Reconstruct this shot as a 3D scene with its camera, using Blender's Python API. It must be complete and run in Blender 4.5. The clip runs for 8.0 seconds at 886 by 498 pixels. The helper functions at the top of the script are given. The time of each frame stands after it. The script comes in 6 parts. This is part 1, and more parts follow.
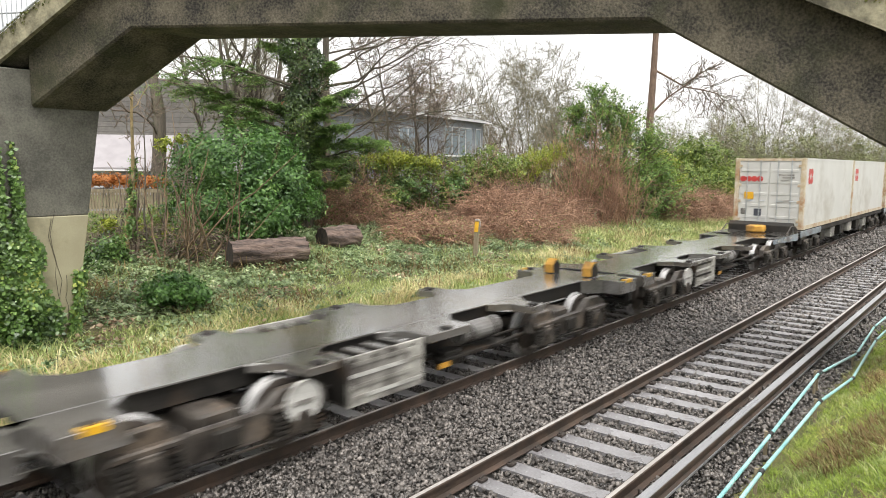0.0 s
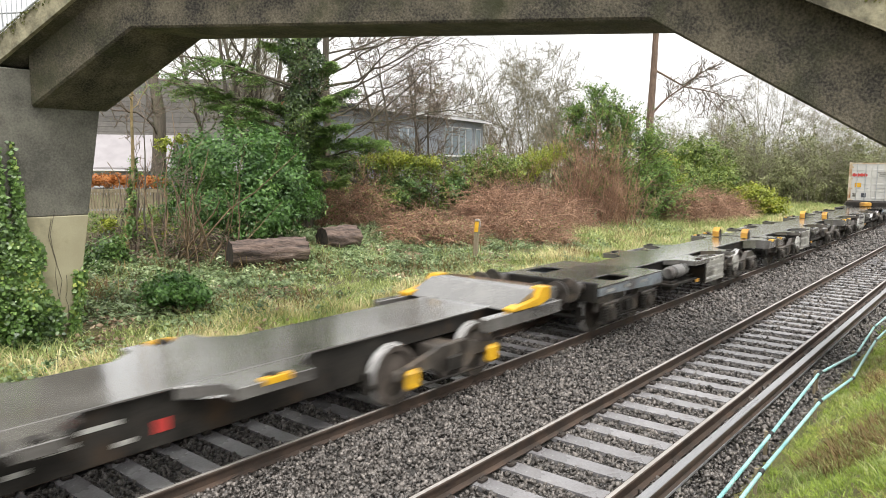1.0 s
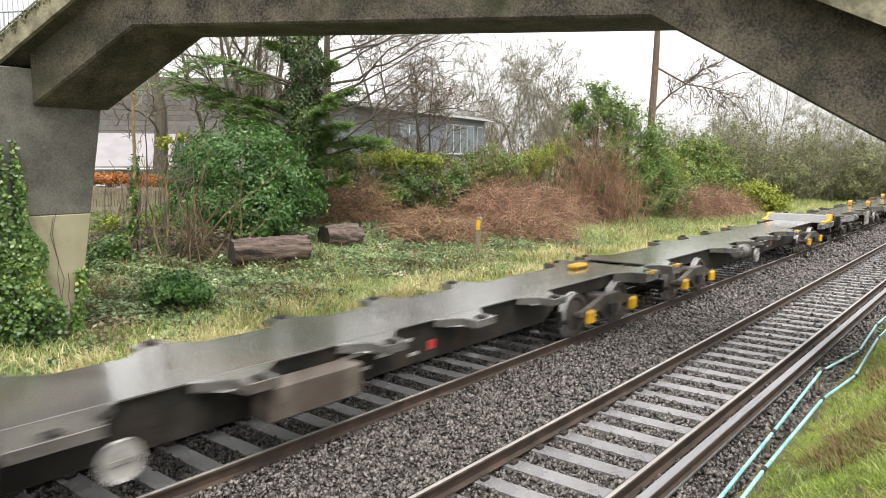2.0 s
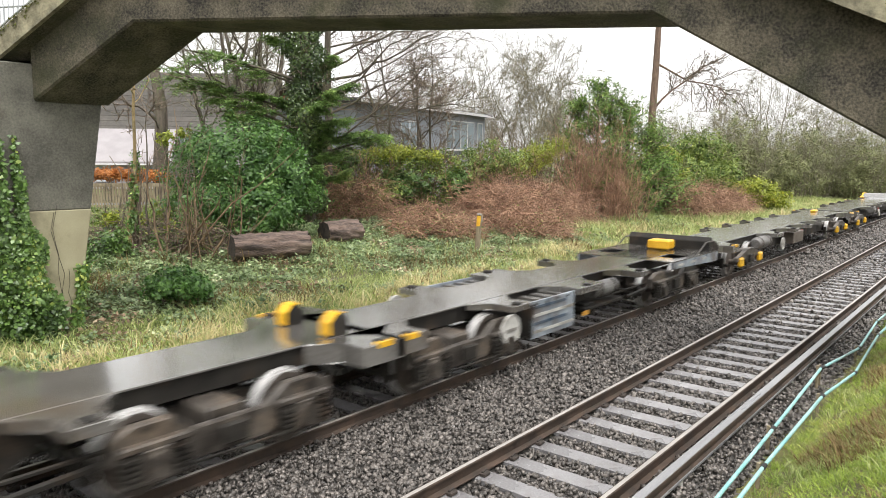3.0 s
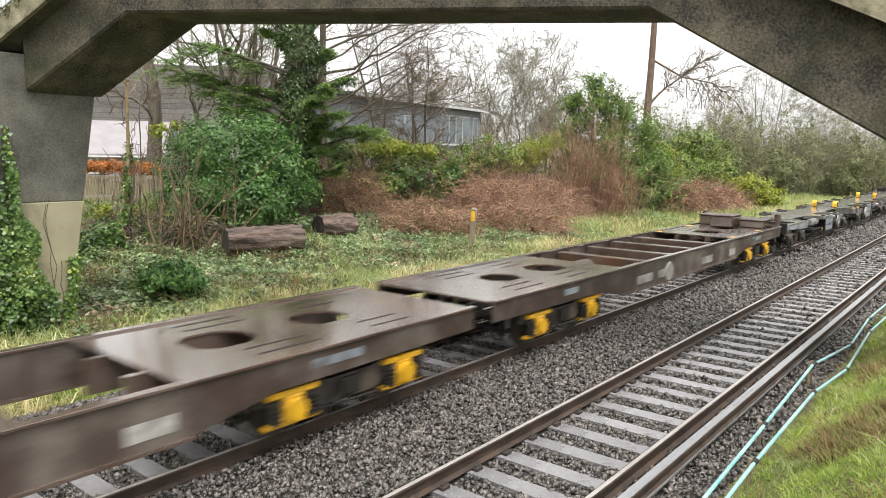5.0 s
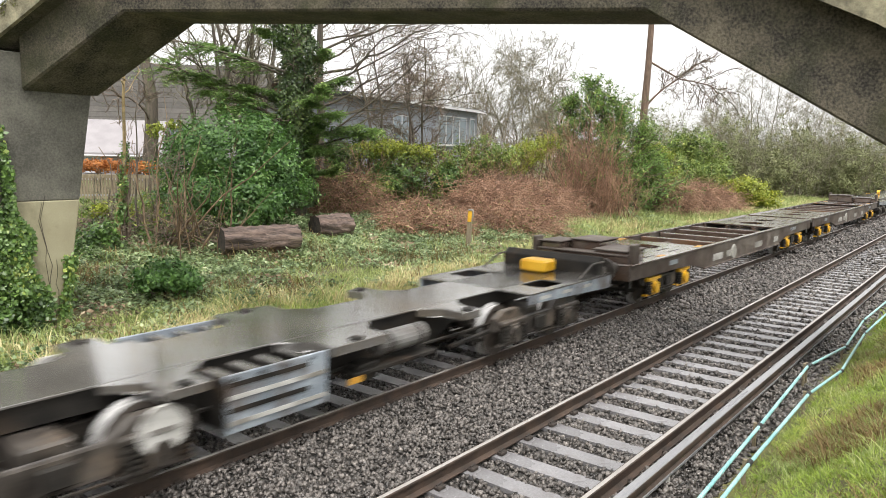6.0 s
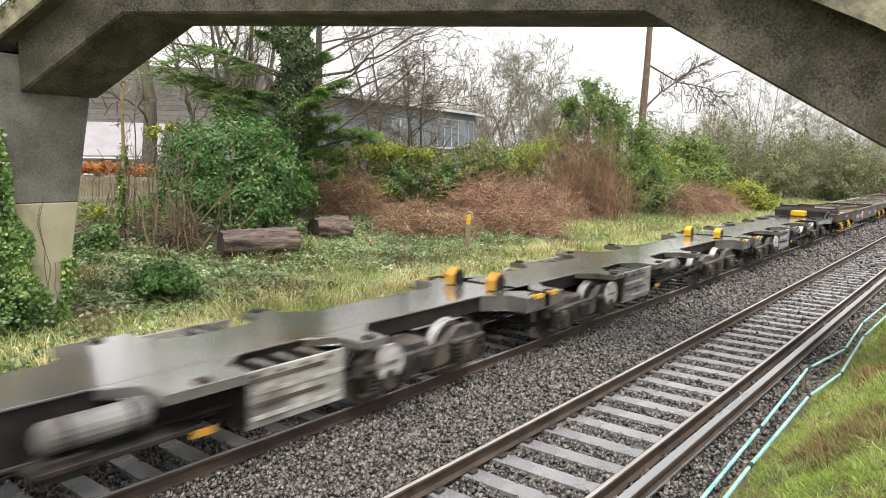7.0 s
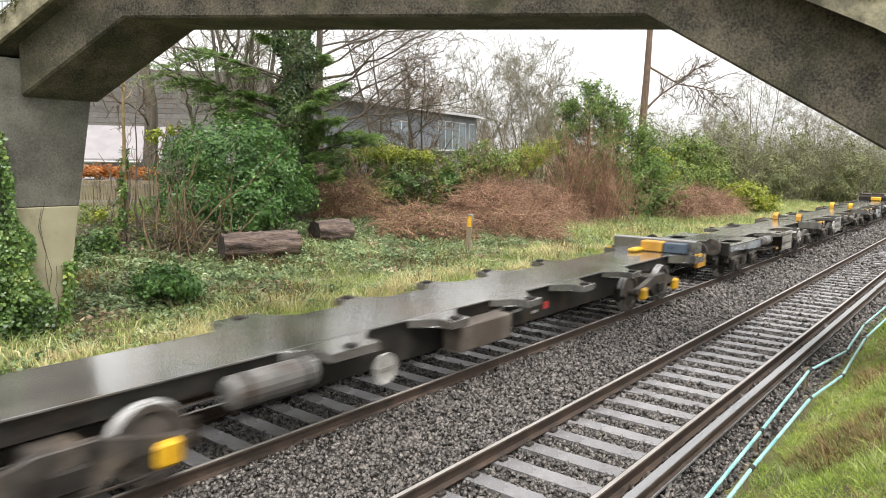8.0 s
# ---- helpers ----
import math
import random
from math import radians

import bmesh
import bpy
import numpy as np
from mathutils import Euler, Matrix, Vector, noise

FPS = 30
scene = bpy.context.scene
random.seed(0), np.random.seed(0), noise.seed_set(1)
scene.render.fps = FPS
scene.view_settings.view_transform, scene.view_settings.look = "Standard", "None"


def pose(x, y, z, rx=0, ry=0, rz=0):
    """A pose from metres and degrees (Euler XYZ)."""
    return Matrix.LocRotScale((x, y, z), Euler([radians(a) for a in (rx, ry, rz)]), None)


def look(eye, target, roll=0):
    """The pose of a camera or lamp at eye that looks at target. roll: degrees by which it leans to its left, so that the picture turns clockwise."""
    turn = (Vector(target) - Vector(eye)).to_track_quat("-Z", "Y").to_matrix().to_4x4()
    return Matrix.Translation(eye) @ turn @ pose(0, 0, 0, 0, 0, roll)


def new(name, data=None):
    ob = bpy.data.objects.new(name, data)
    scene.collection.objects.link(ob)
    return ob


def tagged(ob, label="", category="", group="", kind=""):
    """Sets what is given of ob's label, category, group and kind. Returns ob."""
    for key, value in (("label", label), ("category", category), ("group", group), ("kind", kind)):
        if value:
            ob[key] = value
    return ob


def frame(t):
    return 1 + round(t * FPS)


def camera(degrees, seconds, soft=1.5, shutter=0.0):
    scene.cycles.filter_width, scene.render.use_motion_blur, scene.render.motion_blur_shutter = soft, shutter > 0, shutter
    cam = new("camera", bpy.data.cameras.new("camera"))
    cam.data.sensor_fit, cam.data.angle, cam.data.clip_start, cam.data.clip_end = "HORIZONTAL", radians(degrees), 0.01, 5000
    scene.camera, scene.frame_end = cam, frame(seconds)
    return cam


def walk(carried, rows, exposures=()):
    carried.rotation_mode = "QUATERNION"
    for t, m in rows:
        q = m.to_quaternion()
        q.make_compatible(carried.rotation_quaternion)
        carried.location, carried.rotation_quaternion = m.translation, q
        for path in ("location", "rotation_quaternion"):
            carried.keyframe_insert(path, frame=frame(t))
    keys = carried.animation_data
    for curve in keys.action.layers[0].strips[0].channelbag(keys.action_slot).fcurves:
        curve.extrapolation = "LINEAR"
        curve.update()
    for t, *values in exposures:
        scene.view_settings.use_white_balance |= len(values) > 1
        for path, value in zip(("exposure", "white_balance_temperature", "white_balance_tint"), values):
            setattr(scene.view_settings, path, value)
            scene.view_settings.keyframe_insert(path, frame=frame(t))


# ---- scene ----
# Coordinates: x along the line (away to the right), y across it, z = 0 on the rail heads.
cam = camera(63.97, 8.0, soft=0.65, shutter=0.22)
PATH = [
    (0.0, pose(0.000, 0.000, 3.300, 83.318, -0.324, -50.687)),
    (0.5, pose(0.000, 0.000, 3.300, 83.318, -0.324, -50.687)),
    (1.0, pose(0.000, 0.000, 3.300, 83.318, -0.324, -50.687)),
    (1.5, pose(0.004, 0.003, 3.301, 83.251, -0.214, -50.622)),
    (3.0, pose(-0.003, 0.012, 3.302, 82.846, -0.337, -50.549)),
    (3.5, pose(0.002, 0.019, 3.291, 82.722, -0.440, -50.619)),
    (4.0, pose(0.006, 0.010, 3.288, 82.592, -0.540, -50.672)),
    (4.5, pose(0.010, 0.020, 3.294, 82.478, -0.644, -50.809)),
    (6.0, pose(0.005, 0.013, 3.293, 82.482, -1.026, -51.201)),
    (6.5, pose(0.013, 0.030, 3.284, 82.599, -1.119, -51.273)),
    (7.0, pose(0.005, 0.031, 3.285, 82.709, -1.062, -51.317)),
    (7.5, pose(0.011, 0.025, 3.294, 82.813, -1.001, -51.277)),
    (8.0, pose(0.006, 0.027, 3.296, 82.888, -0.903, -51.259)),
]
walk(cam, PATH, [(0.0, 0.88), (8.0, 0.88)])

# ---- light: an overcast winter sky ----
world = bpy.data.worlds.new("overcast_sky")
scene.world = world
world.use_nodes = True
wn, wl = world.node_tree.nodes, world.node_tree.links
wn.clear()
sky = wn.new("ShaderNodeTexSky")
sky.sky_type = "NISHITA"
sky.sun_disc = False
sky.sun_elevation, sky.sun_rotation = radians(65), radians(216)
sky.dust_density, sky.air_density, sky.ozone_density = 6.0, 1.0, 1.0
pale = wn.new("ShaderNodeHueSaturation")
pale.inputs["Saturation"].default_value = 0.10
wmix = wn.new("ShaderNodeMix")
wmix.data_type = "RGBA"
wmix.inputs[0].default_value = 0.45
wmix.inputs[7].default_value = (11.0, 10.9, 10.7, 1)
wback = wn.new("ShaderNodeBackground")
wback.inputs["Strength"].default_value = 0.115
wout = wn.new("ShaderNodeOutputWorld")
wl.new(sky.outputs["Color"], pale.inputs["Color"])
wl.new(pale.outputs["Color"], wmix.inputs[6])
wl.new(wmix.outputs[2], wback.inputs["Color"])
wl.new(wback.outputs["Background"], wout.inputs["Surface"])
sun_data = bpy.data.lights.new("sun", "SUN")
sun_data.energy, sun_data.angle, sun_data.color = 1.5, radians(40), (1.0, 0.97, 0.93)
sun = new("sun", sun_data)
sun.matrix_world = look((0, 0, 40), (11, 15, 0))

# ---- materials ----
def principled(name):
    m = bpy.data.materials.new(name)
    m.use_nodes = True
    return m, m.node_tree.nodes, m.node_tree.links, m.node_tree.nodes["Principled BSDF"]


def surface(name, a, b, scale=6.0, rough=(0.5, 0.8), metal=0.0, bump=0.2, fine=60.0, c=None, c_amount=0.35,
            island=0.0, stretch=(1, 1, 1), spec=0.5, depth=0.02, span=(0.32, 0.68), grain=0.5):
    """Two colours mixed by coarse noise, stains of a third, fine grain, uneven gloss and relief."""
    m, n, l, p = principled(name)
    co = n.new("ShaderNodeTexCoord")
    mp = n.new("ShaderNodeMapping")
    mp.inputs["Scale"].default_value = stretch
    l.new(co.outputs["Object"], mp.inputs["Vector"])
    big, small = n.new("ShaderNodeTexNoise"), n.new("ShaderNodeTexNoise")
    big.inputs["Scale"].default_value, small.inputs["Scale"].default_value = scale, fine
    big.inputs["Detail"].default_value = small.inputs["Detail"].default_value = 5
    for t in (big, small):
        l.new(mp.outputs["Vector"], t.inputs["Vector"])
    ramp = n.new("ShaderNodeValToRGB")
    ramp.color_ramp.elements[0].position, ramp.color_ramp.elements[1].position = span
    ramp.color_ramp.elements[0].color, ramp.color_ramp.elements[1].color = (*a, 1), (*b, 1)
    add = n.new("ShaderNodeMath")
    add.operation = "MULTIPLY_ADD"
    l.new(small.outputs["Fac"], add.inputs[0])
    add.inputs[1].default_value = grain
    sub = n.new("ShaderNodeMath")
    sub.operation = "SUBTRACT"
    l.new(big.outputs["Fac"], sub.inputs[0])
    sub.inputs[1].default_value = grain / 2
    l.new(sub.outputs[0], add.inputs[2])
    l.new(add.outputs[0], ramp.inputs["Fac"])
    colour = ramp.outputs["Color"]
    if c:
        st = n.new("ShaderNodeTexNoise")
        st.inputs["Scale"].default_value, st.inputs["Detail"].default_value = scale * 0.37, 8
        st.inputs["Roughness"].default_value = 0.7
        l.new(mp.outputs["Vector"], st.inputs["Vector"])
        cr = n.new("ShaderNodeValToRGB")
        cr.color_ramp.elements[0].position, cr.color_ramp.elements[1].position = 0.62 - c_amount * 0.4, 0.78 - c_amount * 0.4
        l.new(st.outputs["Fac"], cr.inputs["Fac"])
        mx = n.new("ShaderNodeMix")
        mx.data_type = "RGBA"
        mx.inputs[7].default_value = (*c, 1)
        l.new(cr.outputs["Color"], mx.inputs[0])
        l.new(colour, mx.inputs[6])
        colour = mx.outputs[2]
    if island:
        geo, ob = n.new("ShaderNodeNewGeometry"), n.new("ShaderNodeObjectInfo")
        both = n.new("ShaderNodeMath")
        both.operation = "ADD"
        l.new(geo.outputs["Random Per Island"], both.inputs[0])
        l.new(ob.outputs["Random"], both.inputs[1])
        fr = n.new("ShaderNodeMath")
        fr.operation = "FRACT"
        l.new(both.outputs[0], fr.inputs[0])
        rng = n.new("ShaderNodeMapRange")
        rng.inputs["To Min"].default_value, rng.inputs["To Max"].default_value = 1 - island, 1 + island
        l.new(fr.outputs[0], rng.inputs["Value"])
        hs = n.new("ShaderNodeHueSaturation")
        l.new(rng.outputs[0], hs.inputs["Value"])
        l.new(colour, hs.inputs["Color"])
        colour = hs.outputs["Color"]
    l.new(colour, p.inputs["Base Color"])
    rr = n.new("ShaderNodeMapRange")
    rr.inputs["From Min"].default_value, rr.inputs["From Max"].default_value = 0.3, 0.7
    rr.inputs["To Min"].default_value, rr.inputs["To Max"].default_value = rough
    l.new(big.outputs["Fac"], rr.inputs["Value"])
    l.new(rr.outputs[0], p.inputs["Roughness"])
    p.inputs["Metallic"].default_value = metal
    p.inputs["Specular IOR Level"].default_value = spec
    if bump:
        bp = n.new("ShaderNodeBump")
        bp.inputs["Strength"].default_value, bp.inputs["Distance"].default_value = bump, depth
        l.new(add.outputs[0], bp.inputs["Height"])
        l.new(bp.outputs["Normal"], p.inputs["Normal"])
    return m


def foliage(name, a, b, c=None, rough=0.5, through_light=0.25):
    """Leaves that vary one by one between colours, and let some light through."""
    m, n, l, p = principled(name)
    geo = n.new("ShaderNodeNewGeometry")
    ramp = n.new("ShaderNodeValToRGB")
    ramp.color_ramp.elements[0].color, ramp.color_ramp.elements[1].color = (*a, 1), (*b, 1)
    if c:
        e = ramp.color_ramp.elements.new(0.85)
        e.color = (*b, 1)
        ramp.color_ramp.elements[2].color = (*c, 1)
    co, no = n.new("ShaderNodeTexCoord"), n.new("ShaderNodeTexNoise")
    no.inputs["Scale"].default_value = 0.9
    l.new(co.outputs["Object"], no.inputs["Vector"])
    mixv = n.new("ShaderNodeMath")
    mixv.operation = "MULTIPLY_ADD"
    l.new(geo.outputs["Random Per Island"], mixv.inputs[0])
    mixv.inputs[1].default_value = 0.7
    sh = n.new("ShaderNodeMath")
    sh.operation = "MULTIPLY_ADD"
    l.new(no.outputs["Fac"], sh.inputs[0])
    sh.inputs[1].default_value, sh.inputs[2].default_value = 1.2, -0.45
    l.new(sh.outputs[0], mixv.inputs[2])
    l.new(mixv.outputs[0], ramp.inputs["Fac"])
    l.new(ramp.outputs["Color"], p.inputs["Base Color"])
    p.inputs["Roughness"].default_value = rough
    tr = n.new("ShaderNodeBsdfTranslucent")
    l.new(ramp.outputs["Color"], tr.inputs["Color"])
    ms = n.new("ShaderNodeMixShader")
    ms.inputs[0].default_value = through_light
    l.new(p.outputs["BSDF"], ms.inputs[1])
    l.new(tr.outputs["BSDF"], ms.inputs[2])
    l.new(ms.outputs["Shader"], n["Material Output"].inputs["Surface"])
    return m


M = {
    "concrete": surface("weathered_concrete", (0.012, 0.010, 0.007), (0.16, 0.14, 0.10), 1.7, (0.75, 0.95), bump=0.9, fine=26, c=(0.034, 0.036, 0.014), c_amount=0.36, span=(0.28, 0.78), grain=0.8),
    "pier": surface("plain_pier_concrete", (0.066, 0.064, 0.052), (0.175, 0.168, 0.138), 1.6, (0.75, 0.95), bump=0.8, fine=26, span=(0.28, 0.72), grain=0.6, c=(0.075, 0.068, 0.045), c_amount=0.10),
    "cream": surface("cream_masonry_paint", (0.313, 0.282, 0.182), (0.388, 0.357, 0.235), 1.5, (0.6, 0.85), bump=0.2, fine=50,
                     c=(0.188, 0.169, 0.101), c_amount=0.28),
    "edge": surface("stained_cream_paint", (0.20, 0.18, 0.115), (0.36, 0.33, 0.22), 2.0, (0.6, 0.9), bump=0.5, fine=22, c=(0.05, 0.045, 0.028), c_amount=0.42),
    "moss": foliage("moss", (0.06, 0.075, 0.015), (0.16, 0.16, 0.04), rough=0.9),
    "galv": surface("galvanised_steel", (0.357, 0.374, 0.391), (0.510, 0.527, 0.535), 5, (0.35, 0.6), metal=0.6, bump=0.05),
    "ballast": surface("ballast_bed", (0.010, 0.009, 0.008), (0.07, 0.064, 0.058), 14, (0.5, 0.8), bump=0.9, fine=32, depth=0.05),
    "stone": surface("ballast_stone", (0.028, 0.025, 0.022), (0.195, 0.174, 0.157), 11, (0.2, 0.45), bump=0.5, fine=80, island=0.5),
    "sleeper": surface("concrete_sleeper", (0.165, 0.158, 0.160), (0.285, 0.276, 0.283), 2.5, (0.2, 0.45), bump=0.2, fine=40,
                       c=(0.10, 0.085, 0.075), c_amount=0.14, island=0.14),
    "railside": surface("rusty_rail_side", (0.030, 0.021, 0.016), (0.080, 0.052, 0.037), 4, (0.6, 0.9), bump=0.3, fine=80),
    "railtop": surface("polished_rail_head", (0.34, 0.31, 0.285), (0.48, 0.45, 0.42), 3, (0.28, 0.42), metal=0.4, bump=0.03, stretch=(0.2, 4, 1)),
    "conductor": surface("conductor_rail_steel", (0.20, 0.20, 0.205), (0.32, 0.32, 0.33), 2, (0.22, 0.42), metal=0.3, bump=0.08, stretch=(0.2, 3, 1)),
    "clip": surface("rusted_clip", (0.022, 0.018, 0.015), (0.06, 0.045, 0.036), 20, (0.6, 0.9)),
    "insulator": surface("white_glazed_insulator", (0.5, 0.48, 0.45), (0.7, 0.68, 0.64), 8, (0.2, 0.4)),
    "pipe": surface("turquoise_plastic_pipe", (0.20, 0.44, 0.44), (0.36, 0.58, 0.57), 3, (0.35, 0.6), bump=0.05, fine=20,
                    c=(0.34, 0.44, 0.42), c_amount=0.3),
    "coupling": surface("black_rubber", (0.012, 0.012, 0.012), (0.03, 0.03, 0.03), 10, (0.5, 0.7)),
    "earth": surface("winter_turf_soil", (0.069, 0.077, 0.024), (0.154, 0.146, 0.052), 0.7, (0.85, 1.0), bump=0.8, fine=9, c=(0.077, 0.058, 0.031), c_amount=0.4, depth=0.08),
    "deck": surface("wet_wagon_deck_paint", (0.07, 0.066, 0.060), (0.15, 0.142, 0.13), 1.2, (0.10, 0.2), bump=0, fine=25, c=(0.09, 0.065, 0.04), c_amount=0.2, spec=1.0),
    "frame": surface("grimy_grey_underframe", (0.011, 0.010, 0.009), (0.036, 0.032, 0.027), 3, (0.5, 0.85), bump=0.2, fine=40, c=(0.064, 0.040, 0.024), c_amount=0.2, spec=0.25),
    "bogie": surface("oily_cast_bogie", (0.018, 0.015, 0.013), (0.085, 0.073, 0.062), 5, (0.3, 0.6), bump=0.25, fine=50, c=(0.15, 0.115, 0.085), c_amount=0.25, spec=0.5),
    "brown": surface("rusty_brown_wagon_paint", (0.065, 0.043, 0.032), (0.135, 0.098, 0.078), 1.4, (0.08, 0.26), bump=0.01, fine=30, c=(0.15, 0.08, 0.042), c_amount=0.25, spec=0.9),
    "brown_side": surface("dusty_brown_sill", (0.075, 0.058, 0.046), (0.17, 0.145, 0.12), 1.8, (0.4, 0.7), bump=0.1, c=(0.05, 0.032, 0.024), c_amount=0.5),
    "yellow": surface("safety_yellow_paint", (0.58, 0.30, 0.012), (0.74, 0.43, 0.025), 4, (0.3, 0.5), bump=0.05, c=(0.25, 0.15, 0.03), c_amount=0.12),
    "orange": surface("faded_orange_paint", (0.42, 0.20, 0.03), (0.62, 0.34, 0.05), 4, (0.35, 0.6), c=(0.16, 0.09, 0.03), c_amount=0.25),
    "white": surface("grubby_white_paint", (0.34, 0.33, 0.31), (0.56, 0.55, 0.52), 4, (0.35, 0.6), c=(0.16, 0.145, 0.12), c_amount=0.35),
    "panel": surface("pale_grey_box_paint", (0.26, 0.25, 0.225), (0.46, 0.445, 0.40), 3, (0.3, 0.5), c=(0.08, 0.07, 0.065), c_amount=0.4),
    "blue": surface("slate_blue_paint", (0.05, 0.075, 0.11), (0.10, 0.135, 0.18), 3, (0.25, 0.45), c=(0.06, 0.05, 0.045), c_amount=0.3),
    "bluegrey": surface("blue_grey_paint", (0.17, 0.20, 0.23), (0.33, 0.37, 0.41), 3, (0.25, 0.45), c=(0.12, 0.10, 0.09), c_amount=0.35),
    "tank": surface("pale_air_tank_paint", (0.10, 0.098, 0.094), (0.22, 0.215, 0.205), 3, (0.3, 0.5), c=(0.072, 0.058, 0.050), c_amount=0.35),
    "steel": surface("bright_wheel_steel", (0.40, 0.39, 0.38), (0.62, 0.61, 0.60), 6, (0.2, 0.4), metal=0.45, bump=0.05),
    "wheel": surface("brown_wheel_disc", (0.05, 0.042, 0.036), (0.12, 0.10, 0.085), 5, (0.5, 0.8), spec=0.3),
    "red": surface("red_paint", (0.42, 0.035, 0.03), (0.55, 0.06, 0.05), 5, (0.4, 0.6), c=(0.22, 0.06, 0.045), c_amount=0.2),
    "box_white": surface("white_container_paint", (0.492, 0.484, 0.451), (0.590, 0.582, 0.549), 0.9, (0.4, 0.6), bump=0.04, c=(0.394, 0.369, 0.320), c_amount=0.22),
    "box_edge": surface("rust_stained_edge_rail", (0.42, 0.33, 0.2), (0.58, 0.52, 0.42), 4, (0.5, 0.7), c=(0.30, 0.14, 0.05), c_amount=0.3),
    "grey_sign": surface("dark_grey_placard", (0.05, 0.055, 0.07), (0.09, 0.095, 0.11), 6, (0.4, 0.6)),
    "bark": surface("grey_brown_bark", (0.06, 0.05, 0.04), (0.16, 0.135, 0.105), 3, (0.8, 1), bump=0.8, fine=18, stretch=(3, 3, 0.5), c=(0.09, 0.10, 0.045), c_amount=0.3),
    "twig": surface("winter_twig", (0.104, 0.078, 0.058), (0.229, 0.177, 0.130), 2, (0.8, 1), bump=0, island=0.3),
    # twig colour for farther trees, lightened to paint in distance haze
    "hazytwig": surface("pale_hazy_twig", (0.145, 0.132, 0.088), (0.28, 0.258, 0.185), 2, (0.8, 1), bump=0, island=0.3),
    "bramble": surface("dead_bramble_stem", (0.20, 0.105, 0.068), (0.46, 0.29, 0.19), 1.5, (0.8, 1), bump=0, island=0.45),
    "yellowbark": surface("lichened_yellow_bark", (0.22, 0.16, 0.07), (0.36, 0.28, 0.15), 3, (0.8, 1), bump=0.5, fine=20, c=(0.12, 0.10, 0.05), c_amount=0.3),
    "pinebark": surface("reddish_pine_bark", (0.11, 0.075, 0.055), (0.22, 0.15, 0.11), 3, (0.8, 1), bump=0.6, fine=15, stretch=(3, 3, 0.6)),
    "log": surface("old_log_bark", (0.022, 0.014, 0.011), (0.19, 0.135, 0.11), 2.2, (0.6, 0.9), bump=1.0, fine=14, stretch=(0.35, 3, 3), c=(0.22, 0.17, 0.13), c_amount=0.18, depth=0.05),
    "logend": surface("rotten_log_end", (0.015, 0.012, 0.01), (0.07, 0.055, 0.045), 6, (0.8, 1), bump=0.7, fine=25),
    "post": surface("weathered_post_wood", (0.15, 0.12, 0.075), (0.28, 0.235, 0.16), 4, (0.7, 0.95), bump=0.4, stretch=(4, 4, 0.4)),
    "boards": surface("grey_cladding_boards", (0.20, 0.22, 0.25), (0.30, 0.32, 0.35), 2, (0.6, 0.85), bump=0.15, stretch=(1, 1, 6)),
    "roof": surface("dark_felt_roof", (0.05, 0.05, 0.052), (0.10, 0.10, 0.10), 2, (0.7, 0.9)),
    "brick": surface("orange_brick", (0.32, 0.13, 0.07), (0.46, 0.21, 0.12), 4, (0.8, 0.95), island=0.2),
    "render": surface("pale_render", (0.260, 0.242, 0.249), (0.332, 0.310, 0.318), 1, (0.7, 0.9), bump=0.1),
    "tile": surface("grey_roof_tile", (0.045, 0.04, 0.034), (0.085, 0.078, 0.068), 3, (0.7, 0.9), bump=0.3, island=0.2),
    "trim": surface("white_window_frame", (0.540, 0.540, 0.540), (0.600, 0.600, 0.600), 3, (0.3, 0.5), bump=0),
    "ivy": foliage("ivy_leaf", (0.024, 0.058, 0.014), (0.16, 0.27, 0.065), (0.42, 0.48, 0.12), 0.32),
    "laurel": foliage("laurel_leaf", (0.020, 0.062, 0.014), (0.115, 0.235, 0.05), (0.25, 0.38, 0.11), 0.42, 0.3),
    "cedar": foliage("cedar_needle", (0.06, 0.125, 0.032), (0.24, 0.37, 0.095), (0.48, 0.58, 0.18), 0.6, 0.35),
    "thuja": foliage("bright_conifer_spray", (0.030, 0.075, 0.016), (0.20, 0.32, 0.06), (0.50, 0.58, 0.15), 0.6, 0.35),
    "treeivy": foliage("dark_trunk_ivy_leaf", (0.016, 0.036, 0.010), (0.085, 0.135, 0.032), (0.22, 0.28, 0.08), 0.4),
    "lime": foliage("yellow_green_leaf", (0.11, 0.15, 0.018), (0.37, 0.41, 0.045), (0.482, 0.436, 0.059), 0.5),
    "privet": foliage("hedge_leaf", (0.05, 0.10, 0.022), (0.24, 0.31, 0.062), (0.50, 0.54, 0.13), 0.5),
    "grass": foliage("winter_grass_blade", (0.17, 0.24, 0.065), (0.52, 0.57, 0.23), (0.76, 0.72, 0.44), 0.6, 0.35),
    "bankgrass": foliage("bank_grass_blade", (0.11, 0.19, 0.028), (0.42, 0.53, 0.09), (0.74, 0.72, 0.26), 0.6, 0.35),
    "straw": foliage("dry_straw_blade", (0.46, 0.38, 0.18), (0.74, 0.66, 0.37), (0.80, 0.78, 0.52), 0.7, 0.3),
    "stem": surface("brown_shrub_stem", (0.09, 0.058, 0.034), (0.23, 0.16, 0.09), 3, (0.7, 0.95), bump=0.1),
    "litter": foliage("fallen_brown_leaf", (0.12, 0.08, 0.05), (0.34, 0.24, 0.15), (0.54, 0.44, 0.31), 0.7, 0.15),
    "deadgrass": foliage("brown_dead_grass", (0.10, 0.065, 0.025), (0.30, 0.21, 0.09), (0.48, 0.37, 0.18), 0.8, 0.25),
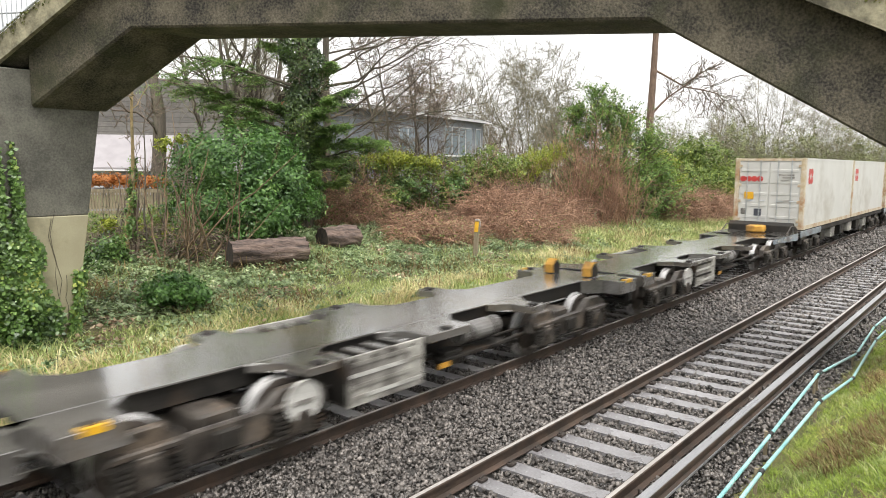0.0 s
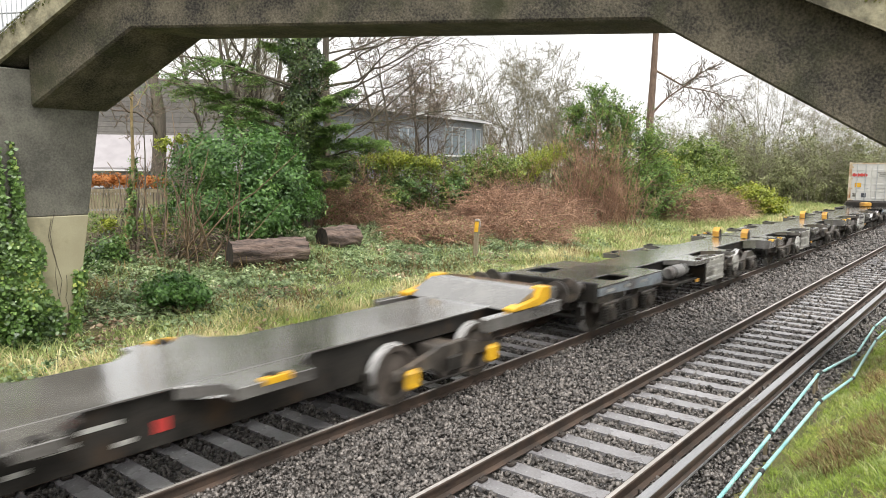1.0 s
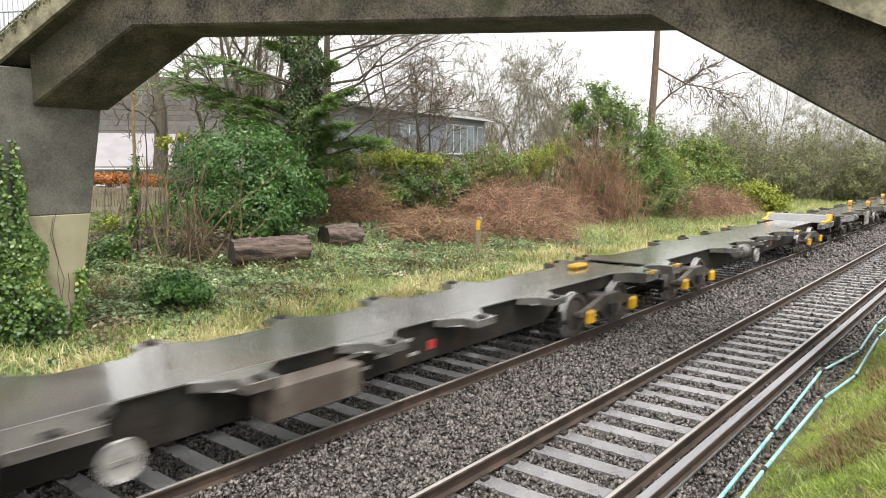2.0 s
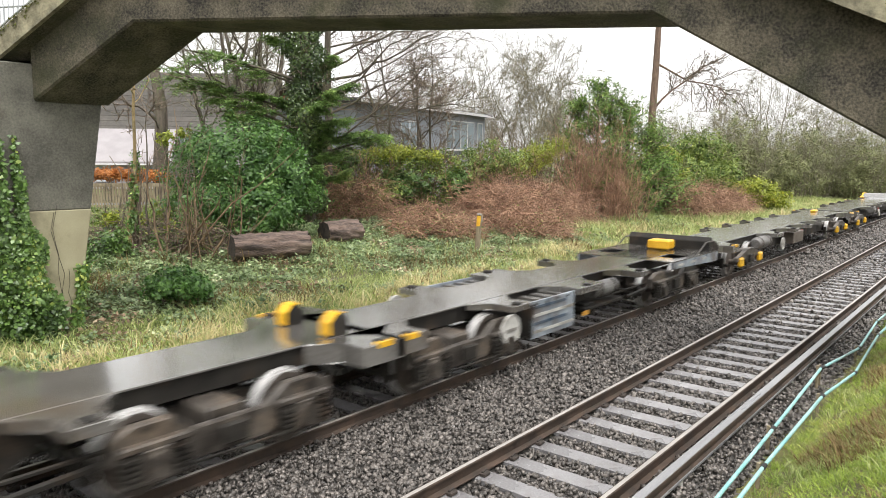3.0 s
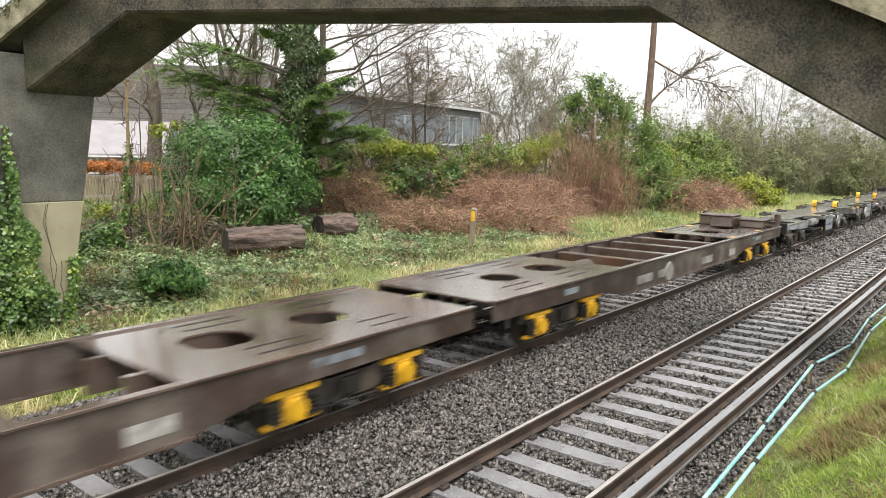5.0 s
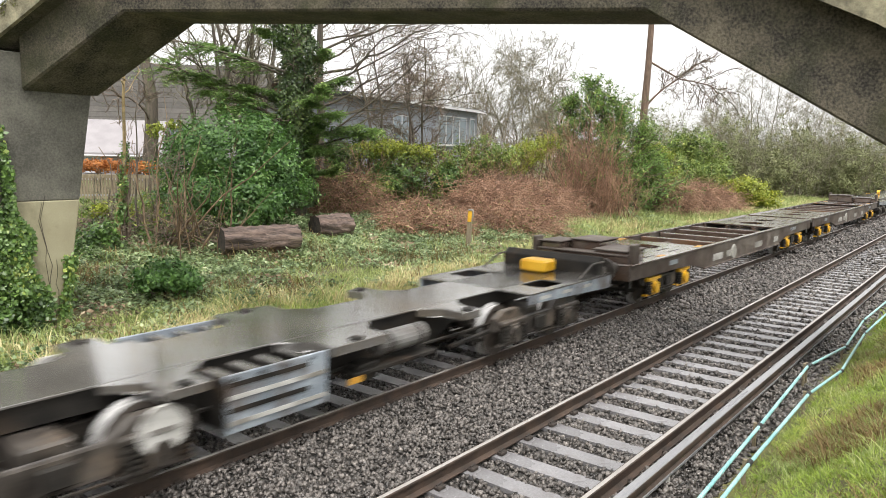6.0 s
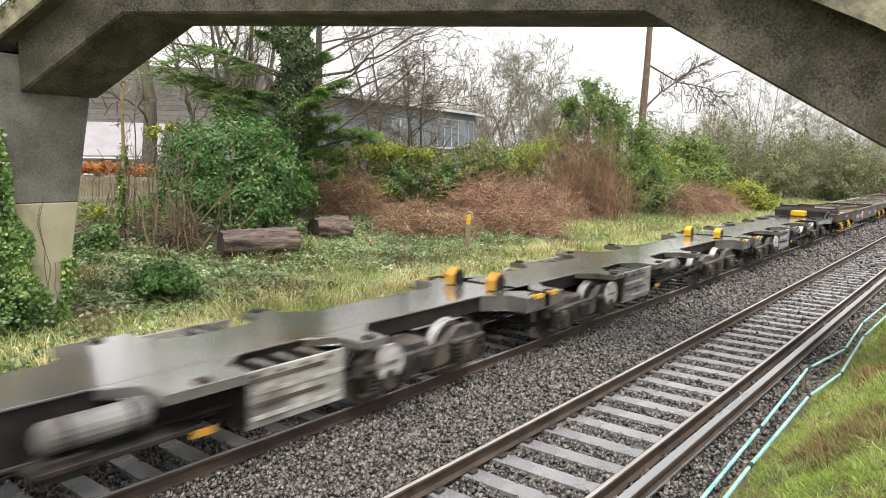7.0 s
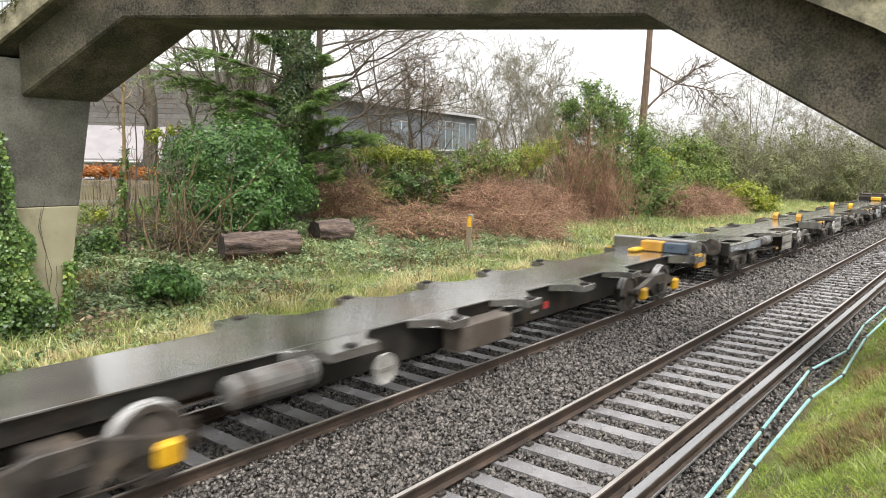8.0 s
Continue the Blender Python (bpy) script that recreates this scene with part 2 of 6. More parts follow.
    "groundivy": foliage("ground_ivy_leaf", (0.05, 0.09, 0.034), (0.33, 0.42, 0.20), (0.66, 0.68, 0.45), 0.3),
    "beech": foliage("dry_beech_leaf", (0.312, 0.111, 0.026), (0.546, 0.221, 0.058), (0.650, 0.325, 0.117), 0.7),
    # olive leaf colour with the haze of the far woods mixed in
    "scrub": foliage("hazy_olive_scrub_leaf", (0.105, 0.120, 0.048), (0.25, 0.265, 0.118), (0.39, 0.39, 0.20), 0.7),
}
glass, gn, gl, gp = principled("window_glass")
gp.inputs["Base Color"].default_value = (0.30, 0.36, 0.40, 1)
gp.inputs["Roughness"].default_value = 0.05
gp.inputs["Metallic"].default_value = 0.35
M["glass"] = glass
for wet in ("deck", "brown"):
    film = M[wet].node_tree.nodes["Principled BSDF"]
    film.inputs["Coat Weight"].default_value, film.inputs["Coat Roughness"].default_value, film.inputs["Coat IOR"].default_value = 1.0, 0.16, 1.5


# ---- mesh helpers ----
def part(name, bm, material, parent=None, label="", smooth=False):
    """Links a bmesh as one mesh object under a thing or a part."""
    me = bpy.data.meshes.new(name)
    bmesh.ops.recalc_face_normals(bm, faces=bm.faces)
    bm.to_mesh(me)
    bm.free()
    me.materials.append(material)
    if smooth:
        me.polygons.foreach_set("use_smooth", [True] * len(me.polygons))
    ob = new(name, me)
    if parent:
        ob.parent = parent
    if label:
        ob["label"] = label
    return ob


def share(name, mesh, parent, m):
    ob = new(name, mesh)
    ob.parent = parent
    ob.matrix_basis = m
    return ob


def thing(name, label, category, group="", kind="", at=(0, 0, 0)):
    ob = new(name)
    ob.location = at
    return tagged(ob, label, category, group, kind)


def box(bm, x0, x1, y0, y1, z0, z1, bevel=0.0):
    r = bmesh.ops.create_cube(bm, size=1, matrix=Matrix.LocRotScale(((x0 + x1) / 2, (y0 + y1) / 2, (z0 + z1) / 2), None, (abs(x1 - x0), abs(y1 - y0), abs(z1 - z0))))
    if bevel:
        es = list({e for v in r["verts"] for e in v.link_edges})
        bmesh.ops.bevel(bm, geom=es, offset=bevel, segments=1, affect="EDGES")
    return bm


def slab(bm, outline, axis, lo, hi, bevel=0.0):
    """A flat outline pushed along an axis ('x', 'y' or 'z') from lo to hi."""
    def at(p, k):
        a, b = p
        return {"x": (k, a, b), "y": (a, k, b), "z": (a, b, k)}[axis]
    lows = [bm.verts.new(at(p, lo)) for p in outline]
    highs = [bm.verts.new(at(p, hi)) for p in outline]
    n = len(outline)
    fs = [bm.faces.new(lows), bm.faces.new(highs)]
    fs += [bm.faces.new((lows[i], lows[(i + 1) % n], highs[(i + 1) % n], highs[i])) for i in range(n)]
    if bevel:
        es = list({e for f in fs for e in f.edges})
        bmesh.ops.bevel(bm, geom=es, offset=bevel, segments=1, affect="EDGES")
    return bm


def rod(bm, a, b, r, r2=None, sides=10):
    a, b = Vector(a), Vector(b)
    d = b - a
    m = Matrix.Translation((a + b) / 2) @ d.to_track_quat("Z", "Y").to_matrix().to_4x4()
    bmesh.ops.create_cone(bm, cap_ends=True, segments=sides, radius1=r, radius2=r if r2 is None else r2, depth=d.length, matrix=m)
    return bm


def lathe(bm, profile, axis_y=0.0, sides=20, cx=0.0, cz=0.0):
    """Turns a profile of (radius, y) round the y axis through (cx, cz)."""
    rings = []
    for r, y in profile:
        rings.append([bm.verts.new((cx + r * math.cos(2 * math.pi * i / sides), axis_y + y, cz + r * math.sin(2 * math.pi * i / sides))) for i in range(sides)])
    for A, B in zip(rings, rings[1:]):
        for i in range(sides):
            j = (i + 1) % sides
            bm.faces.new((A[i], A[j], B[j], B[i]))
    bm.faces.new(rings[0])
    bm.faces.new(rings[-1])
    return bm


def quick_mesh(name, verts, faces, material, parent=None):
    """A mesh from arrays; all faces have the same number of corners."""
    me = bpy.data.meshes.new(name)
    verts, faces = np.asarray(verts, np.float32), np.asarray(faces, np.int32)
    k = faces.shape[1]
    me.vertices.add(len(verts))
    me.vertices.foreach_set("co", verts.ravel())
    me.loops.add(faces.size)
    me.loops.foreach_set("vertex_index", faces.ravel())
    me.polygons.add(len(faces))
    me.polygons.foreach_set("loop_start", np.arange(0, faces.size, k, dtype=np.int32))
    me.update(calc_edges=True)
    me.validate()
    me.materials.append(material)
    ob = new(name, me)
    if parent:
        ob.parent = parent
    return ob


def ground_z(x, y):
    """Height of the ground: the flat formation, a bank on the near side, a gentle rise on the far side."""
    x, y = np.asarray(x, float), np.asarray(y, float)
    prof = np.interp(y, [-60, -3, -0.6, 0.5, 1.75, 2.3, 2.6, 5.4, 9.0, 9.9, 14, 18, 22, 27, 40, 70, 400],
                     [2.0, 1.75, 1.65, 0.85, -0.10, -0.24, -0.25, -0.25, -0.25, -0.48, -0.30, 0.05, 0.45, 0.8, 1.0, 1.5, 4.0])
    wave = 0.09 * np.sin(x * 0.55 + y * 0.3) * np.sin(y * 0.7 + 1.3) + 0.06 * np.sin(x * 1.7 + 0.6) * np.sin(y * 1.3 + x * 0.4)
    off = np.clip(np.maximum(y - 10.5, 1.2 - y) / 2.0, 0, 1)
    return prof + wave * off

# ---- ground, one sheet to the horizon ----
def build_ground():
    xs = np.concatenate([np.linspace(-400, -12, 12), np.arange(-10, 70, 0.8), np.linspace(71, 900, 40)])
    ys = np.concatenate([np.linspace(-400, -8, 10), np.arange(-7, 30, 0.4), np.linspace(31, 900, 40)])
    X, Y = np.meshgrid(xs, ys, indexing="ij")
    Z = ground_z(X, Y)
    nx, ny = X.shape
    v = np.stack([X, Y, Z], -1).reshape(-1, 3)
    i = (np.arange(nx - 1)[:, None] * ny + np.arange(ny - 1)[None]).ravel()
    f = np.stack([i, i + ny, i + ny + 1, i + 1], -1)
    tagged(quick_mesh("ground", v, f, M["earth"]), "rough winter turf and soil beside the railway", "ground", kind="structure")


build_ground()
NEAR, FAR = 3.76, 7.34       # centre lines of the two tracks
HALF = 0.7525                # half the distance between rail centres


def build_ballast():
    bm = bmesh.new()
    slab(bm, [(1.9, -0.33), (2.2, -0.20), (2.86, -0.165), (3.1, -0.22), (4.42, -0.22), (4.66, -0.165), (5.55, -0.14), (6.44, -0.165), (6.68, -0.22), (8.0, -0.22), (8.24, -0.165), (9.6, -0.20), (10.2, -0.33), (10.9, -0.65), (1.9, -0.65)], "x", -40, 260)
    bed = part("ballast_bed", bm, M["ballast"])
    tagged(bed, "grey crushed stone ballast bed under both tracks", "ballast", kind="structure")
    rng = np.random.default_rng(5)
    # one rough stone, eight sides; every stone is turned and stretched on its own
    base = np.array([(1, 0, 0), (-1, 0, 0), (0, 1, 0), (0, -1, 0), (0, 0, 1), (0, 0, -1)], float)
    tri = np.array([(0, 2, 4), (2, 1, 4), (1, 3, 4), (3, 0, 4), (2, 0, 5), (1, 2, 5), (3, 1, 5), (0, 3, 5)])
    pts = []
    for x0, x1, dens, size in ((-4, 1.5, 150, 0.034), (1.5, 9, 700, 0.029), (9, 16, 480, 0.033), (16, 28, 230, 0.042), (28, 55, 70, 0.06)):
        for y0, y1 in ((2.1, 10.4),):
            n = int((x1 - x0) * (y1 - y0) * dens)
            p = np.stack([rng.uniform(x0, x1, n), rng.uniform(y0, y1, n), np.full(n, size)], -1)
            pts.append(p)
    p = np.concatenate(pts)
    y = p[:, 1]
    keep = np.ones(len(p), bool)
    pitch = (p[:, 0] % 0.58) / 0.58
    for c in (NEAR, FAR):
        on = np.abs(y - c) < 0.80
        keep &= ~(on & (np.abs(pitch - 0.5) < 0.21))
        for r in (c - HALF, c + HALF):
            keep &= np.abs(y - r) > 0.09
    p = p[keep]
    n = len(p)
    y = p[:, 1]
    top = np.interp(y, [1.9, 2.2, 2.86, 3.1, 4.42, 4.66, 5.55, 6.44, 6.68, 8.0, 8.24, 9.6, 10.2, 10.9], [-0.33, -0.20, -0.165, -0.22, -0.22, -0.165, -0.14, -0.165, -0.22, -0.22, -0.165, -0.20, -0.33, -0.65])
    s = p[:, 2] * rng.uniform(0.6, 1.45, n)
    z = top + rng.uniform(-0.2, 1.1, n) * s
    sc = s[:, None] * rng.uniform(0.55, 1.35, (n, 3))
    q = rng.normal(size=(n, 4))
    q /= np.linalg.norm(q, axis=1, keepdims=True)
    w, a, b, c = q.T
    R = np.stack([1 - 2 * (b * b + c * c), 2 * (a * b - c * w), 2 * (a * c + b * w), 2 * (a * b + c * w), 1 - 2 * (a * a + c * c), 2 * (b * c - a * w),
                  2 * (a * c - b * w), 2 * (b * c + a * w), 1 - 2 * (a * a + b * b)], -1).reshape(n, 3, 3)
    jit = base[None] * sc[:, None, :] + rng.normal(0, 0.22, (n, 6, 3)) * s[:, None, None]
    V = np.einsum("nij,nkj->nki", R, jit) + np.stack([p[:, 0], y, z], -1)[:, None]
    F = tri[None] + 6 * np.arange(n)[:, None, None]
    ob = quick_mesh("ballast_stones", V.reshape(-1, 3), F.reshape(-1, 3), M["stone"], bed)
    tagged(ob, "loose wet grey granite ballast stones", kind="stuff")
    # single stones lying on top between the tracks
    kinds = []
    for k in range(6):
        bm = bmesh.new()
        bmesh.ops.create_icosphere(bm, subdivisions=1, radius=0.03)
        for vert in bm.verts:
            vert.co = Vector((vert.co.x * rng.uniform(0.7, 1.3), vert.co.y * rng.uniform(0.7, 1.2), vert.co.z * rng.uniform(0.5, 1.0)))
        me = bpy.data.meshes.new("stone")
        bm.to_mesh(me)
        bm.free()
        me.materials.append(M["stone"])
        kinds.append(me)
    for k in range(300):
        x, y = rng.uniform(4.2, 8.5), rng.uniform(4.75, 6.3)
        share("stone", kinds[k % 6], bed, pose(x, y, -0.125 + rng.uniform(-0.01, 0.015), *rng.uniform(0, 360, 3)))


build_ballast()


def rail_section(bm, y, x0, x1):
    pts = [(-0.07, -0.159), (0.07, -0.159), (0.07, -0.148), (0.012, -0.128), (0.009, -0.045), (0.034, -0.034), (0.036, -0.012), (0.03, -0.003),
           (-0.03, -0.003), (-0.036, -0.012), (-0.034, -0.034), (-0.009, -0.045), (-0.012, -0.128), (-0.07, -0.148)]
    return slab(bm, [(y + a, b) for a, b in pts], "x", x0, x1)


def build_track(name, centre, conductor_y, label):
    track = thing(name, label, "railway track", kind="structure")
    x0, x1 = -30, 240
    for r in (centre - HALF, centre + HALF):
        rail = part("rail", rail_section(bmesh.new(), r, x0, x1), M["railside"], track)
        part("rail_head", slab(bmesh.new(), [(r - 0.026, -0.0045), (r + 0.026, -0.0045), (r + 0.019, 0.0), (r - 0.019, 0.0)], "x", x0, x1), M["railtop"], rail, "polished running surface")
    bm = bmesh.new()
    slab(bm, [(-1.25, -0.36), (1.25, -0.36), (1.25, -0.205), (1.21, -0.188), (0.9, -0.174), (-0.9, -0.174), (-1.21, -0.188), (-1.25, -0.205)], "x", -0.125, 0.125, 0.012)
    sleeper = part("sleeper", bm, M["sleeper"], track)
    bm = bmesh.new()
    for s in (-1, 1):
        for r in (-HALF, HALF):
            box(bm, -0.06, 0.06, r + s * 0.075, r + s * 0.15, -0.175, -0.125, 0.012)
            rod(bm, (-0.05, r + s * 0.11, -0.12), (0.05, r + s * 0.09, -0.12), 0.012, sides=6)
    clip = part("rail_clips", bm, M["clip"], sleeper)
    n = 0
    k0 = 0.29
    for i in range(-8, 150):
        x = k0 + 0.58 * i
        m = pose(x, centre, 0.004 * math.sin(i * 2.1), 0, 0, 0.5 * math.sin(i * 1.7))
        if n == 0:
            sleeper.matrix_basis = m
        else:
            ob = share("sleeper", sleeper.data, track, m)
            if x < 45:
                share("rail_clips", clip.data, ob, Matrix())
        n += 1
    if conductor_y is not None:
        bm = bmesh.new()
        y = conductor_y
        slab(bm, [(y - 0.075, -0.06), (y + 0.075, -0.06), (y + 0.075, -0.04), (y + 0.03, -0.02), (y + 0.03, 0.03), (y + 0.055, 0.045), (y + 0.055, 0.082), (y + 0.048, 0.09),
                  (y - 0.048, 0.09), (y - 0.055, 0.082), (y - 0.055, 0.045), (y - 0.03, 0.03), (y - 0.03, -0.02), (y - 0.075, -0.04)], "x", x0, x1)
        third = part("conductor_rail", bm, M["railside"], track, "bare steel conductor rail beside the running rail")
        part("contact_face", slab(bmesh.new(), [(y - 0.05, 0.0895), (y + 0.05, 0.0895), (y + 0.045, 0.096), (y - 0.045, 0.096)], "x", x0, x1), M["conductor"], third, "bright worn contact face")
        for e in (-1, 1):
            part("rail_flange", box(bmesh.new(), x0, x1, y + e * 0.0 + (0.032 if e > 0 else -0.08), y + (0.08 if e > 0 else -0.032), -0.058, -0.036), M["conductor"], third)
        bm = bmesh.new()
        rod(bm, (0, 0, -0.2), (0, 0, -0.06), 0.055, 0.04, 8)
        box(bm, -0.06, 0.06, -0.10, 0.10, -0.215, -0.185, 0.01)
        ins = part("insulator", bm, M["insulator"], third)
        ins.matrix_basis = pose(k0, y, 0)
        for i in range(1, 24):
            share("insulator", ins.data, third, pose(k0 + 0.58 * 4 * i, y, 0))
    return track


near_track = build_track("railway_track", NEAR, 2.66, "empty railway track with concrete sleepers and a conductor rail")
far_track = build_track("railway_track", FAR, 8.52, "railway track with concrete sleepers under the passing train")


def build_pipes():
    runs = ([(4.6, 2.03, 0.04), (8.9, 2.15, 0.10), (11.9, 2.24, 0.16), (12.05, 2.24, 0.14), (14.1, 2.08, 0.05), (16.5, 2.16, 0.10), (20, 2.1, 0.05), (26, 2.18, 0.12), (36, 2.1, 0.1)],
            [(4.4, 1.87, 0.02), (7.7, 1.93, 0.10), (10.5, 1.94, 0.14), (12.4, 1.86, 0.04), (15.2, 1.95, 0.10), (19, 1.9, 0.04), (25, 1.96, 0.1), (36, 1.9, 0.08)])
    for pts in runs:
        duct = thing("cable_pipe", "turquoise plastic cable pipe with black couplings on short stakes", "pipe", "pipes beside the track")
        for a, b in zip(pts, pts[1:]):
            part("pipe_length", rod(bmesh.new(), a, b, 0.021, sides=12), M["pipe"], duct, smooth=False)
            d = (Vector(b) - Vector(a)).normalized()
            part("coupling", rod(bmesh.new(), Vector(b) - d * 0.05, Vector(b) + d * 0.05, 0.028, sides=12), M["coupling"], duct)
            g = float(ground_z(b[0], b[1]))
            part("stake", box(bmesh.new(), b[0] - 0.02, b[0] + 0.02, b[1] + 0.03, b[1] + 0.07, g - 0.3, b[2] + 0.03, 0.004), M["post"], duct)


build_pipes()


# ---- the concrete footbridge ----
B0 = Vector((6.85, 13.09, 0))            # under the fold where the far flight meets the span
BD = Vector((0.426, -0.905, 0))          # towards the near side
SOFFIT = [(-3.9, 3.47), (-2.32, 4.40), (0.0, 5.81), (9.26, 5.57), (12.55, 3.67), (14.5, 2.55)]


def soffit_z(u):
    return float(np.interp(u, [p[0] for p in SOFFIT], [p[1] for p in SOFFIT]))


def sweep(bm, us, offs, tops=None):
    """A section of (x offset, height over the soffit) carried along the bridge; tops: the beam's depth at each point."""
    rings = []
    for k, (u, dz) in enumerate(us):
        c = B0 + BD * u
        rings.append([bm.verts.new((c.x + ox, c.y, dz + (tops[k] if tops and oz > 0.5 else oz))) for ox, oz in offs])
    n = len(offs)
    for A, Bq in zip(rings, rings[1:]):
        for i in range(n):
            j = (i + 1) % n
            bm.faces.new((A[i], A[j], Bq[j], Bq[i]))
    bm.faces.new(rings[0])
    bm.faces.new(rings[-1])
    return bm


def build_bridge():
    bridge = thing("footbridge", "weathered concrete footbridge over the railway with stair flights", "footbridge", kind="structure")
    beam_path = [(-2.32, 4.40), (0, 5.81), (9.26, 5.57), (12.55, 3.67), (14.5, 2.55)]
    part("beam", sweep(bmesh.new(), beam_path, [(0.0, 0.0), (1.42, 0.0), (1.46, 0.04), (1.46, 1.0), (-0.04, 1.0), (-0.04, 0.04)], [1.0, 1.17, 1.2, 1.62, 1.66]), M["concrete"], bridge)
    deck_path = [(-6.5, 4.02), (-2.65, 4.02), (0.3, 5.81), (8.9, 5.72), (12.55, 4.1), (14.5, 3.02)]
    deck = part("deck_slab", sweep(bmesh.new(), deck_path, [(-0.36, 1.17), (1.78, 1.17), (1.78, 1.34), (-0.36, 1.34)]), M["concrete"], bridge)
    for ox in (-0.44, 1.78):
        part("fascia", sweep(bmesh.new(), deck_path, [(ox, 1.13), (ox + 0.08, 1.13), (ox + 0.08, 1.58), (ox, 1.58)]), M["edge"], bridge, "stained cream-painted concrete edge with moss")
    # steps up the flights
    for u0, u1, n in ((-2.65, 0.3, 11), (9.0, 14.5, 20)):
        for i in range(n):
            u = u0 + (u1 - u0) * (i + 0.5) / n
            z = float(np.interp(u, [p[0] for p in deck_path], [p[1] for p in deck_path])) + 1.34
            c = B0 + BD * u
            bm = bmesh.new()
            slab(bm, [(c.x - 0.34 + BD.x * -0.14, c.y - BD.y * 0.14), (c.x + 1.76 + BD.x * -0.14, c.y - BD.y * 0.14), (c.x + 1.76 + BD.x * 0.14, c.y + BD.y * 0.14), (c.x - 0.34 + BD.x * 0.14, c.y + BD.y * 0.14)], "z", z - 0.02, z + 0.15)
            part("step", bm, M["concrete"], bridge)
    # railing of upright bars
    for ox in (-0.40, 1.82):
        for u0, u1 in ((-6.3, -2.65), (-2.65, 0.3), (0.3, 9.0), (9.0, 14.3)):
            zf = lambda u: float(np.interp(u, [p[0] for p in deck_path], [p[1] for p in deck_path])) + 1.58
            for h in (0.08, 1.02):
                a, b = B0 + BD * u0, B0 + BD * u1
                part("handrail", rod(bmesh.new(), (a.x + ox, a.y, zf(u0) + h), (b.x + ox, b.y, zf(u1) + h), 0.022, sides=8), M["galv"], bridge)
            n = int((u1 - u0) / 0.115)
            for i in range(n + 1):
                u = u0 + (u1 - u0) * i / n
                c = B0 + BD * u
                r = 0.035 if i % 16 == 0 else 0.009
                part("newel_post" if i % 16 == 0 else "baluster", rod(bmesh.new(), (c.x + ox, c.y, zf(u) - 0.06), (c.x + ox, c.y, zf(u) + (1.1 if i % 16 == 0 else 1.02)), r, sides=6), M["galv"], bridge)
    # far pier, tapering to its foot; its lower part is painted
    def pier(bm, x0t, x1t, x0b, x1b, y0, y1, z0, z1, ztop, zbot):
        def at(z):
            k = (z - zbot) / (ztop - zbot)
            return x0b + (x0t - x0b) * k, x1b + (x1t - x1b) * k
        a0, a1 = at(z0)
        b0, b1 = at(z1)
        v = [bm.verts.new(p) for p in ((a0, y0, z0), (a1, y0, z0), (a1, y1, z0), (a0, y1, z0), (b0, y0, z1), (b1, y0, z1), (b1, y1, z1), (b0, y1, z1))]
        for q in ((0, 1, 2, 3), (4, 5, 6, 7), (0, 1, 5, 4), (1, 2, 6, 5), (2, 3, 7, 6), (3, 0, 4, 7)):
            bm.faces.new([v[i] for i in q])
        bmesh.ops.bevel(bm, geom=list(bm.edges), offset=0.02, segments=1, affect="EDGES")
        return bm
    part("pier_top", pier(bmesh.new(), 4.75, 7.16, 5.0, 6.42, 15.22, 16.2, 2.24, 5.12, 4.4, -0.3), M["pier"], bridge)
    part("pier_foot", pier(bmesh.new(), 4.745, 7.165, 4.995, 6.425, 15.215, 16.205, -0.6, 2.24, 4.4, -0.3), M["cream"], bridge, "cream-painted lower part of the pier")
    e = B0 + BD * 13.6
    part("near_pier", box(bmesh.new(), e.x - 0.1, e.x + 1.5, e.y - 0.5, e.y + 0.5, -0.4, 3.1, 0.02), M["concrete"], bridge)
    return bridge


build_bridge()

# ---- the train ----
SPEED = 22.3                 # metres a second, along +x
WHEELSETS, WAGONS = [], []   # what turns, what rolls


def wheelset(parent, x, r=0.42, axle_mat="steel"):
    """Two flanged wheels on an axle, round the origin of the part."""
    bm = bmesh.new()
    rod(bm, (0, -1.0, 0), (0, 1.0, 0), 0.075, sides=10)
    for s in (-1, 1):
        prof = [(0.10, s * 0.78), (r * 0.72, s * 0.765), (r * 0.82, s * 0.81), (r, s * 0.815), (r, s * 0.705), (r + 0.028, s * 0.69), (r + 0.028, s * 0.67), (r * 0.82, s * 0.67), (r * 0.72, s * 0.71), (0.10, s * 0.70)]
        lathe(bm, prof, sides=24)
    ob = part("wheelset", bm, M["wheel"], parent, "worn steel wheels on an axle")
    ob.data.materials.append(M["steel"])
    for f in ob.data.polygons:
        c = f.center
        if math.hypot(c.x, c.z) > r * 0.93 and abs(c.y) > 0.6:
            f.material_index = 1
    ob.location = (x, 0, r)
    WHEELSETS.append((ob, x, r))
    return ob


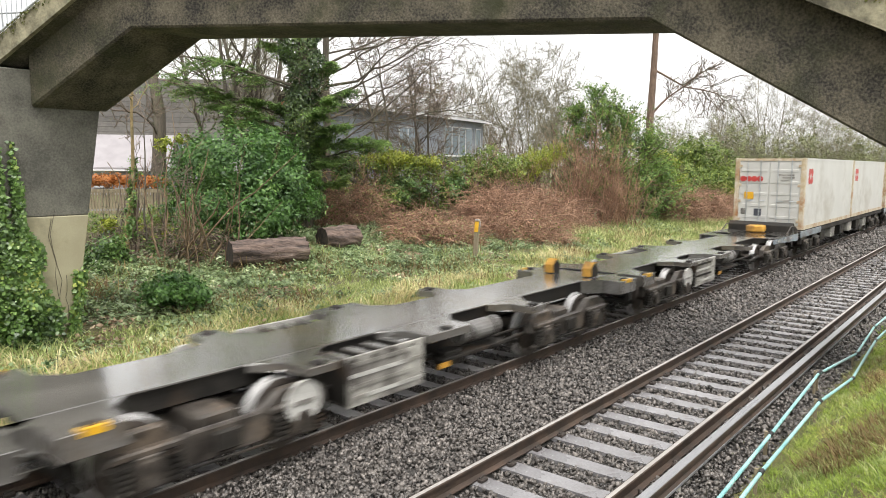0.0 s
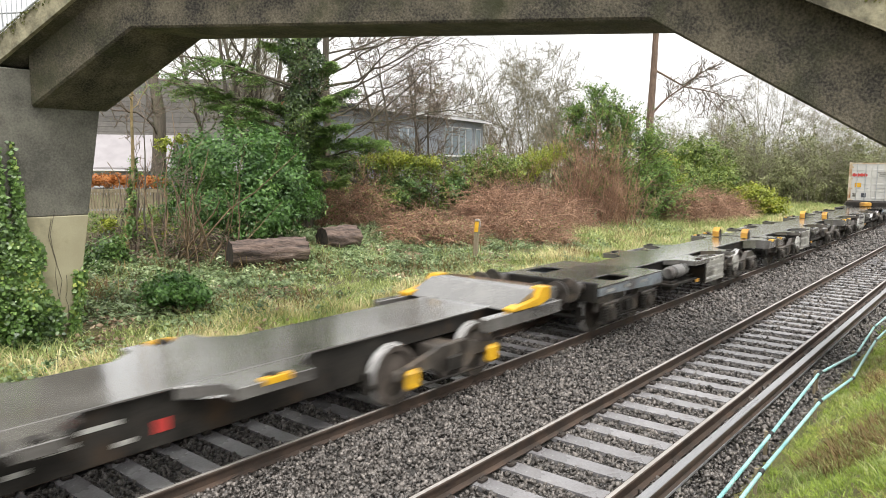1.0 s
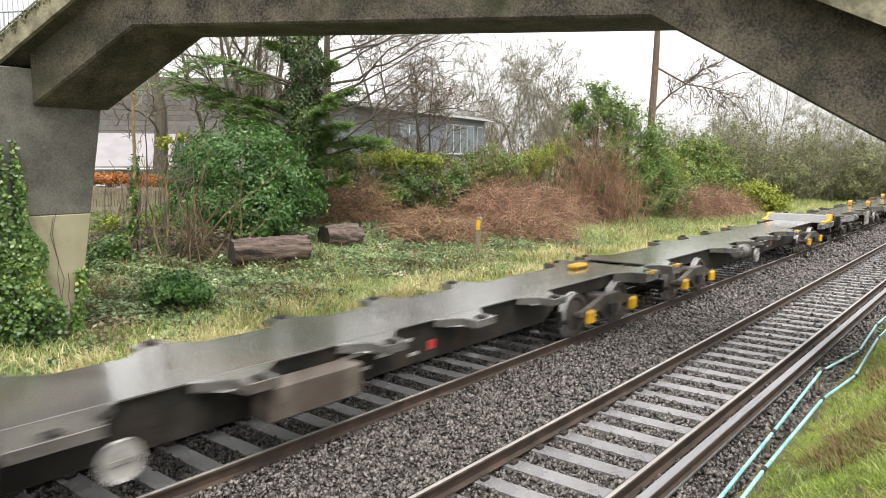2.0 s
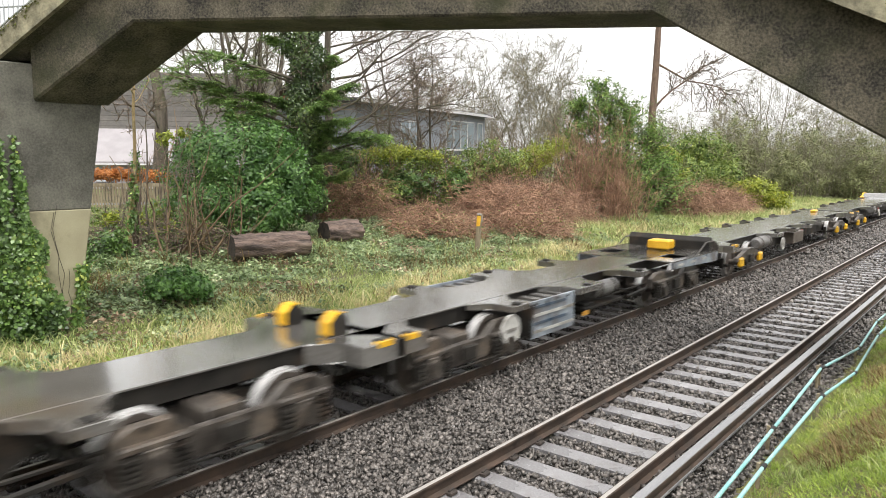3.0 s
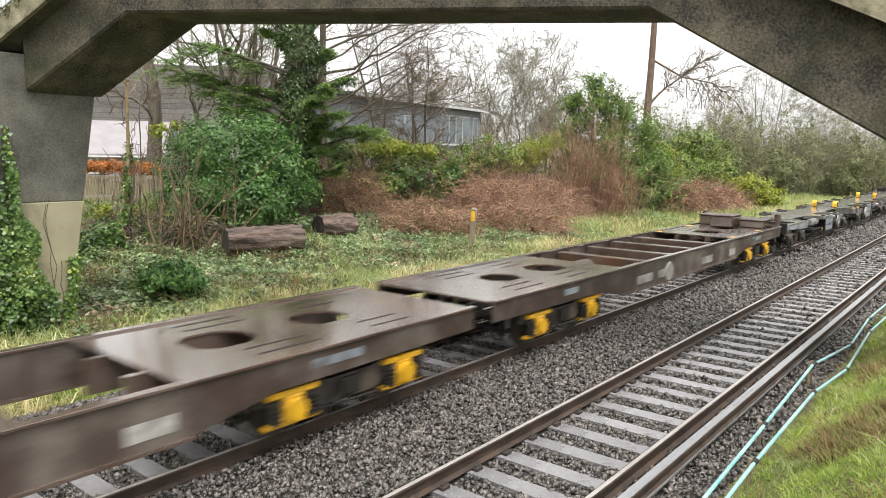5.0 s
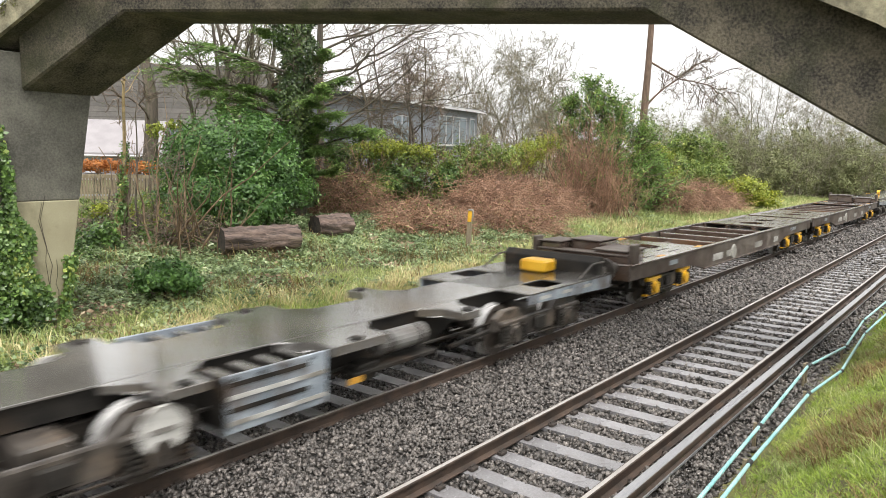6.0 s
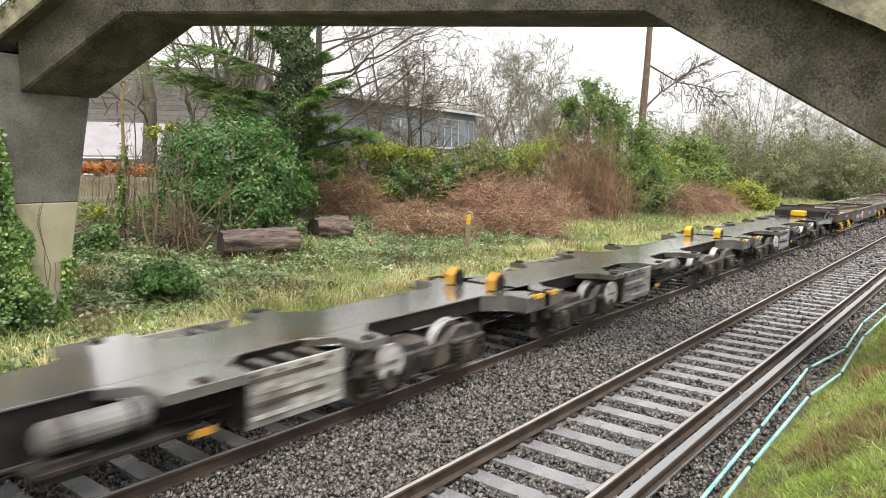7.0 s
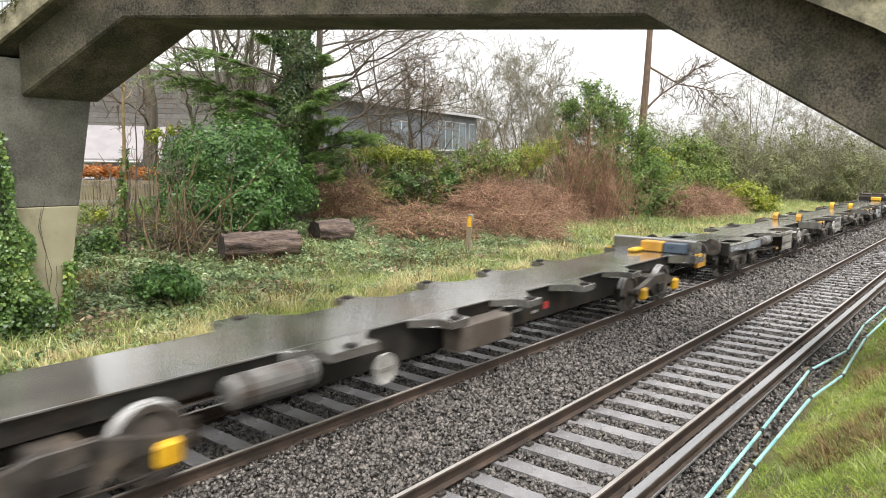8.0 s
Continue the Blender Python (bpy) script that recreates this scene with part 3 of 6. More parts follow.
def bogie(wagon, x, style, base=1.8):
    """A two-axle bogie: cast side frames, springs, axleboxes, brake gear."""
    bm = bmesh.new()
    box(bm, -0.22, 0.22, -0.95, 0.95, 0.42, 0.72, 0.03)
    box(bm, -1.05, 1.05, -0.35, -0.25, 0.45, 0.62, 0.02)
    box(bm, -1.05, 1.05, 0.25, 0.35, 0.45, 0.62, 0.02)
    bg = part("bogie", bm, M["bogie"], wagon, "grimy cast-steel two-axle bogie")
    bg.location = (x, 0, 0)
    h = base / 2
    for s in (-1, 1):
        y0, y1 = s * 0.98, s * 1.10
        bm = bmesh.new()
        if style == "low":
            out = [(-h - 0.30, 0.44), (-h - 0.26, 0.56), (-h + 0.05, 0.60), (-0.45, 0.70), (-0.30, 0.76), (0.30, 0.76), (0.45, 0.70), (h - 0.05, 0.60), (h + 0.26, 0.56), (h + 0.30, 0.44), (h - 0.1, 0.47), (h - 0.40, 0.50), (0.35, 0.36), (0.25, 0.26), (-0.25, 0.26), (-0.35, 0.36), (-h + 0.40, 0.50), (-h + 0.1, 0.47)]
        else:
            out = [(-h - 0.46, 0.50), (-h - 0.42, 0.72), (-h - 0.20, 0.82), (-h + 0.20, 0.82), (-h + 0.38, 0.70), (-0.42, 0.60), (0.42, 0.60), (h - 0.38, 0.70), (h - 0.20, 0.82), (h + 0.20, 0.82), (h + 0.42, 0.72), (h + 0.46, 0.50),
                   (h + 0.20, 0.46), (h - 0.30, 0.46), (0.45, 0.30), (-0.45, 0.30), (-h + 0.30, 0.46), (-h - 0.20, 0.46)]
        slab(bm, out, "y", min(y0, y1), max(y0, y1), 0.015)
        part("side_frame", bm, M["bogie"], bg)
        for k in (-h, h):
            bm = bmesh.new()
            if style == "low":
                box(bm, k - 0.13, k + 0.13, min(s * 1.04, s * 1.18), max(s * 1.04, s * 1.18), 0.29, 0.56, 0.04)
                part("axlebox", bm, M["yellow"], bg, "yellow-painted axlebox cover")
            else:
                box(bm, k - 0.15, k + 0.15, min(s * 1.02, s * 1.2), max(s * 1.02, s * 1.2), 0.26, 0.62, 0.04)
                rod(bm, (k, s * 1.18, 0.43), (k, s * 1.26, 0.43), 0.13, sides=14)
                box(bm, k - 0.36, k + 0.36, min(s * 1.03, s * 1.19), max(s * 1.03, s * 1.19), 0.58, 0.66, 0.02)
                box(bm, k - 0.38, k + 0.38, min(s * 1.05, s * 1.17), max(s * 1.05, s * 1.17), 0.24, 0.29, 0.015)
                part("axlebox", bm, M["bogie" if style == "grey" else "yellow"], bg)
                for d in (-0.26, 0.26):
                    bm = bmesh.new()
                    for i in range(5):
                        z = 0.30 + i * 0.055
                        rod(bm, (k + d, s * 1.14, z), (k + d, s * 1.14, z + 0.03), 0.095, sides=12)
                    rod(bm, (k + d, s * 1.14, 0.28), (k + d, s * 1.14, 0.58), 0.06, sides=8)
                    part("coil_spring", bm, M["frame"], bg)
        bm = bmesh.new()
        rod(bm, (-h * 0.75, s * 1.14, 0.30), (h * 0.75, s * 1.14, 0.27), 0.018, sides=6)
        box(bm, -0.16, 0.16, min(s * 1.08, s * 1.16), max(s * 1.08, s * 1.16), 0.36, 0.58, 0.02)
        part("brake_rod", bm, M["frame"], bg)
    bm = bmesh.new()
    for d in (-0.62, 0.62):
        box(bm, d - 0.05, d + 0.05, -0.9, 0.9, 0.30, 0.44, 0.015)
        rod(bm, (d * 2.25, -0.9, 0.36), (d * 2.25, 0.9, 0.36), 0.04, sides=8)
    for y in (-0.5, 0.0, 0.5):
        rod(bm, (-h - 0.35, y, 0.40), (h + 0.35, y, 0.40), 0.035, sides=8)
    part("brake_rigging", bm, M["frame"], bg)
    for k in (-h, h):
        wheelset(bg, k)
        for s in (-1, 1):
            for d in (-0.5, 0.5):
                part("brake_block", box(bmesh.new(), k + d - 0.04, k + d + 0.04, s * 0.74 - 0.05, s * 0.74 + 0.05, 0.26, 0.56, 0.015), M["frame"], bg)
    return bg


def disc(wagon, x, y, z, r=0.24):
    """A pale slotted handwheel on the wagon's side."""
    s = -1 if y < 0 else 1
    bm = bmesh.new()
    lathe(bm, [(0.05, 0.0), (r * 0.8, 0.005 * s), (r, 0.02 * s), (r, -0.03 * s), (0.05, -0.03 * s)], axis_y=y, sides=20, cx=x, cz=z)
    ob = part("handwheel", bm, M["white"], wagon, "pale round brake handwheel")
    part("slot", box(bmesh.new(), x - r * 0.62, x + r * 0.62, y + s * 0.006, y + s * 0.018, z - 0.025, z + 0.025, 0.004), M["panel"], ob)


def equipment_box(wagon, x0, x1, side, mat, bar):
    """A louvred equipment box hung beside the spine: rails across the top, slatted pale face."""
    y = side * 1.16
    yi = side * 0.62
    bm = bmesh.new()
    box(bm, x0, x1, min(y, y - side * 0.04), max(y, y - side * 0.04), 0.34, 0.98, 0.008)
    ob = part("equipment_box", bm, M[mat], wagon, "pale slatted equipment panel with painted stripes")
    for i, z in enumerate((0.46, 0.60, 0.74, 0.88)):
        part("stripe", box(bmesh.new(), x0 + 0.04, x1 - 0.04 - 0.25 * (i % 2), y + side * 0.004 if side > 0 else y - 0.012, y + side * 0.012 if side > 0 else y - 0.004, z - 0.03, z + 0.02), M[bar if i % 2 else "white"], ob)
    for k in range(4):
        xx = x0 + (x1 - x0) * (k + 0.3) / 4
        part("rung", box(bmesh.new(), xx - 0.05, xx + 0.05, min(yi, y), max(yi, y), 0.90, 0.95, 0.006), M["deck"], ob)
    part("rear_plate", box(bmesh.new(), x0, x0 + 0.02, min(yi, y), max(yi, y), 0.36, 0.93), M["frame"], ob)


def air_tank(wagon, x0, x1, y, z, r=0.17, mat="tank"):
    bm = bmesh.new()
    rod(bm, (x0 + 0.06, y, z), (x1 - 0.06, y, z), r, sides=18)
    rod(bm, (x0, y, z), (x0 + 0.06, y, z), r * 0.7, r, sides=18)
    rod(bm, (x1 - 0.06, y, z), (x1, y, z), r, r * 0.7, sides=18)
    ob = part("air_tank", bm, M[mat], wagon, "pale cylindrical air tank")
    for x in (x0 + 0.2, x1 - 0.2):
        part("strap", rod(bmesh.new(), (x - 0.03, y, z), (x + 0.03, y, z), r + 0.008, sides=18), M["frame"], ob)


def buffers(wagon, x, d):
    """Two buffers, a draw hook and air hoses at an end; d is the way out."""
    for s in (-1, 1):
        bm = bmesh.new()
        rod(bm, (x, s * 0.87, 1.0), (x + d * 0.28, s * 0.87, 1.0), 0.11, sides=14)
        rod(bm, (x + d * 0.28, s * 0.87, 1.0), (x + d * 0.42, s * 0.87, 1.0), 0.075, sides=12)
        rod(bm, (x + d * 0.42, s * 0.87, 1.0), (x + d * 0.46, s * 0.87, 1.0), 0.235, sides=18)
        part("buffer", bm, M["bogie"], wagon, "dark greasy buffer")
    bm = bmesh.new()
    box(bm, x, x + d * 0.35, -0.06, 0.06, 0.90, 1.02, 0.02)
    rod(bm, (x + d * 0.30, 0, 0.95), (x + d * 0.55, 0, 0.82), 0.03, sides=8)
    part("draw_hook", bm, M["frame"], wagon)
    bm = bmesh.new()
    for s in (-0.45, 0.45):
        rod(bm, (x, s, 0.92), (x + d * 0.22, s, 0.78), 0.022, sides=6)
        rod(bm, (x + d * 0.22, s, 0.78), (x + d * 0.5, s, 0.72), 0.022, sides=6)
    part("air_hose", bm, M["coupling"], wagon)


def spine(wagon, length, hollow, top=1.02, half=0.56, mat="deck"):
    """The fish-bellied centre girder: flat top plate on two deep webs."""
    z = top
    out = [(0.05, z - 0.03), (length - 0.05, z - 0.03), (length - 0.05, z - 0.27)]
    for a in reversed(hollow):
        out += [(a[1], z - 0.27), (a[1] - 0.5, 0.42), (a[0] + 0.5, 0.42), (a[0], z - 0.27)]
    out += [(0.05, z - 0.27)]
    for s in (-1, 1):
        y0, y1 = s * (half - 0.10), s * (half - 0.06)
        part("web", slab(bmesh.new(), out, "y", min(y0, y1), max(y0, y1)), M["frame"], wagon)
    part("top_plate", box(bmesh.new(), 0, length, -half, half, z - 0.03, z, 0.006), M[mat], wagon, "wet flat top plate of the centre girder")
    bm = bmesh.new()
    for a in hollow:
        box(bm, a[0] + 0.55, a[1] - 0.55, -half + 0.1, half - 0.1, 0.42, 0.45)
        for k in np.arange(a[0] + 0.6, a[1] - 0.5, 1.2):
            box(bm, k - 0.015, k + 0.015, -half + 0.1, half - 0.1, 0.45, z - 0.03)
    part("bottom_flange", bm, M["frame"], wagon)


def outrigger(wagon, x, width, reach=1.25, half=0.56, tip="deck", top=1.016, flare=0.28, drop=0.17, mat="deck"):
    """A tapered arm on each side of the spine that carries container fittings."""
    for s in (-1, 1):
        w = width / 2
        pts = [(x - w - flare, s * half), (x - w, s * (half + 0.28)), (x - w, s * reach), (x + w, s * reach), (x + w, s * (half + 0.28)), (x + w + flare, s * half)]
        arm = part("outrigger", slab(bmesh.new(), pts, "z", top - drop, top, 0.008), M[mat], wagon)
        part("container_spigot", box(bmesh.new(), x - 0.08, x + 0.08, min(s * (reach - 0.18), s * (reach - 0.04)), max(s * (reach - 0.18), s * (reach - 0.04)), top, top + 0.03, 0.012), M["frame"], arm)
        if tip != "deck":
            part("tip_mark", box(bmesh.new(), x - w * 0.36, x + w * 0.36, min(s * (reach - 0.10), s * (reach + 0.004)), max(s * (reach - 0.10), s * (reach + 0.004)), top - 0.05, top + 0.02), M[tip], arm, "yellow warning mark")


def stop_posts(wagon, x, mat="yellow"):
    """Two curved yellow guide horns at the end of a unit."""
    for s in (-1, 1):
        y = s * 0.45
        ob = part("guide_horn", slab(bmesh.new(), [(x - 0.16, 1.0), (x + 0.16, 1.0), (x + 0.16, 1.21), (x + 0.08, 1.29), (x - 0.04, 1.31), (x - 0.16, 1.21)], "y", y - 0.09, y + 0.09, 0.02), M["frame"], wagon)
        part("horn_plate", slab(bmesh.new(), [(x - 0.19, 1.04), (x - 0.163, 1.04), (x - 0.163, 1.20), (x - 0.04, 1.314), (x + 0.06, 1.295), (x + 0.07, 1.315), (x - 0.05, 1.337), (x - 0.19, 1.21)], "y", y - 0.10, y + 0.10), M[mat], ob, "bright yellow curved plate")


def plated_end(wagon, x0, x1, holes, top=1.02, half=1.22, mat="deck", side="panel", label="pale side sill with lettering bars"):
    """A full-width plated end over the bogie with two round-cornered openings and side sills."""
    xs = sorted({x0, x1, *[h[0] for h in holes], *[h[1] for h in holes]})
    bm = bmesh.new()
    for a, b in zip(xs, xs[1:]):
        mid = (a + b) / 2
        cut = [h for h in holes if h[0] < mid < h[1]]
        if cut:
            y = cut[0][2]
            w = cut[0][3]
            box(bm, a, b, y + w, half, top - 0.025, top)
            box(bm, a, b, -y + w, y - w, top - 0.025, top)
            box(bm, a, b, -half, -y - w, top - 0.025, top)
        else:
            box(bm, a, b, -half, half, top - 0.025, top)
    for h in holes:
        for s in (-1, 1):
            y = s * h[2]
            for (cx, dx) in ((h[0], 1), (h[1], -1)):
                for (cy, dy) in ((y - h[3], 1), (y + h[3], -1)):
                    slab(bm, [(cx, cy), (cx + dx * 0.09, cy), (cx, cy + dy * 0.09)], "z", top - 0.025, top)
    ob = part("end_plate", bm, M[mat], wagon, "wet steel end plate with two openings")
    for s in (-1, 1):
        y0, y1 = s * (half - 0.05), s * (half + 0.003)
        d = 0.18
        sill = part("end_sill", slab(bmesh.new(), [(x0, top - 0.03), (x1, top - 0.03), (x1, top - 0.27), (x1 - 0.3, top - d - 0.09), (x0 + 0.4, top - d), (x0, top - d)], "y", min(y0, y1), max(y0, y1)), M[side], wagon, label)
        for k in range(3):
            xx = x0 + 0.3 + k * (x1 - x0 - 0.7) / 3
            part("lettering_bar", box(bmesh.new(), xx, xx + 0.34, min(y1 + s * 0.004, y1 + s * 0.001), max(y1 + s * 0.004, y1 + s * 0.001), top - 0.14, top - 0.08), M["white"], sill)
    return ob


def register(ob, s):
    ob.location = (s, FAR, 0)
    WAGONS.append((ob, s))


def triple_unit(kind, box_mat, bar, tank_mat, L=12.25):
    """One unit of a three-unit spine wagon, rear end at x = 0. kind: front, middle or rear."""
    w = thing("spine_wagon", {"front": "empty dark grey spine wagon unit with a stop block", "middle": "empty dark grey spine wagon unit with yellow guide horns",
                              "rear": "empty spine wagon unit with a pale plated end and guide horns"}[kind], "railway wagon", "units of the empty container train")
    turn = (lambda x: L - 1.45 - x) if kind == "rear" else (lambda x: x)     # the rear unit stands the other way round
    span = lambda a, b: tuple(sorted((turn(a), turn(b))))
    spine(w, L - 0.05, [(2.9, L - 4.1)])
    a, b = span(3.4, 4.8)
    equipment_box(w, a, b, -1, box_mat, bar)
    equipment_box(w, a, b, 1, box_mat, bar)
    for y in (-1.24, 1.24):
        disc(w, turn(2.65), y, 0.66)
    outrigger(w, turn(2.95), 0.45, flare=0.35, drop=0.10)
    outrigger(w, turn(5.3), 0.95, flare=0.35, drop=0.12)
    if kind != "rear":
        outrigger(w, turn(7.6), 0.4, flare=0.3, drop=0.12)
    a, b = span(5.8, 6.8)
    air_tank(w, a, b, -0.95, 0.80, 0.155, tank_mat)
    a, b = span(5.3, 6.9)
    bm = bmesh.new()
    box(bm, a, b, -1.12, -0.75, 0.50, 0.56, 0.01)
    box(bm, a + 0.1, a + 0.5, -1.05, -0.8, 0.4, 0.62, 0.02)
    part("valve_tray", bm, M["frame"], w)
    part("brake_cylinder", rod(bmesh.new(), (a + 0.6, 0.9, 0.62), (a + 1.2, 0.9, 0.62), 0.16, sides=14), M["frame"], w)
    bm = bmesh.new()
    for s in (-1, 1):
        rod(bm, (2.9, s * 0.82, 0.56), (L - 3.6, s * 0.82, 0.56), 0.025, sides=6)
        rod(bm, (L - 4.8, s * 0.95, 0.45), (L - 3.4, s * 0.95, 0.52), 0.04, sides=6)
    part("brake_pipe", bm, M["frame"], w)
    part("warning_mark", box(bmesh.new(), turn(5.3) - 0.12, turn(5.3) + 0.12, -1.135, -1.122, 0.44, 0.52), M["orange"], w, "small faded orange mark")
    if kind == "rear":
        plated_end(w, 0.0, 3.0, [(0.9, 1.75, 0.80, 0.26)], side="bluegrey")
        part("head_stock", box(bmesh.new(), -0.12, 0.0, -1.2, 1.2, 0.72, 1.10, 0.02), M["frame"], w)
        buffers(w, -0.12, -1)
        bogie(w, 1.5, "grey")
    else:
        outrigger(w, 0.34, 0.62, tip="yellow", drop=0.24, flare=0.3)
        bogie(w, 1.75, "grey")
    if kind == "front":
        plated_end(w, L - 3.0, L, [(L - 2.35, L - 1.55, 0.80, 0.26)], side="bluegrey")
        bogie(w, L - 2.5, "grey")
        part("stop_block", box(bmesh.new(), L - 1.0, L - 0.55, -0.29, 0.29, 1.03, 1.27, 0.04), M["orange" if box_mat == "panel" else "yellow"], w, "painted rectangular stop block")
        part("bulkhead", slab(bmesh.new(), [(L - 0.35, 1.0), (L - 0.1, 1.0), (L - 0.1, 1.34), (L - 0.22, 1.36), (L - 0.35, 1.25)], "y", -1.1, 1.1, 0.015), M["frame"], w, "low dark end bulkhead")
        for s in (-1, 1):
            bm = bmesh.new()
            rod(bm, (L - 1.1, s * 1.1, 1.02), (L - 0.55, s * 1.1, 1.25), 0.02, sides=6)
            rod(bm, (L - 0.55, s * 1.1, 1.25), (L - 0.1, s * 1.1, 1.25), 0.02, sides=6)
            part("shunter_rail", bm, M["bogie"], w)
        buffers(w, L, 1)
    else:
        outrigger(w, L - 0.42, 0.72, tip="yellow", drop=0.26, flare=0.4)
        bogie(w, L - (3.2 if kind == "rear" else 2.55), "grey")
        stop_posts(w, L - 0.55, "orange" if box_mat == "panel" and bar != "blue" else "yellow")
    return w


def low_unit(front_end, side_box, rear_bogie, front_bogie):
    """One unit of a low twin wagon with yellow axleboxes; rear end at x = 0."""
    L = 17.6
    w = thing("low_spine_wagon", "empty grey-brown low container wagon with yellow axlebox covers", "railway wagon", "units of the empty container train")
    spine(w, L - 0.05, [(3.4, 14.2)], half=0.70)
    for x, wd in ((4.95, 0.8), (7.05, 0.4), (9.1, 0.4)):
        outrigger(w, x, wd, half=0.70, flare=0.35, drop=0.12)
    if front_end:
        outrigger(w, 11.5, 1.0, half=0.70, flare=0.4, drop=0.14, tip="yellow")
    else:
        outrigger(w, 11.05, 0.45, half=0.70, flare=0.35, drop=0.12)
        outrigger(w, 13.2, 0.45, half=0.70, flare=0.3, drop=0.12)
    for s in (-1, 1):
        y = s * 0.641
        for k in range(7):
            x = 8.0 + 0.33 * k
            part("lettering_bar", box(bmesh.new(), x, x + 0.2 + 0.1 * (k % 3), min(y, y + s * 0.004), max(y, y + s * 0.004), 0.54 + 0.11 * (k % 3), 0.59 + 0.11 * (k % 3)), M["white"], w)
        part("red_plate", box(bmesh.new(), 10.40, 10.56, min(y, y + s * 0.006), max(y, y + s * 0.006), 0.56, 0.70), M["red"], w, "small faded red plate")
    bogie(w, rear_bogie, "low", 1.85)
    bogie(w, front_bogie, "low", 1.85)
    disc(w, 5.5 if side_box else 6.85, -1.2, 0.62, 0.2)
    air_tank(w, 3.3 if side_box else 5.6, 4.5 if side_box else 6.6, -0.95, 0.78, 0.19, "tank")
    if side_box:
        bm = bmesh.new()
        box(bm, 7.2, 8.6, -1.12, -0.78, 0.45, 0.85, 0.02)
        part("tool_box", bm, M["brown_side"], w, "rust-brown tool box with faded markings")
    if front_end:
        # a raised end with sloping plate and yellow ends
        part("ramp_end", slab(bmesh.new(), [(L - 1.45, 1.0), (L - 0.02, 1.0), (L - 0.02, 1.22), (L - 0.60, 1.28), (L - 0.75, 1.25)], "y", -1.12, 1.12, 0.012), M["deck"], w, "raised grey end with a sloping plate")
        for s in (-1, 1):
            y0, y1 = s * 1.02, s * 1.235
            part("edge_mark", slab(bmesh.new(), [(L - 1.5, 1.0), (L - 0.7, 1.0), (L - 0.40, 1.08), (L - 0.40, 1.295), (L - 0.66, 1.295), (L - 0.80, 1.12), (L - 1.5, 1.05)], "y", min(y0, y1), max(y0, y1), 0.01), M["yellow"], w, "yellow warning edge")
            part("side_sill", box(bmesh.new(), L - 2.2, L, min(s * 1.05, s * 1.22), max(s * 1.05, s * 1.22), 0.78, 1.0, 0.015), M["deck"], w)
        buffers(w, L, 1)
        outrigger(w, 0.45, 0.6, half=0.70, tip="yellow", drop=0.2, flare=0.4)
    else:
        outrigger(w, 0.45, 0.6, half=0.70, tip="yellow", drop=0.2, flare=0.4)
        outrigger(w, L - 0.5, 0.7, half=0.70, tip="yellow", drop=0.2, flare=0.4)
        part("coupling_cover", box(bmesh.new(), L - 1.35, L - 0.8, 0.12, 0.36, 1.02, 1.12, 0.04), M["yellow"], w, "yellow coupling cover")
    return w


def box_ended_unit():
    """The last low wagon: a boxy front end with an orange and a blue locker."""
    L = 17.6
    w = low_unit(False, True, 1.6, 14.85)
    w["label"] = "empty grey-brown low wagon with orange and blue lockers"
    part("end_wall", slab(bmesh.new(), [(L - 0.55, 1.0), (L - 0.05, 1.0), (L - 0.05, 1.26), (L - 0.42, 1.36), (L - 0.55, 1.33)], "y", -1.12, 1.12, 0.015), M["deck"], w, "raised grey wagon end")
    part("locker", box(bmesh.new(), L - 0.88, L - 0.56, -0.36, 0.20, 1.03, 1.30, 0.025), M["orange"], w, "faded orange locker")
    part("locker", box(bmesh.new(), L - 0.84, L - 0.56, -0.95, -0.39, 1.03, 1.28, 0.02), M["blue"], w, "dark blue locker")
    for s in (-1, 1):
        part("step_plate", box(bmesh.new(), L - 0.6, L - 0.05, min(s * 1.13, s * 1.24), max(s * 1.13, s * 1.24), 0.68, 0.98, 0.015), M["orange"], w, "faded yellow step plate")
    buffers(w, L, 1)
    return w


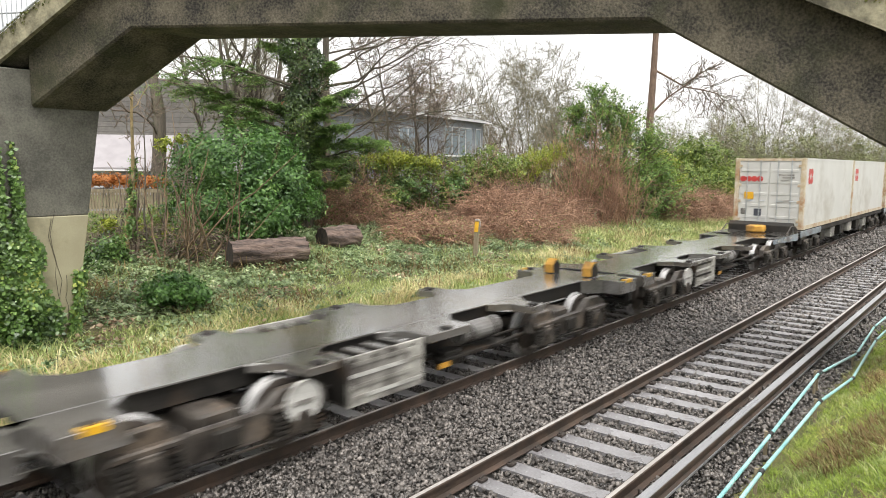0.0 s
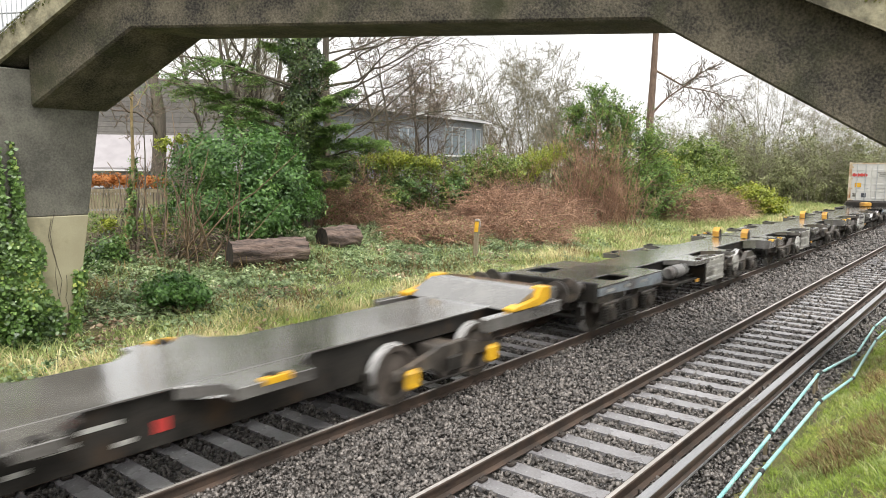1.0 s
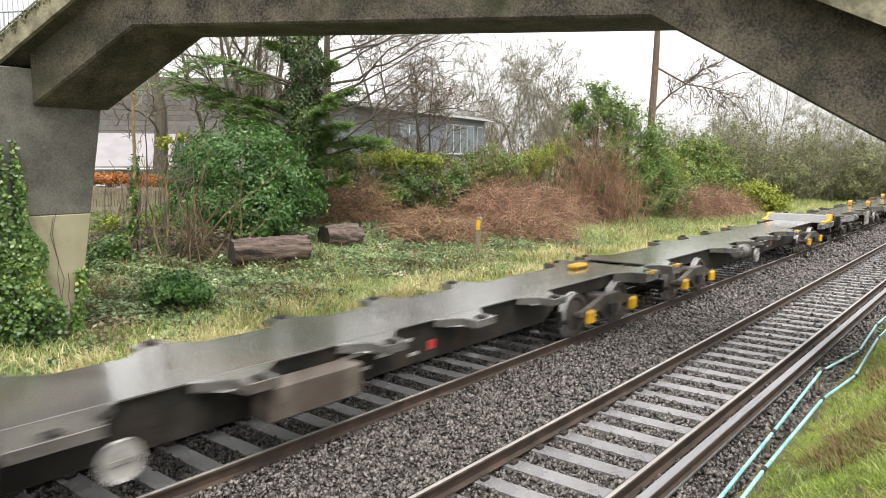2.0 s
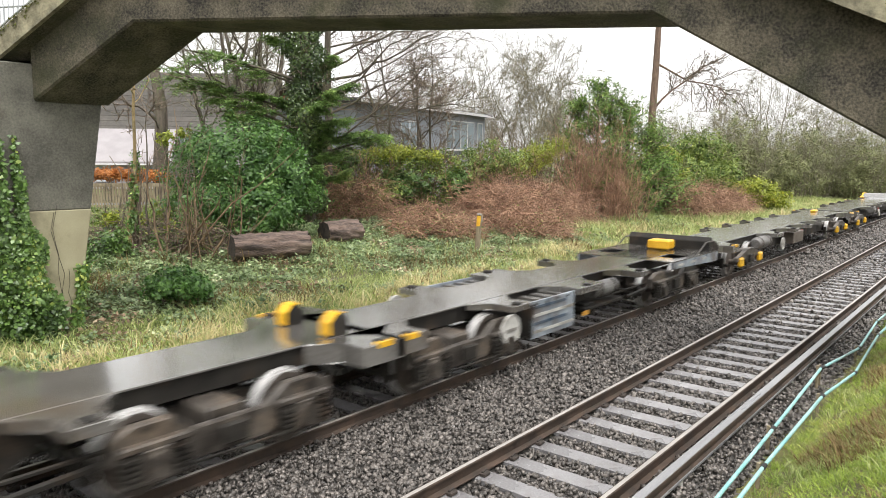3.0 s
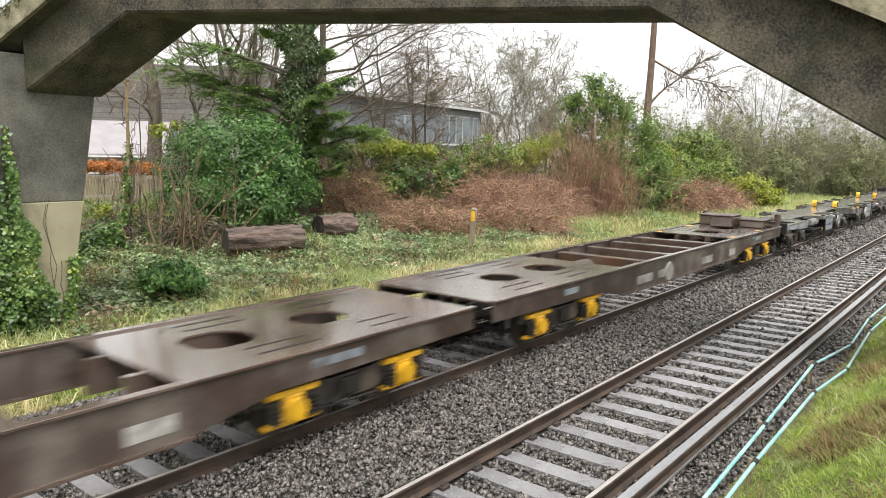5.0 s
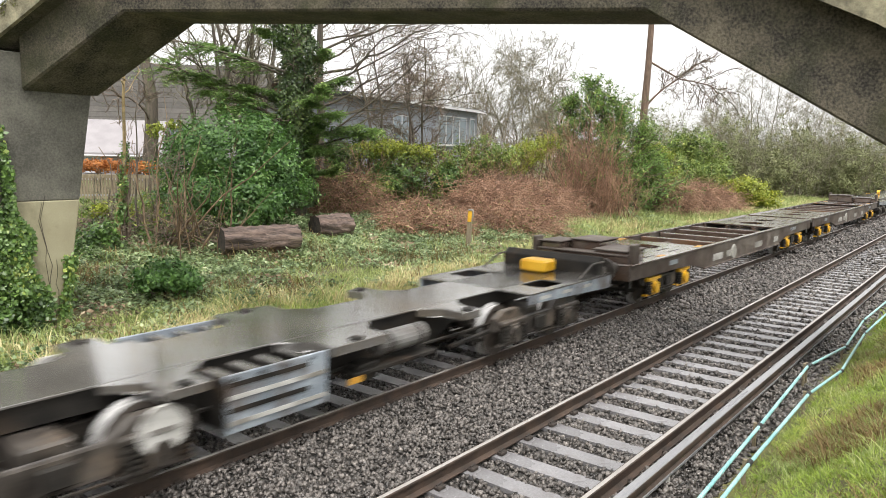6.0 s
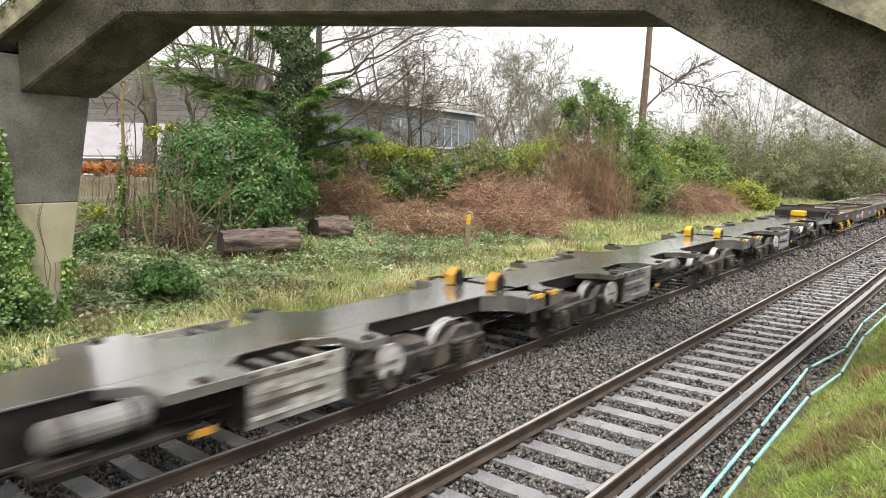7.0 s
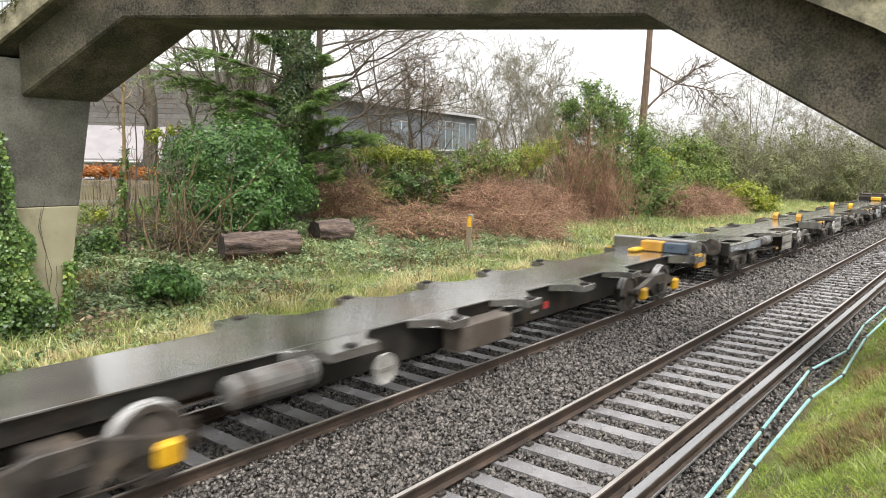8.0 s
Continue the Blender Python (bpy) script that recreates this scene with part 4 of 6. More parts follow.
def ladder_unit(flip):
    """A brown flat wagon: two deep side sills, plated ends with openings, cross members between."""
    L = 16.7
    w = thing("flat_container_wagon", "empty rusty brown skeletal flat wagon with yellow axle covers", "railway wagon", "units of the empty container train")
    X = (lambda x: L - x) if flip else (lambda x: x)
    lo = lambda a, b: (min(X(a), X(b)), max(X(a), X(b)))
    for s in (-1, 1):
        y0, y1 = s * 1.16, s * 1.27
        part("side_sill", slab(bmesh.new(), [(0, 1.05), (L, 1.05), (L, 0.74), (L - 3.6, 0.70), (L - 4.6, 0.52), (4.6, 0.52), (3.6, 0.70), (0, 0.74)], "y", min(s * 1.20, s * 1.23), max(s * 1.20, s * 1.23)), M["brown_side"], w, "dusty pale brown side sill")
        part("top_flange", box(bmesh.new(), 0, L, min(y0, y1), max(y0, y1), 1.05, 1.085, 0.005), M["brown"], w)
        part("bottom_flange", box(bmesh.new(), 4.6, L - 4.6, min(y0, y1), max(y0, y1), 0.49, 0.52), M["brown"], w)
        for k, (x, mt) in enumerate(((2.2, "bluegrey"), (5.3, "white"), (6.4, "panel"), (9.2, "panel"), (11.4, "white"), (13.6, "bluegrey"))):
            part("lettering_bar", box(bmesh.new(), x, x + 0.5 + 0.3 * (k % 2), min(s * 1.231, s * 1.234), max(s * 1.231, s * 1.234), 0.62 if 4.8 < x < 11.6 else 0.84, 0.80 if 4.8 < x < 11.6 else 0.95), M[mt], w)
        for x in np.linspace(5.2, L - 5.2, 6):
            part("stiffener", box(bmesh.new(), x - 0.02, x + 0.02, min(s * 1.08, s * 1.2), max(s * 1.08, s * 1.2), 0.53, 1.04), M["brown"], w)
    for a, b, h in ((0.0, 4.7, [(1.55, 2.35, 0.0, 0.34), (3.1, 3.95, 0.0, 0.38)]), (L - 4.7, L, [(L - 3.95, L - 3.1, 0.0, 0.38), (L - 2.35, L - 1.55, 0.0, 0.34)])):
        bm = bmesh.new()
        xs = sorted({a, b, *[q for t in h for q in t[:2]]})
        for p, q in zip(xs, xs[1:]):
            cut = [t for t in h if t[0] < (p + q) / 2 < t[1]]
            if cut:
                box(bm, p, q, cut[0][3], 1.16, 1.03, 1.06)
                box(bm, p, q, -1.16, -cut[0][3], 1.03, 1.06)
                for (cx, dx) in ((p, 1), (q, -1)):
                    for dy in (-1, 1):
                        slab(bm, [(cx, dy * cut[0][3]), (cx + dx * 0.2, dy * cut[0][3]), (cx, dy * (cut[0][3] - 0.2))], "z", 1.03, 1.06)
            else:
                box(bm, p, q, -1.16, 1.16, 1.03, 1.06)
        part("end_deck", bm, M["brown"], w, "worn brown deck plate with openings")
        for y in (-0.62, 0.62, -0.9, 0.9):
            part("deck_slot", box(bmesh.new(), a + 1.1, a + 2.0, y - 0.02, y + 0.02, 1.0615, 1.064), M["frame"], w)
            part("deck_slot", box(bmesh.new(), a + 2.9, a + 3.6, y - 0.02, y + 0.02, 1.0615, 1.064), M["frame"], w)
    for x in np.linspace(4.7, L - 4.7, 6)[1:-1]:
        part("cross_member", box(bmesh.new(), x - 0.09, x + 0.09, -1.16, 1.16, 0.66, 1.03, 0.015), M["brown"], w)
    for s in (-0.45, 0.45):
        part("inner_sill", box(bmesh.new(), 1.2, 4.9, s - 0.05, s + 0.05, 0.62, 1.02), M["brown"], w)
        part("inner_sill", box(bmesh.new(), L - 4.9, L - 1.2, s - 0.05, s + 0.05, 0.62, 1.02), M["brown"], w)
    air_tank(w, 5.2, 6.9, 0.35, 0.74, 0.2, "brown_side")
    part("handwheel", lathe(bmesh.new(), [(0.05, 0), (0.2, -0.01), (0.22, 0.02), (0.05, 0.02)], axis_y=-1.26, cx=7.0, cz=0.72), M["panel"], w)
    bogie(w, 2.4, "yellow", 1.85)
    bogie(w, L - 2.4, "yellow", 1.85)
    a, b = lo(L - 0.12, L)
    part("head_stock", box(bmesh.new(), a, b, -1.2, 1.2, 0.72, 1.08, 0.02), M["brown"], w)
    # shunter's end: raised casings for retracted stanchions
    for (p, q, y0, y1, z) in ((0.25, 1.25, -1.0, -0.25, 1.30), (0.7, 1.7, -0.15, 0.55, 1.42), (0.25, 1.1, 0.6, 1.1, 1.38), (0.15, 0.5, -1.15, 1.15, 1.22)):
        a, b = lo(L - p, L - q)
        bm = bmesh.new()
        box(bm, a, b, y0, y1, 1.06, z, 0.03)
        part("stanchion_casing", bm, M["brown"], w, "raised rusty casing on the wagon end")
        part("casing_lid", box(bmesh.new(), a - 0.03, b + 0.03, y0 - 0.03, y1 + 0.03, z, z + 0.03, 0.008), M["brown_side"], w)
    for s in (-1, 1):
        a, b = lo(L - 0.1, L - 0.45)
        part("end_step", box(bmesh.new(), a, b, min(s * 1.12, s * 1.24), max(s * 1.12, s * 1.24), 0.95, 1.5, 0.02), M["brown_side"], w)
        for x in (L - 1.9, L - 4.4):
            a, b = lo(x, x - 0.35)
            part("spigot_mark", box(bmesh.new(), a, b, min(s * 1.0, s * 1.18), max(s * 1.0, s * 1.18), 1.066, 1.072), M["orange"], w, "faded orange mark by a spigot")
    buffers(w, X(L), -1 if flip else 1)
    return w


def container(name, length, logo):
    """A white steel box with corner posts, door gear and placards; door end at x = 0."""
    c = thing(name, "white steel shipping container with red lettering shapes", "shipping container", "containers on the train")
    h, wd, z0 = 2.59, 2.44, 0.0
    b = part("body", box(bmesh.new(), 0.06, length, -wd / 2 + 0.012, wd / 2 - 0.012, 0.06, h - 0.012, 0.01), M["box_white"], c)
    for s in (-1, 1):
        y0, y1 = s * (wd / 2 - 0.16), s * wd / 2
        for x in (0.0, length - 0.16):
            part("corner_post", box(bmesh.new(), x, x + 0.16, min(y0, y1), max(y0, y1), 0, h, 0.012), M["box_edge"], c)
        part("bottom_rail", box(bmesh.new(), 0.16, length - 0.16, min(s * (wd / 2 - 0.05), s * (wd / 2 - 0.004)), max(s * (wd / 2 - 0.05), s * (wd / 2 - 0.004)), 0.0, 0.15), M["box_edge"], c)
        part("top_rail", box(bmesh.new(), 0.16, length - 0.16, min(s * (wd / 2 - 0.05), s * (wd / 2 - 0.004)), max(s * (wd / 2 - 0.05), s * (wd / 2 - 0.004)), h - 0.07, h), M["box_white"], c)
    part("door_header", box(bmesh.new(), 0.01, 0.12, -wd / 2 + 0.16, wd / 2 - 0.16, h - 0.1, h - 0.01), M["box_edge"], c)
    part("door_sill", box(bmesh.new(), 0.01, 0.12, -wd / 2 + 0.16, wd / 2 - 0.16, 0.0, 0.13), M["box_edge"], c)
    for s in (-1, 1):
        y0, y1 = sorted((s * 0.012, s * (wd / 2 - 0.165)))
        bm = bmesh.new()
        box(bm, 0.03, 0.07, y0, y1, 0.15, h - 0.12, 0.006)
        for z in (0.42, 0.85, 1.28, 1.71, 2.14):
            box(bm, 0.012, 0.031, y0 + 0.07, y1 - 0.07, z - 0.05, z + 0.05, 0.008)
        d = part("door", bm, M["box_white"], c)
        for y in (y0 + (y1 - y0) * 0.28, y0 + (y1 - y0) * 0.72):
            part("locking_bar", rod(bmesh.new(), (-0.012, y, 0.1), (-0.012, y, h - 0.08), 0.017, sides=8), M["galv"], d)
            part("bar_handle", box(bmesh.new(), -0.04, -0.02, y - 0.2, y + 0.02, 1.0, 1.04, 0.006), M["galv"], d)
        for z in (0.3, 1.0, 1.6, 2.3):
            part("hinge", box(bmesh.new(), 0.005, 0.03, s * 1.03 - 0.06, s * 1.03 + 0.06, z - 0.05, z + 0.05, 0.006), M["box_edge"], d)
    # red lettering shapes and placards on the left-hand door
    for k in range(4):
        y = 1.03 - 0.06 - k * 0.2
        bm = bmesh.new()
        lathe(bm, [(0.05, 0.0), (0.115, 0.0), (0.115, 0.004), (0.05, 0.004)], sides=14)
        bmesh.ops.transform(bm, matrix=Matrix.Translation((-0.002, y - 0.05, 1.83)) @ Matrix.Rotation(radians(90), 4, "Z") @ Matrix.Diagonal((1, 1, 0.9, 1)), verts=bm.verts)
        part("red_shape", bm, M["red"], c)
    part("yellow_placard", box(bmesh.new(), 0.002, 0.008, 0.52, 0.86, 1.08, 1.34), M["yellow"], c)
    part("grey_placard", box(bmesh.new(), 0.002, 0.008, 0.22, 0.48, 0.46, 0.72), M["grey_sign"], c)
    part("grey_placard", box(bmesh.new(), 0.002, 0.008, 0.78, 0.95, 0.5, 0.72), M["panel"], c)
    for k, (y0, y1, z) in enumerate(((-0.85, -0.3, 1.98), (-0.85, -0.45, 1.88), (-0.7, -0.4, 1.78), (-0.85, -0.3, 1.05))):
        part("lettering_bar", box(bmesh.new(), 0.002, 0.009, y0, y1, z - 0.025, z + 0.025), M["panel"], c)
    # red flower-like mark on the long side
    for s in (-1, 1):
        bm = bmesh.new()
        for i in range(4):
            ang = radians(45 + 90 * i)
            cx, cz = 0.85 + 0.17 * math.cos(ang) * 1.3, 1.93 + 0.19 * math.sin(ang)
            slab(bm, [(cx + 0.19 * math.cos(t + ang), cz + 0.16 * math.sin(t + ang)) for t in np.linspace(-2.2, 2.2, 9)], "y", min(s * 1.2082, s * 1.214), max(s * 1.2082, s * 1.214))
        part("red_mark", bm, M["red"], c)
    return c


def loaded_flat(length):
    """The wagon under the containers: deck beams, side panel and bogies."""
    w = thing("container_flat", "grey container flat wagon carrying white containers", "railway wagon", "wagons under containers")
    part("deck", box(bmesh.new(), 0, length, -1.2, 1.2, 0.86, 1.02, 0.015), M["frame"], w)
    for s in (-1, 1):
        part("side_sill", box(bmesh.new(), 0.0, 3.2, min(s * 1.2, s * 1.24), max(s * 1.2, s * 1.24), 0.80, 1.03, 0.01), M["bluegrey"], w, "pale blue-grey end sill")
        for k in range(6):
            x = 3.6 + k * (length - 7) / 6
            part("under_box", box(bmesh.new(), x, x + 0.8, min(s * 0.8, s * 1.15), max(s * 0.8, s * 1.15), 0.42, 0.84, 0.02), M["panel" if k % 2 else "frame"], w)
    part("centre_sill", box(bmesh.new(), 2.5, length - 2.5, -0.4, 0.4, 0.42, 0.86), M["frame"], w)
    bogie(w, 2.0, "grey")
    bogie(w, length - 2.0, "grey")
    buffers(w, 0, -1)
    return w


def build_train():
    a, b, c = triple_unit("front", "panel", "frame", "tank", 13.3), triple_unit("middle", "panel", "panel", "tank", 11.5), triple_unit("rear", "panel", "panel", "tank")
    for ob, s in ((a, 14.1), (b, 2.35), (c, -10.1)):
        register(ob, s)
    a2, b2, c2 = triple_unit("front", "bluegrey", "blue", "tank"), triple_unit("middle", "bluegrey", "blue", "tank", 11.65), triple_unit("rear", "bluegrey", "blue", "tank", 12.8)
    for ob, s in ((a2, -60.45), (b2, -71.85), (c2, -84.95)):
        register(ob, s)
    a3, b3, c3 = triple_unit("front", "bluegrey", "frame", "tank"), triple_unit("middle", "panel", "blue", "tank"), triple_unit("rear", "panel", "brown_side", "tank")
    for ob, s in ((a3, -133.05), (b3, -145.7), (c3, -157.68)):
        register(ob, s)
    register(low_unit(True, False, 2.27, 14.75), -29.15)
    register(low_unit(False, True, 2.3, 15.5), -47.2)
    register(ladder_unit(False), -102.7)
    register(ladder_unit(True), -119.9)
    register(box_ended_unit(), -177.4)
    flat1, flat2 = loaded_flat(18.4), loaded_flat(18.4)
    register(flat1, 27.75)
    register(flat2, 47.0)
    for s in (27.95, 37.1, 47.2, 56.35):
        ob = container("shipping_container", 9.05, True)
        WAGONS.append((ob, s))
        ob.location = (s, FAR, 1.06)


build_train()

# ---- plants ----
def leaf_cloud(name, blobs, count, length, width, material, parent, seed, shell=0.5, droop=0.0, spiky=0.35, up=0.6, sprig=34):
    """Leaves through a group of uneven ellipsoids (x, y, z, radius, height radius)."""
    rng = np.random.default_rng(seed)
    b = np.array(blobs, float)
    vol = (b[:, 3] ** 2 * b[:, 4]) ** 0.66
    pick = rng.choice(len(b), count, p=vol / vol.sum())
    d = rng.normal(size=(count, 3))
    d /= np.linalg.norm(d, axis=1, keepdims=True)
    ph = rng.uniform(0, 6.28, (len(b), 6))[pick]
    lump = 0.5 * np.sin(3.1 * d[:, 0] + ph[:, 0]) * np.sin(2.7 * d[:, 1] + ph[:, 1]) + 0.5 * np.sin(5.3 * d[:, 2] + ph[:, 2]) * np.sin(4.1 * d[:, 0] + ph[:, 3]) + 0.4 * np.sin(9 * d[:, 1] + ph[:, 4]) * np.sin(8 * d[:, 2] + ph[:, 5])
    r = (shell + (1 - shell) * rng.random(count) ** 0.6) * (1 + spiky * lump)
    c = b[pick, :3] + d * r[:, None] * np.stack([b[pick, 3], b[pick, 3], b[pick, 4]], -1)
    # most leaves gather in sprigs, with gaps between them
    m = max(count // sprig, 1)
    head = rng.integers(0, m, count)
    bound = rng.random(count) < 0.86
    size = np.clip(0.16 * b[pick, 3], 0.06, 0.30)[:, None] * rng.uniform(0.6, 1.4, m)[head][:, None]
    c = np.where(bound[:, None], c[head] + rng.normal(0, 0.55, (count, 3)) * size, c)
    d = np.where(bound[:, None], d[head] + rng.normal(0, 0.35, (count, 3)), d)
    return leaves_at(name, c, d, length, width, material, parent, rng, droop, up)


def leaves_at(name, c, d, length, width, material, parent, rng, droop=0.0, up=0.3):
    count = len(c)
    nrm = d + rng.normal(0, 0.55, (count, 3)) + np.array([0, 0, up])
    nrm /= np.linalg.norm(nrm, axis=1, keepdims=True)
    t = np.cross(nrm, rng.normal(size=(count, 3)))
    t[:, 2] -= droop
    t /= np.linalg.norm(t, axis=1, keepdims=True)
    s = np.cross(nrm, t)
    s /= np.linalg.norm(s, axis=1, keepdims=True)
    k = rng.uniform(0.6, 1.4, count)[:, None]
    L, W = length * k, width * k
    V = np.stack([c, c + t * L * 0.45 + s * W, c + t * L + nrm * L * 0.08, c + t * L * 0.45 - s * W], 1)
    F = np.arange(count * 4).reshape(-1, 4)
    return quick_mesh(name, V.reshape(-1, 3), F, material, parent)


def tubes(name, P, R, material, parent, sides=4):
    """Tapered tubes along many short lines: P is (n, k, 3), R is (n, k)."""
    n, k, _ = P.shape
    tan = np.gradient(P, axis=1)
    tan /= np.linalg.norm(tan, axis=2, keepdims=True) + 1e-9
    ref = np.where(np.abs(tan[..., 2:3]) > 0.9, np.array([1.0, 0, 0]), np.array([0, 0, 1.0]))
    u = np.cross(tan, ref)
    u /= np.linalg.norm(u, axis=2, keepdims=True) + 1e-9
    w = np.cross(tan, u)
    a = 2 * math.pi * np.arange(sides) / sides
    V = P[:, :, None] + R[:, :, None, None] * (u[:, :, None] * np.cos(a)[None, None, :, None] + w[:, :, None] * np.sin(a)[None, None, :, None])
    idx = np.arange(n * k * sides).reshape(n, k, sides)
    A, B = idx[:, :-1], idx[:, 1:]
    F = np.stack([A, np.roll(A, -1, 2), np.roll(B, -1, 2), B], -1).reshape(-1, 4)
    return quick_mesh(name, V.reshape(-1, 3), F, material, parent)


def lines(start, way, length, rng, k=6, bend=0.2, lift=0.0, wiggle=0.04):
    """Curved lines from start points."""
    n = len(start)
    s = np.linspace(0, 1, k)[None, :, None]
    L = length[:, None, None]
    side = rng.normal(size=(n, 1, 3)) * bend
    P = start[:, None] + way[:, None] * L * s + side * L * s * s + np.array([0, 0, lift]) * L * s * s
    P[:, 1:] += rng.normal(0, 1, (n, k - 1, 3)) * wiggle * L
    return P


def sprout(P, R, per, angle, share_len, rng, k=5, lo=0.3, lift=0.1, thin=0.55, bend=0.2, wiggle=0.04):
    """Side branches on lines P with radii R."""
    n, m, _ = P.shape
    par = np.repeat(np.arange(n), per)
    q = rng.uniform(lo, 0.99, len(par)) * (m - 1)
    i = np.minimum(q.astype(int), m - 2)
    f = (q - i)[:, None]
    st = P[par, i] * (1 - f) + P[par, i + 1] * f
    tan = P[par, i + 1] - P[par, i]
    tan /= np.linalg.norm(tan, axis=1, keepdims=True) + 1e-9
    perp = np.cross(tan, rng.normal(size=(len(par), 3)))
    perp /= np.linalg.norm(perp, axis=1, keepdims=True) + 1e-9
    a = np.radians(rng.normal(angle, 12, len(par)))[:, None]
    way = tan * np.cos(a) + perp * np.sin(a)
    tot = np.linalg.norm(np.diff(P, axis=1), axis=2).sum(1)
    L = tot[par] * share_len * rng.uniform(0.5, 1.2, len(par)) * (1.15 - 0.6 * q / (m - 1))
    rr = (R[par, i] * thin) * rng.uniform(0.6, 1.0, len(par))
    C = lines(st, way, L, rng, k, bend, lift, wiggle)
    return C, rr[:, None] * np.linspace(1, 0.35, k)[None]


def bare_tree(name, base, height, radius, seed, label, bark="bark", twig="twig", stems=1, spread=0.12, per=(9, 7, 6), angle=(48, 45, 40), low=0.3, lean=(0, 0), fine=True, lift=0.12, group="bare trees", limb=0.55):
    """A leafless tree: trunk or stems, limbs, branches and fine twigs."""
    rng = np.random.default_rng(seed)
    z = float(ground_z(base[0], base[1])) - 0.15
    t = thing(name, label, "tree", group, at=(base[0], base[1], z))
    st = np.zeros((stems, 3)) + rng.normal(0, 0.12 * (stems > 1), (stems, 3)) * np.array([1, 1, 0])
    way = np.array([lean[0], lean[1], 1.0]) + rng.normal(0, spread, (stems, 3)) * np.array([1, 1, 0.2])
    way /= np.linalg.norm(way, axis=1, keepdims=True)
    P0 = lines(st, way, height * rng.uniform(0.8, 1.0, stems), rng, 9, 0.05, 0.02, 0.008)
    R0 = radius * rng.uniform(0.7, 1.0, (stems, 1)) * np.linspace(1, 0.22, 9)[None]
    tubes("trunk", P0, R0, M[bark], t, 9)
    P1, R1 = sprout(P0, R0, per[0], angle[0], 0.42 * min(1.0, limb + 0.45), rng, 7, low, lift, limb, 0.18)
    for i in range(len(P1)):
        tubes("limb", P1[i:i + 1], R1[i:i + 1], M[bark], t, 5)
    P2, R2 = sprout(P1, R1, per[1], angle[1], 0.45, rng, 5, 0.2, 0.06, 0.55)
    R2 = np.maximum(R2, 0.012)
    tagged(tubes("branchwork", P2, R2, M[twig], t, 4), kind="stuff")
    if fine:
        P3, R3 = sprout(P2, R2, per[2], angle[2], 0.5, rng, 4, 0.15, 0.05, 0.6)
        tagged(tubes("twigwork", P3, np.maximum(R3, 0.0075), M[twig], t, 3), kind="stuff")
    return t


def bush(name, label, blobs, count, length, width, mat, seed, category="shrub", group="shrubs", stem="bark", stems=14, **kw):
    """Stems from the ground with leaves in lumps round them."""
    rng = np.random.default_rng(seed)
    b = np.array(blobs, float)
    cx, cy = b[:, 0].mean(), b[:, 1].mean()
    t = thing(name, label, category, group)
    g = float(ground_z(cx, cy)) - 0.1
    pk = rng.integers(0, len(b), stems)
    end = b[pk, :3] + rng.normal(0, 0.3, (stems, 3)) * b[pk, 3:4]
    st = np.stack([cx + (end[:, 0] - cx) * 0.55, cy + (end[:, 1] - cy) * 0.55, np.full(stems, g)], -1)
    way = end - st
    L = np.linalg.norm(way, axis=1)
    P = lines(st, way / L[:, None], L, rng, 6, 0.08, 0.0, 0.02)
    R = np.full((stems, 1), 0.035) * np.linspace(1, 0.3, 6)[None]
    tagged(tubes("stemwork", P, R, M[stem], t, 5), kind="stuff")
    tagged(leaf_cloud("foliage", blobs, count, length, width, M[mat], t, seed + 1, **kw), kind="stuff")
    return t


# laurel and other shrubs beyond the line
bush("laurel_bush", "large glossy dark green evergreen laurel bush", [(15.60, 22.25, 3.13, 2.18, 1.28), (14.79, 23.89, 2.39, 1.31, 1.39), (16.12, 20.65, 2.24, 1.12, 1.26), (14.81, 21.35, 1.66, 1.99, 0.90), (16.81, 22.50, 3.94, 1.18, 0.65), (15.18, 24.44, 3.65, 0.86, 0.65)], 40000, 0.15, 0.034, "laurel", 11, spiky=0.55)
bush("low_evergreen_bush", "low bright green evergreen bush in the grass", [(8.92, 15.58, 0.36, 0.70, 0.35), (8.55, 15.69, 0.19, 0.40, 0.24), (9.10, 15.02, 0.20, 0.37, 0.24)], 5000, 0.10, 0.03, "laurel", 12)
bush("ivy_mound", "dark ivy mound against the undergrowth", [(10.24, 21.93, 0.44, 0.70, 0.49), (11.10, 22.54, 0.76, 0.73, 0.37), (9.06, 20.14, 0.14, 0.40, 0.32), (12.3, 21.6, 0.5, 0.9, 0.5), (9.9, 20.9, 0.5, 0.6, 0.7)], 9000, 0.11, 0.042, "ivy", 13, stem="twig")
bush("golden_shrub", "yellow-green leaved shrub with thin stems", [(10.86, 22.95, 1.40, 0.40, 0.26), (11.93, 22.31, 0.72, 0.34, 0.26), (12.63, 22.29, 0.95, 0.31, 0.31), (11.99, 23.12, 1.23, 0.31, 0.23), (13.31, 23.62, 4.01, 0.28, 0.24), (13.70, 23.17, 4.22, 0.24, 0.18)], 2200, 0.09, 0.03, "lime", 14, stem="twig", stems=10)
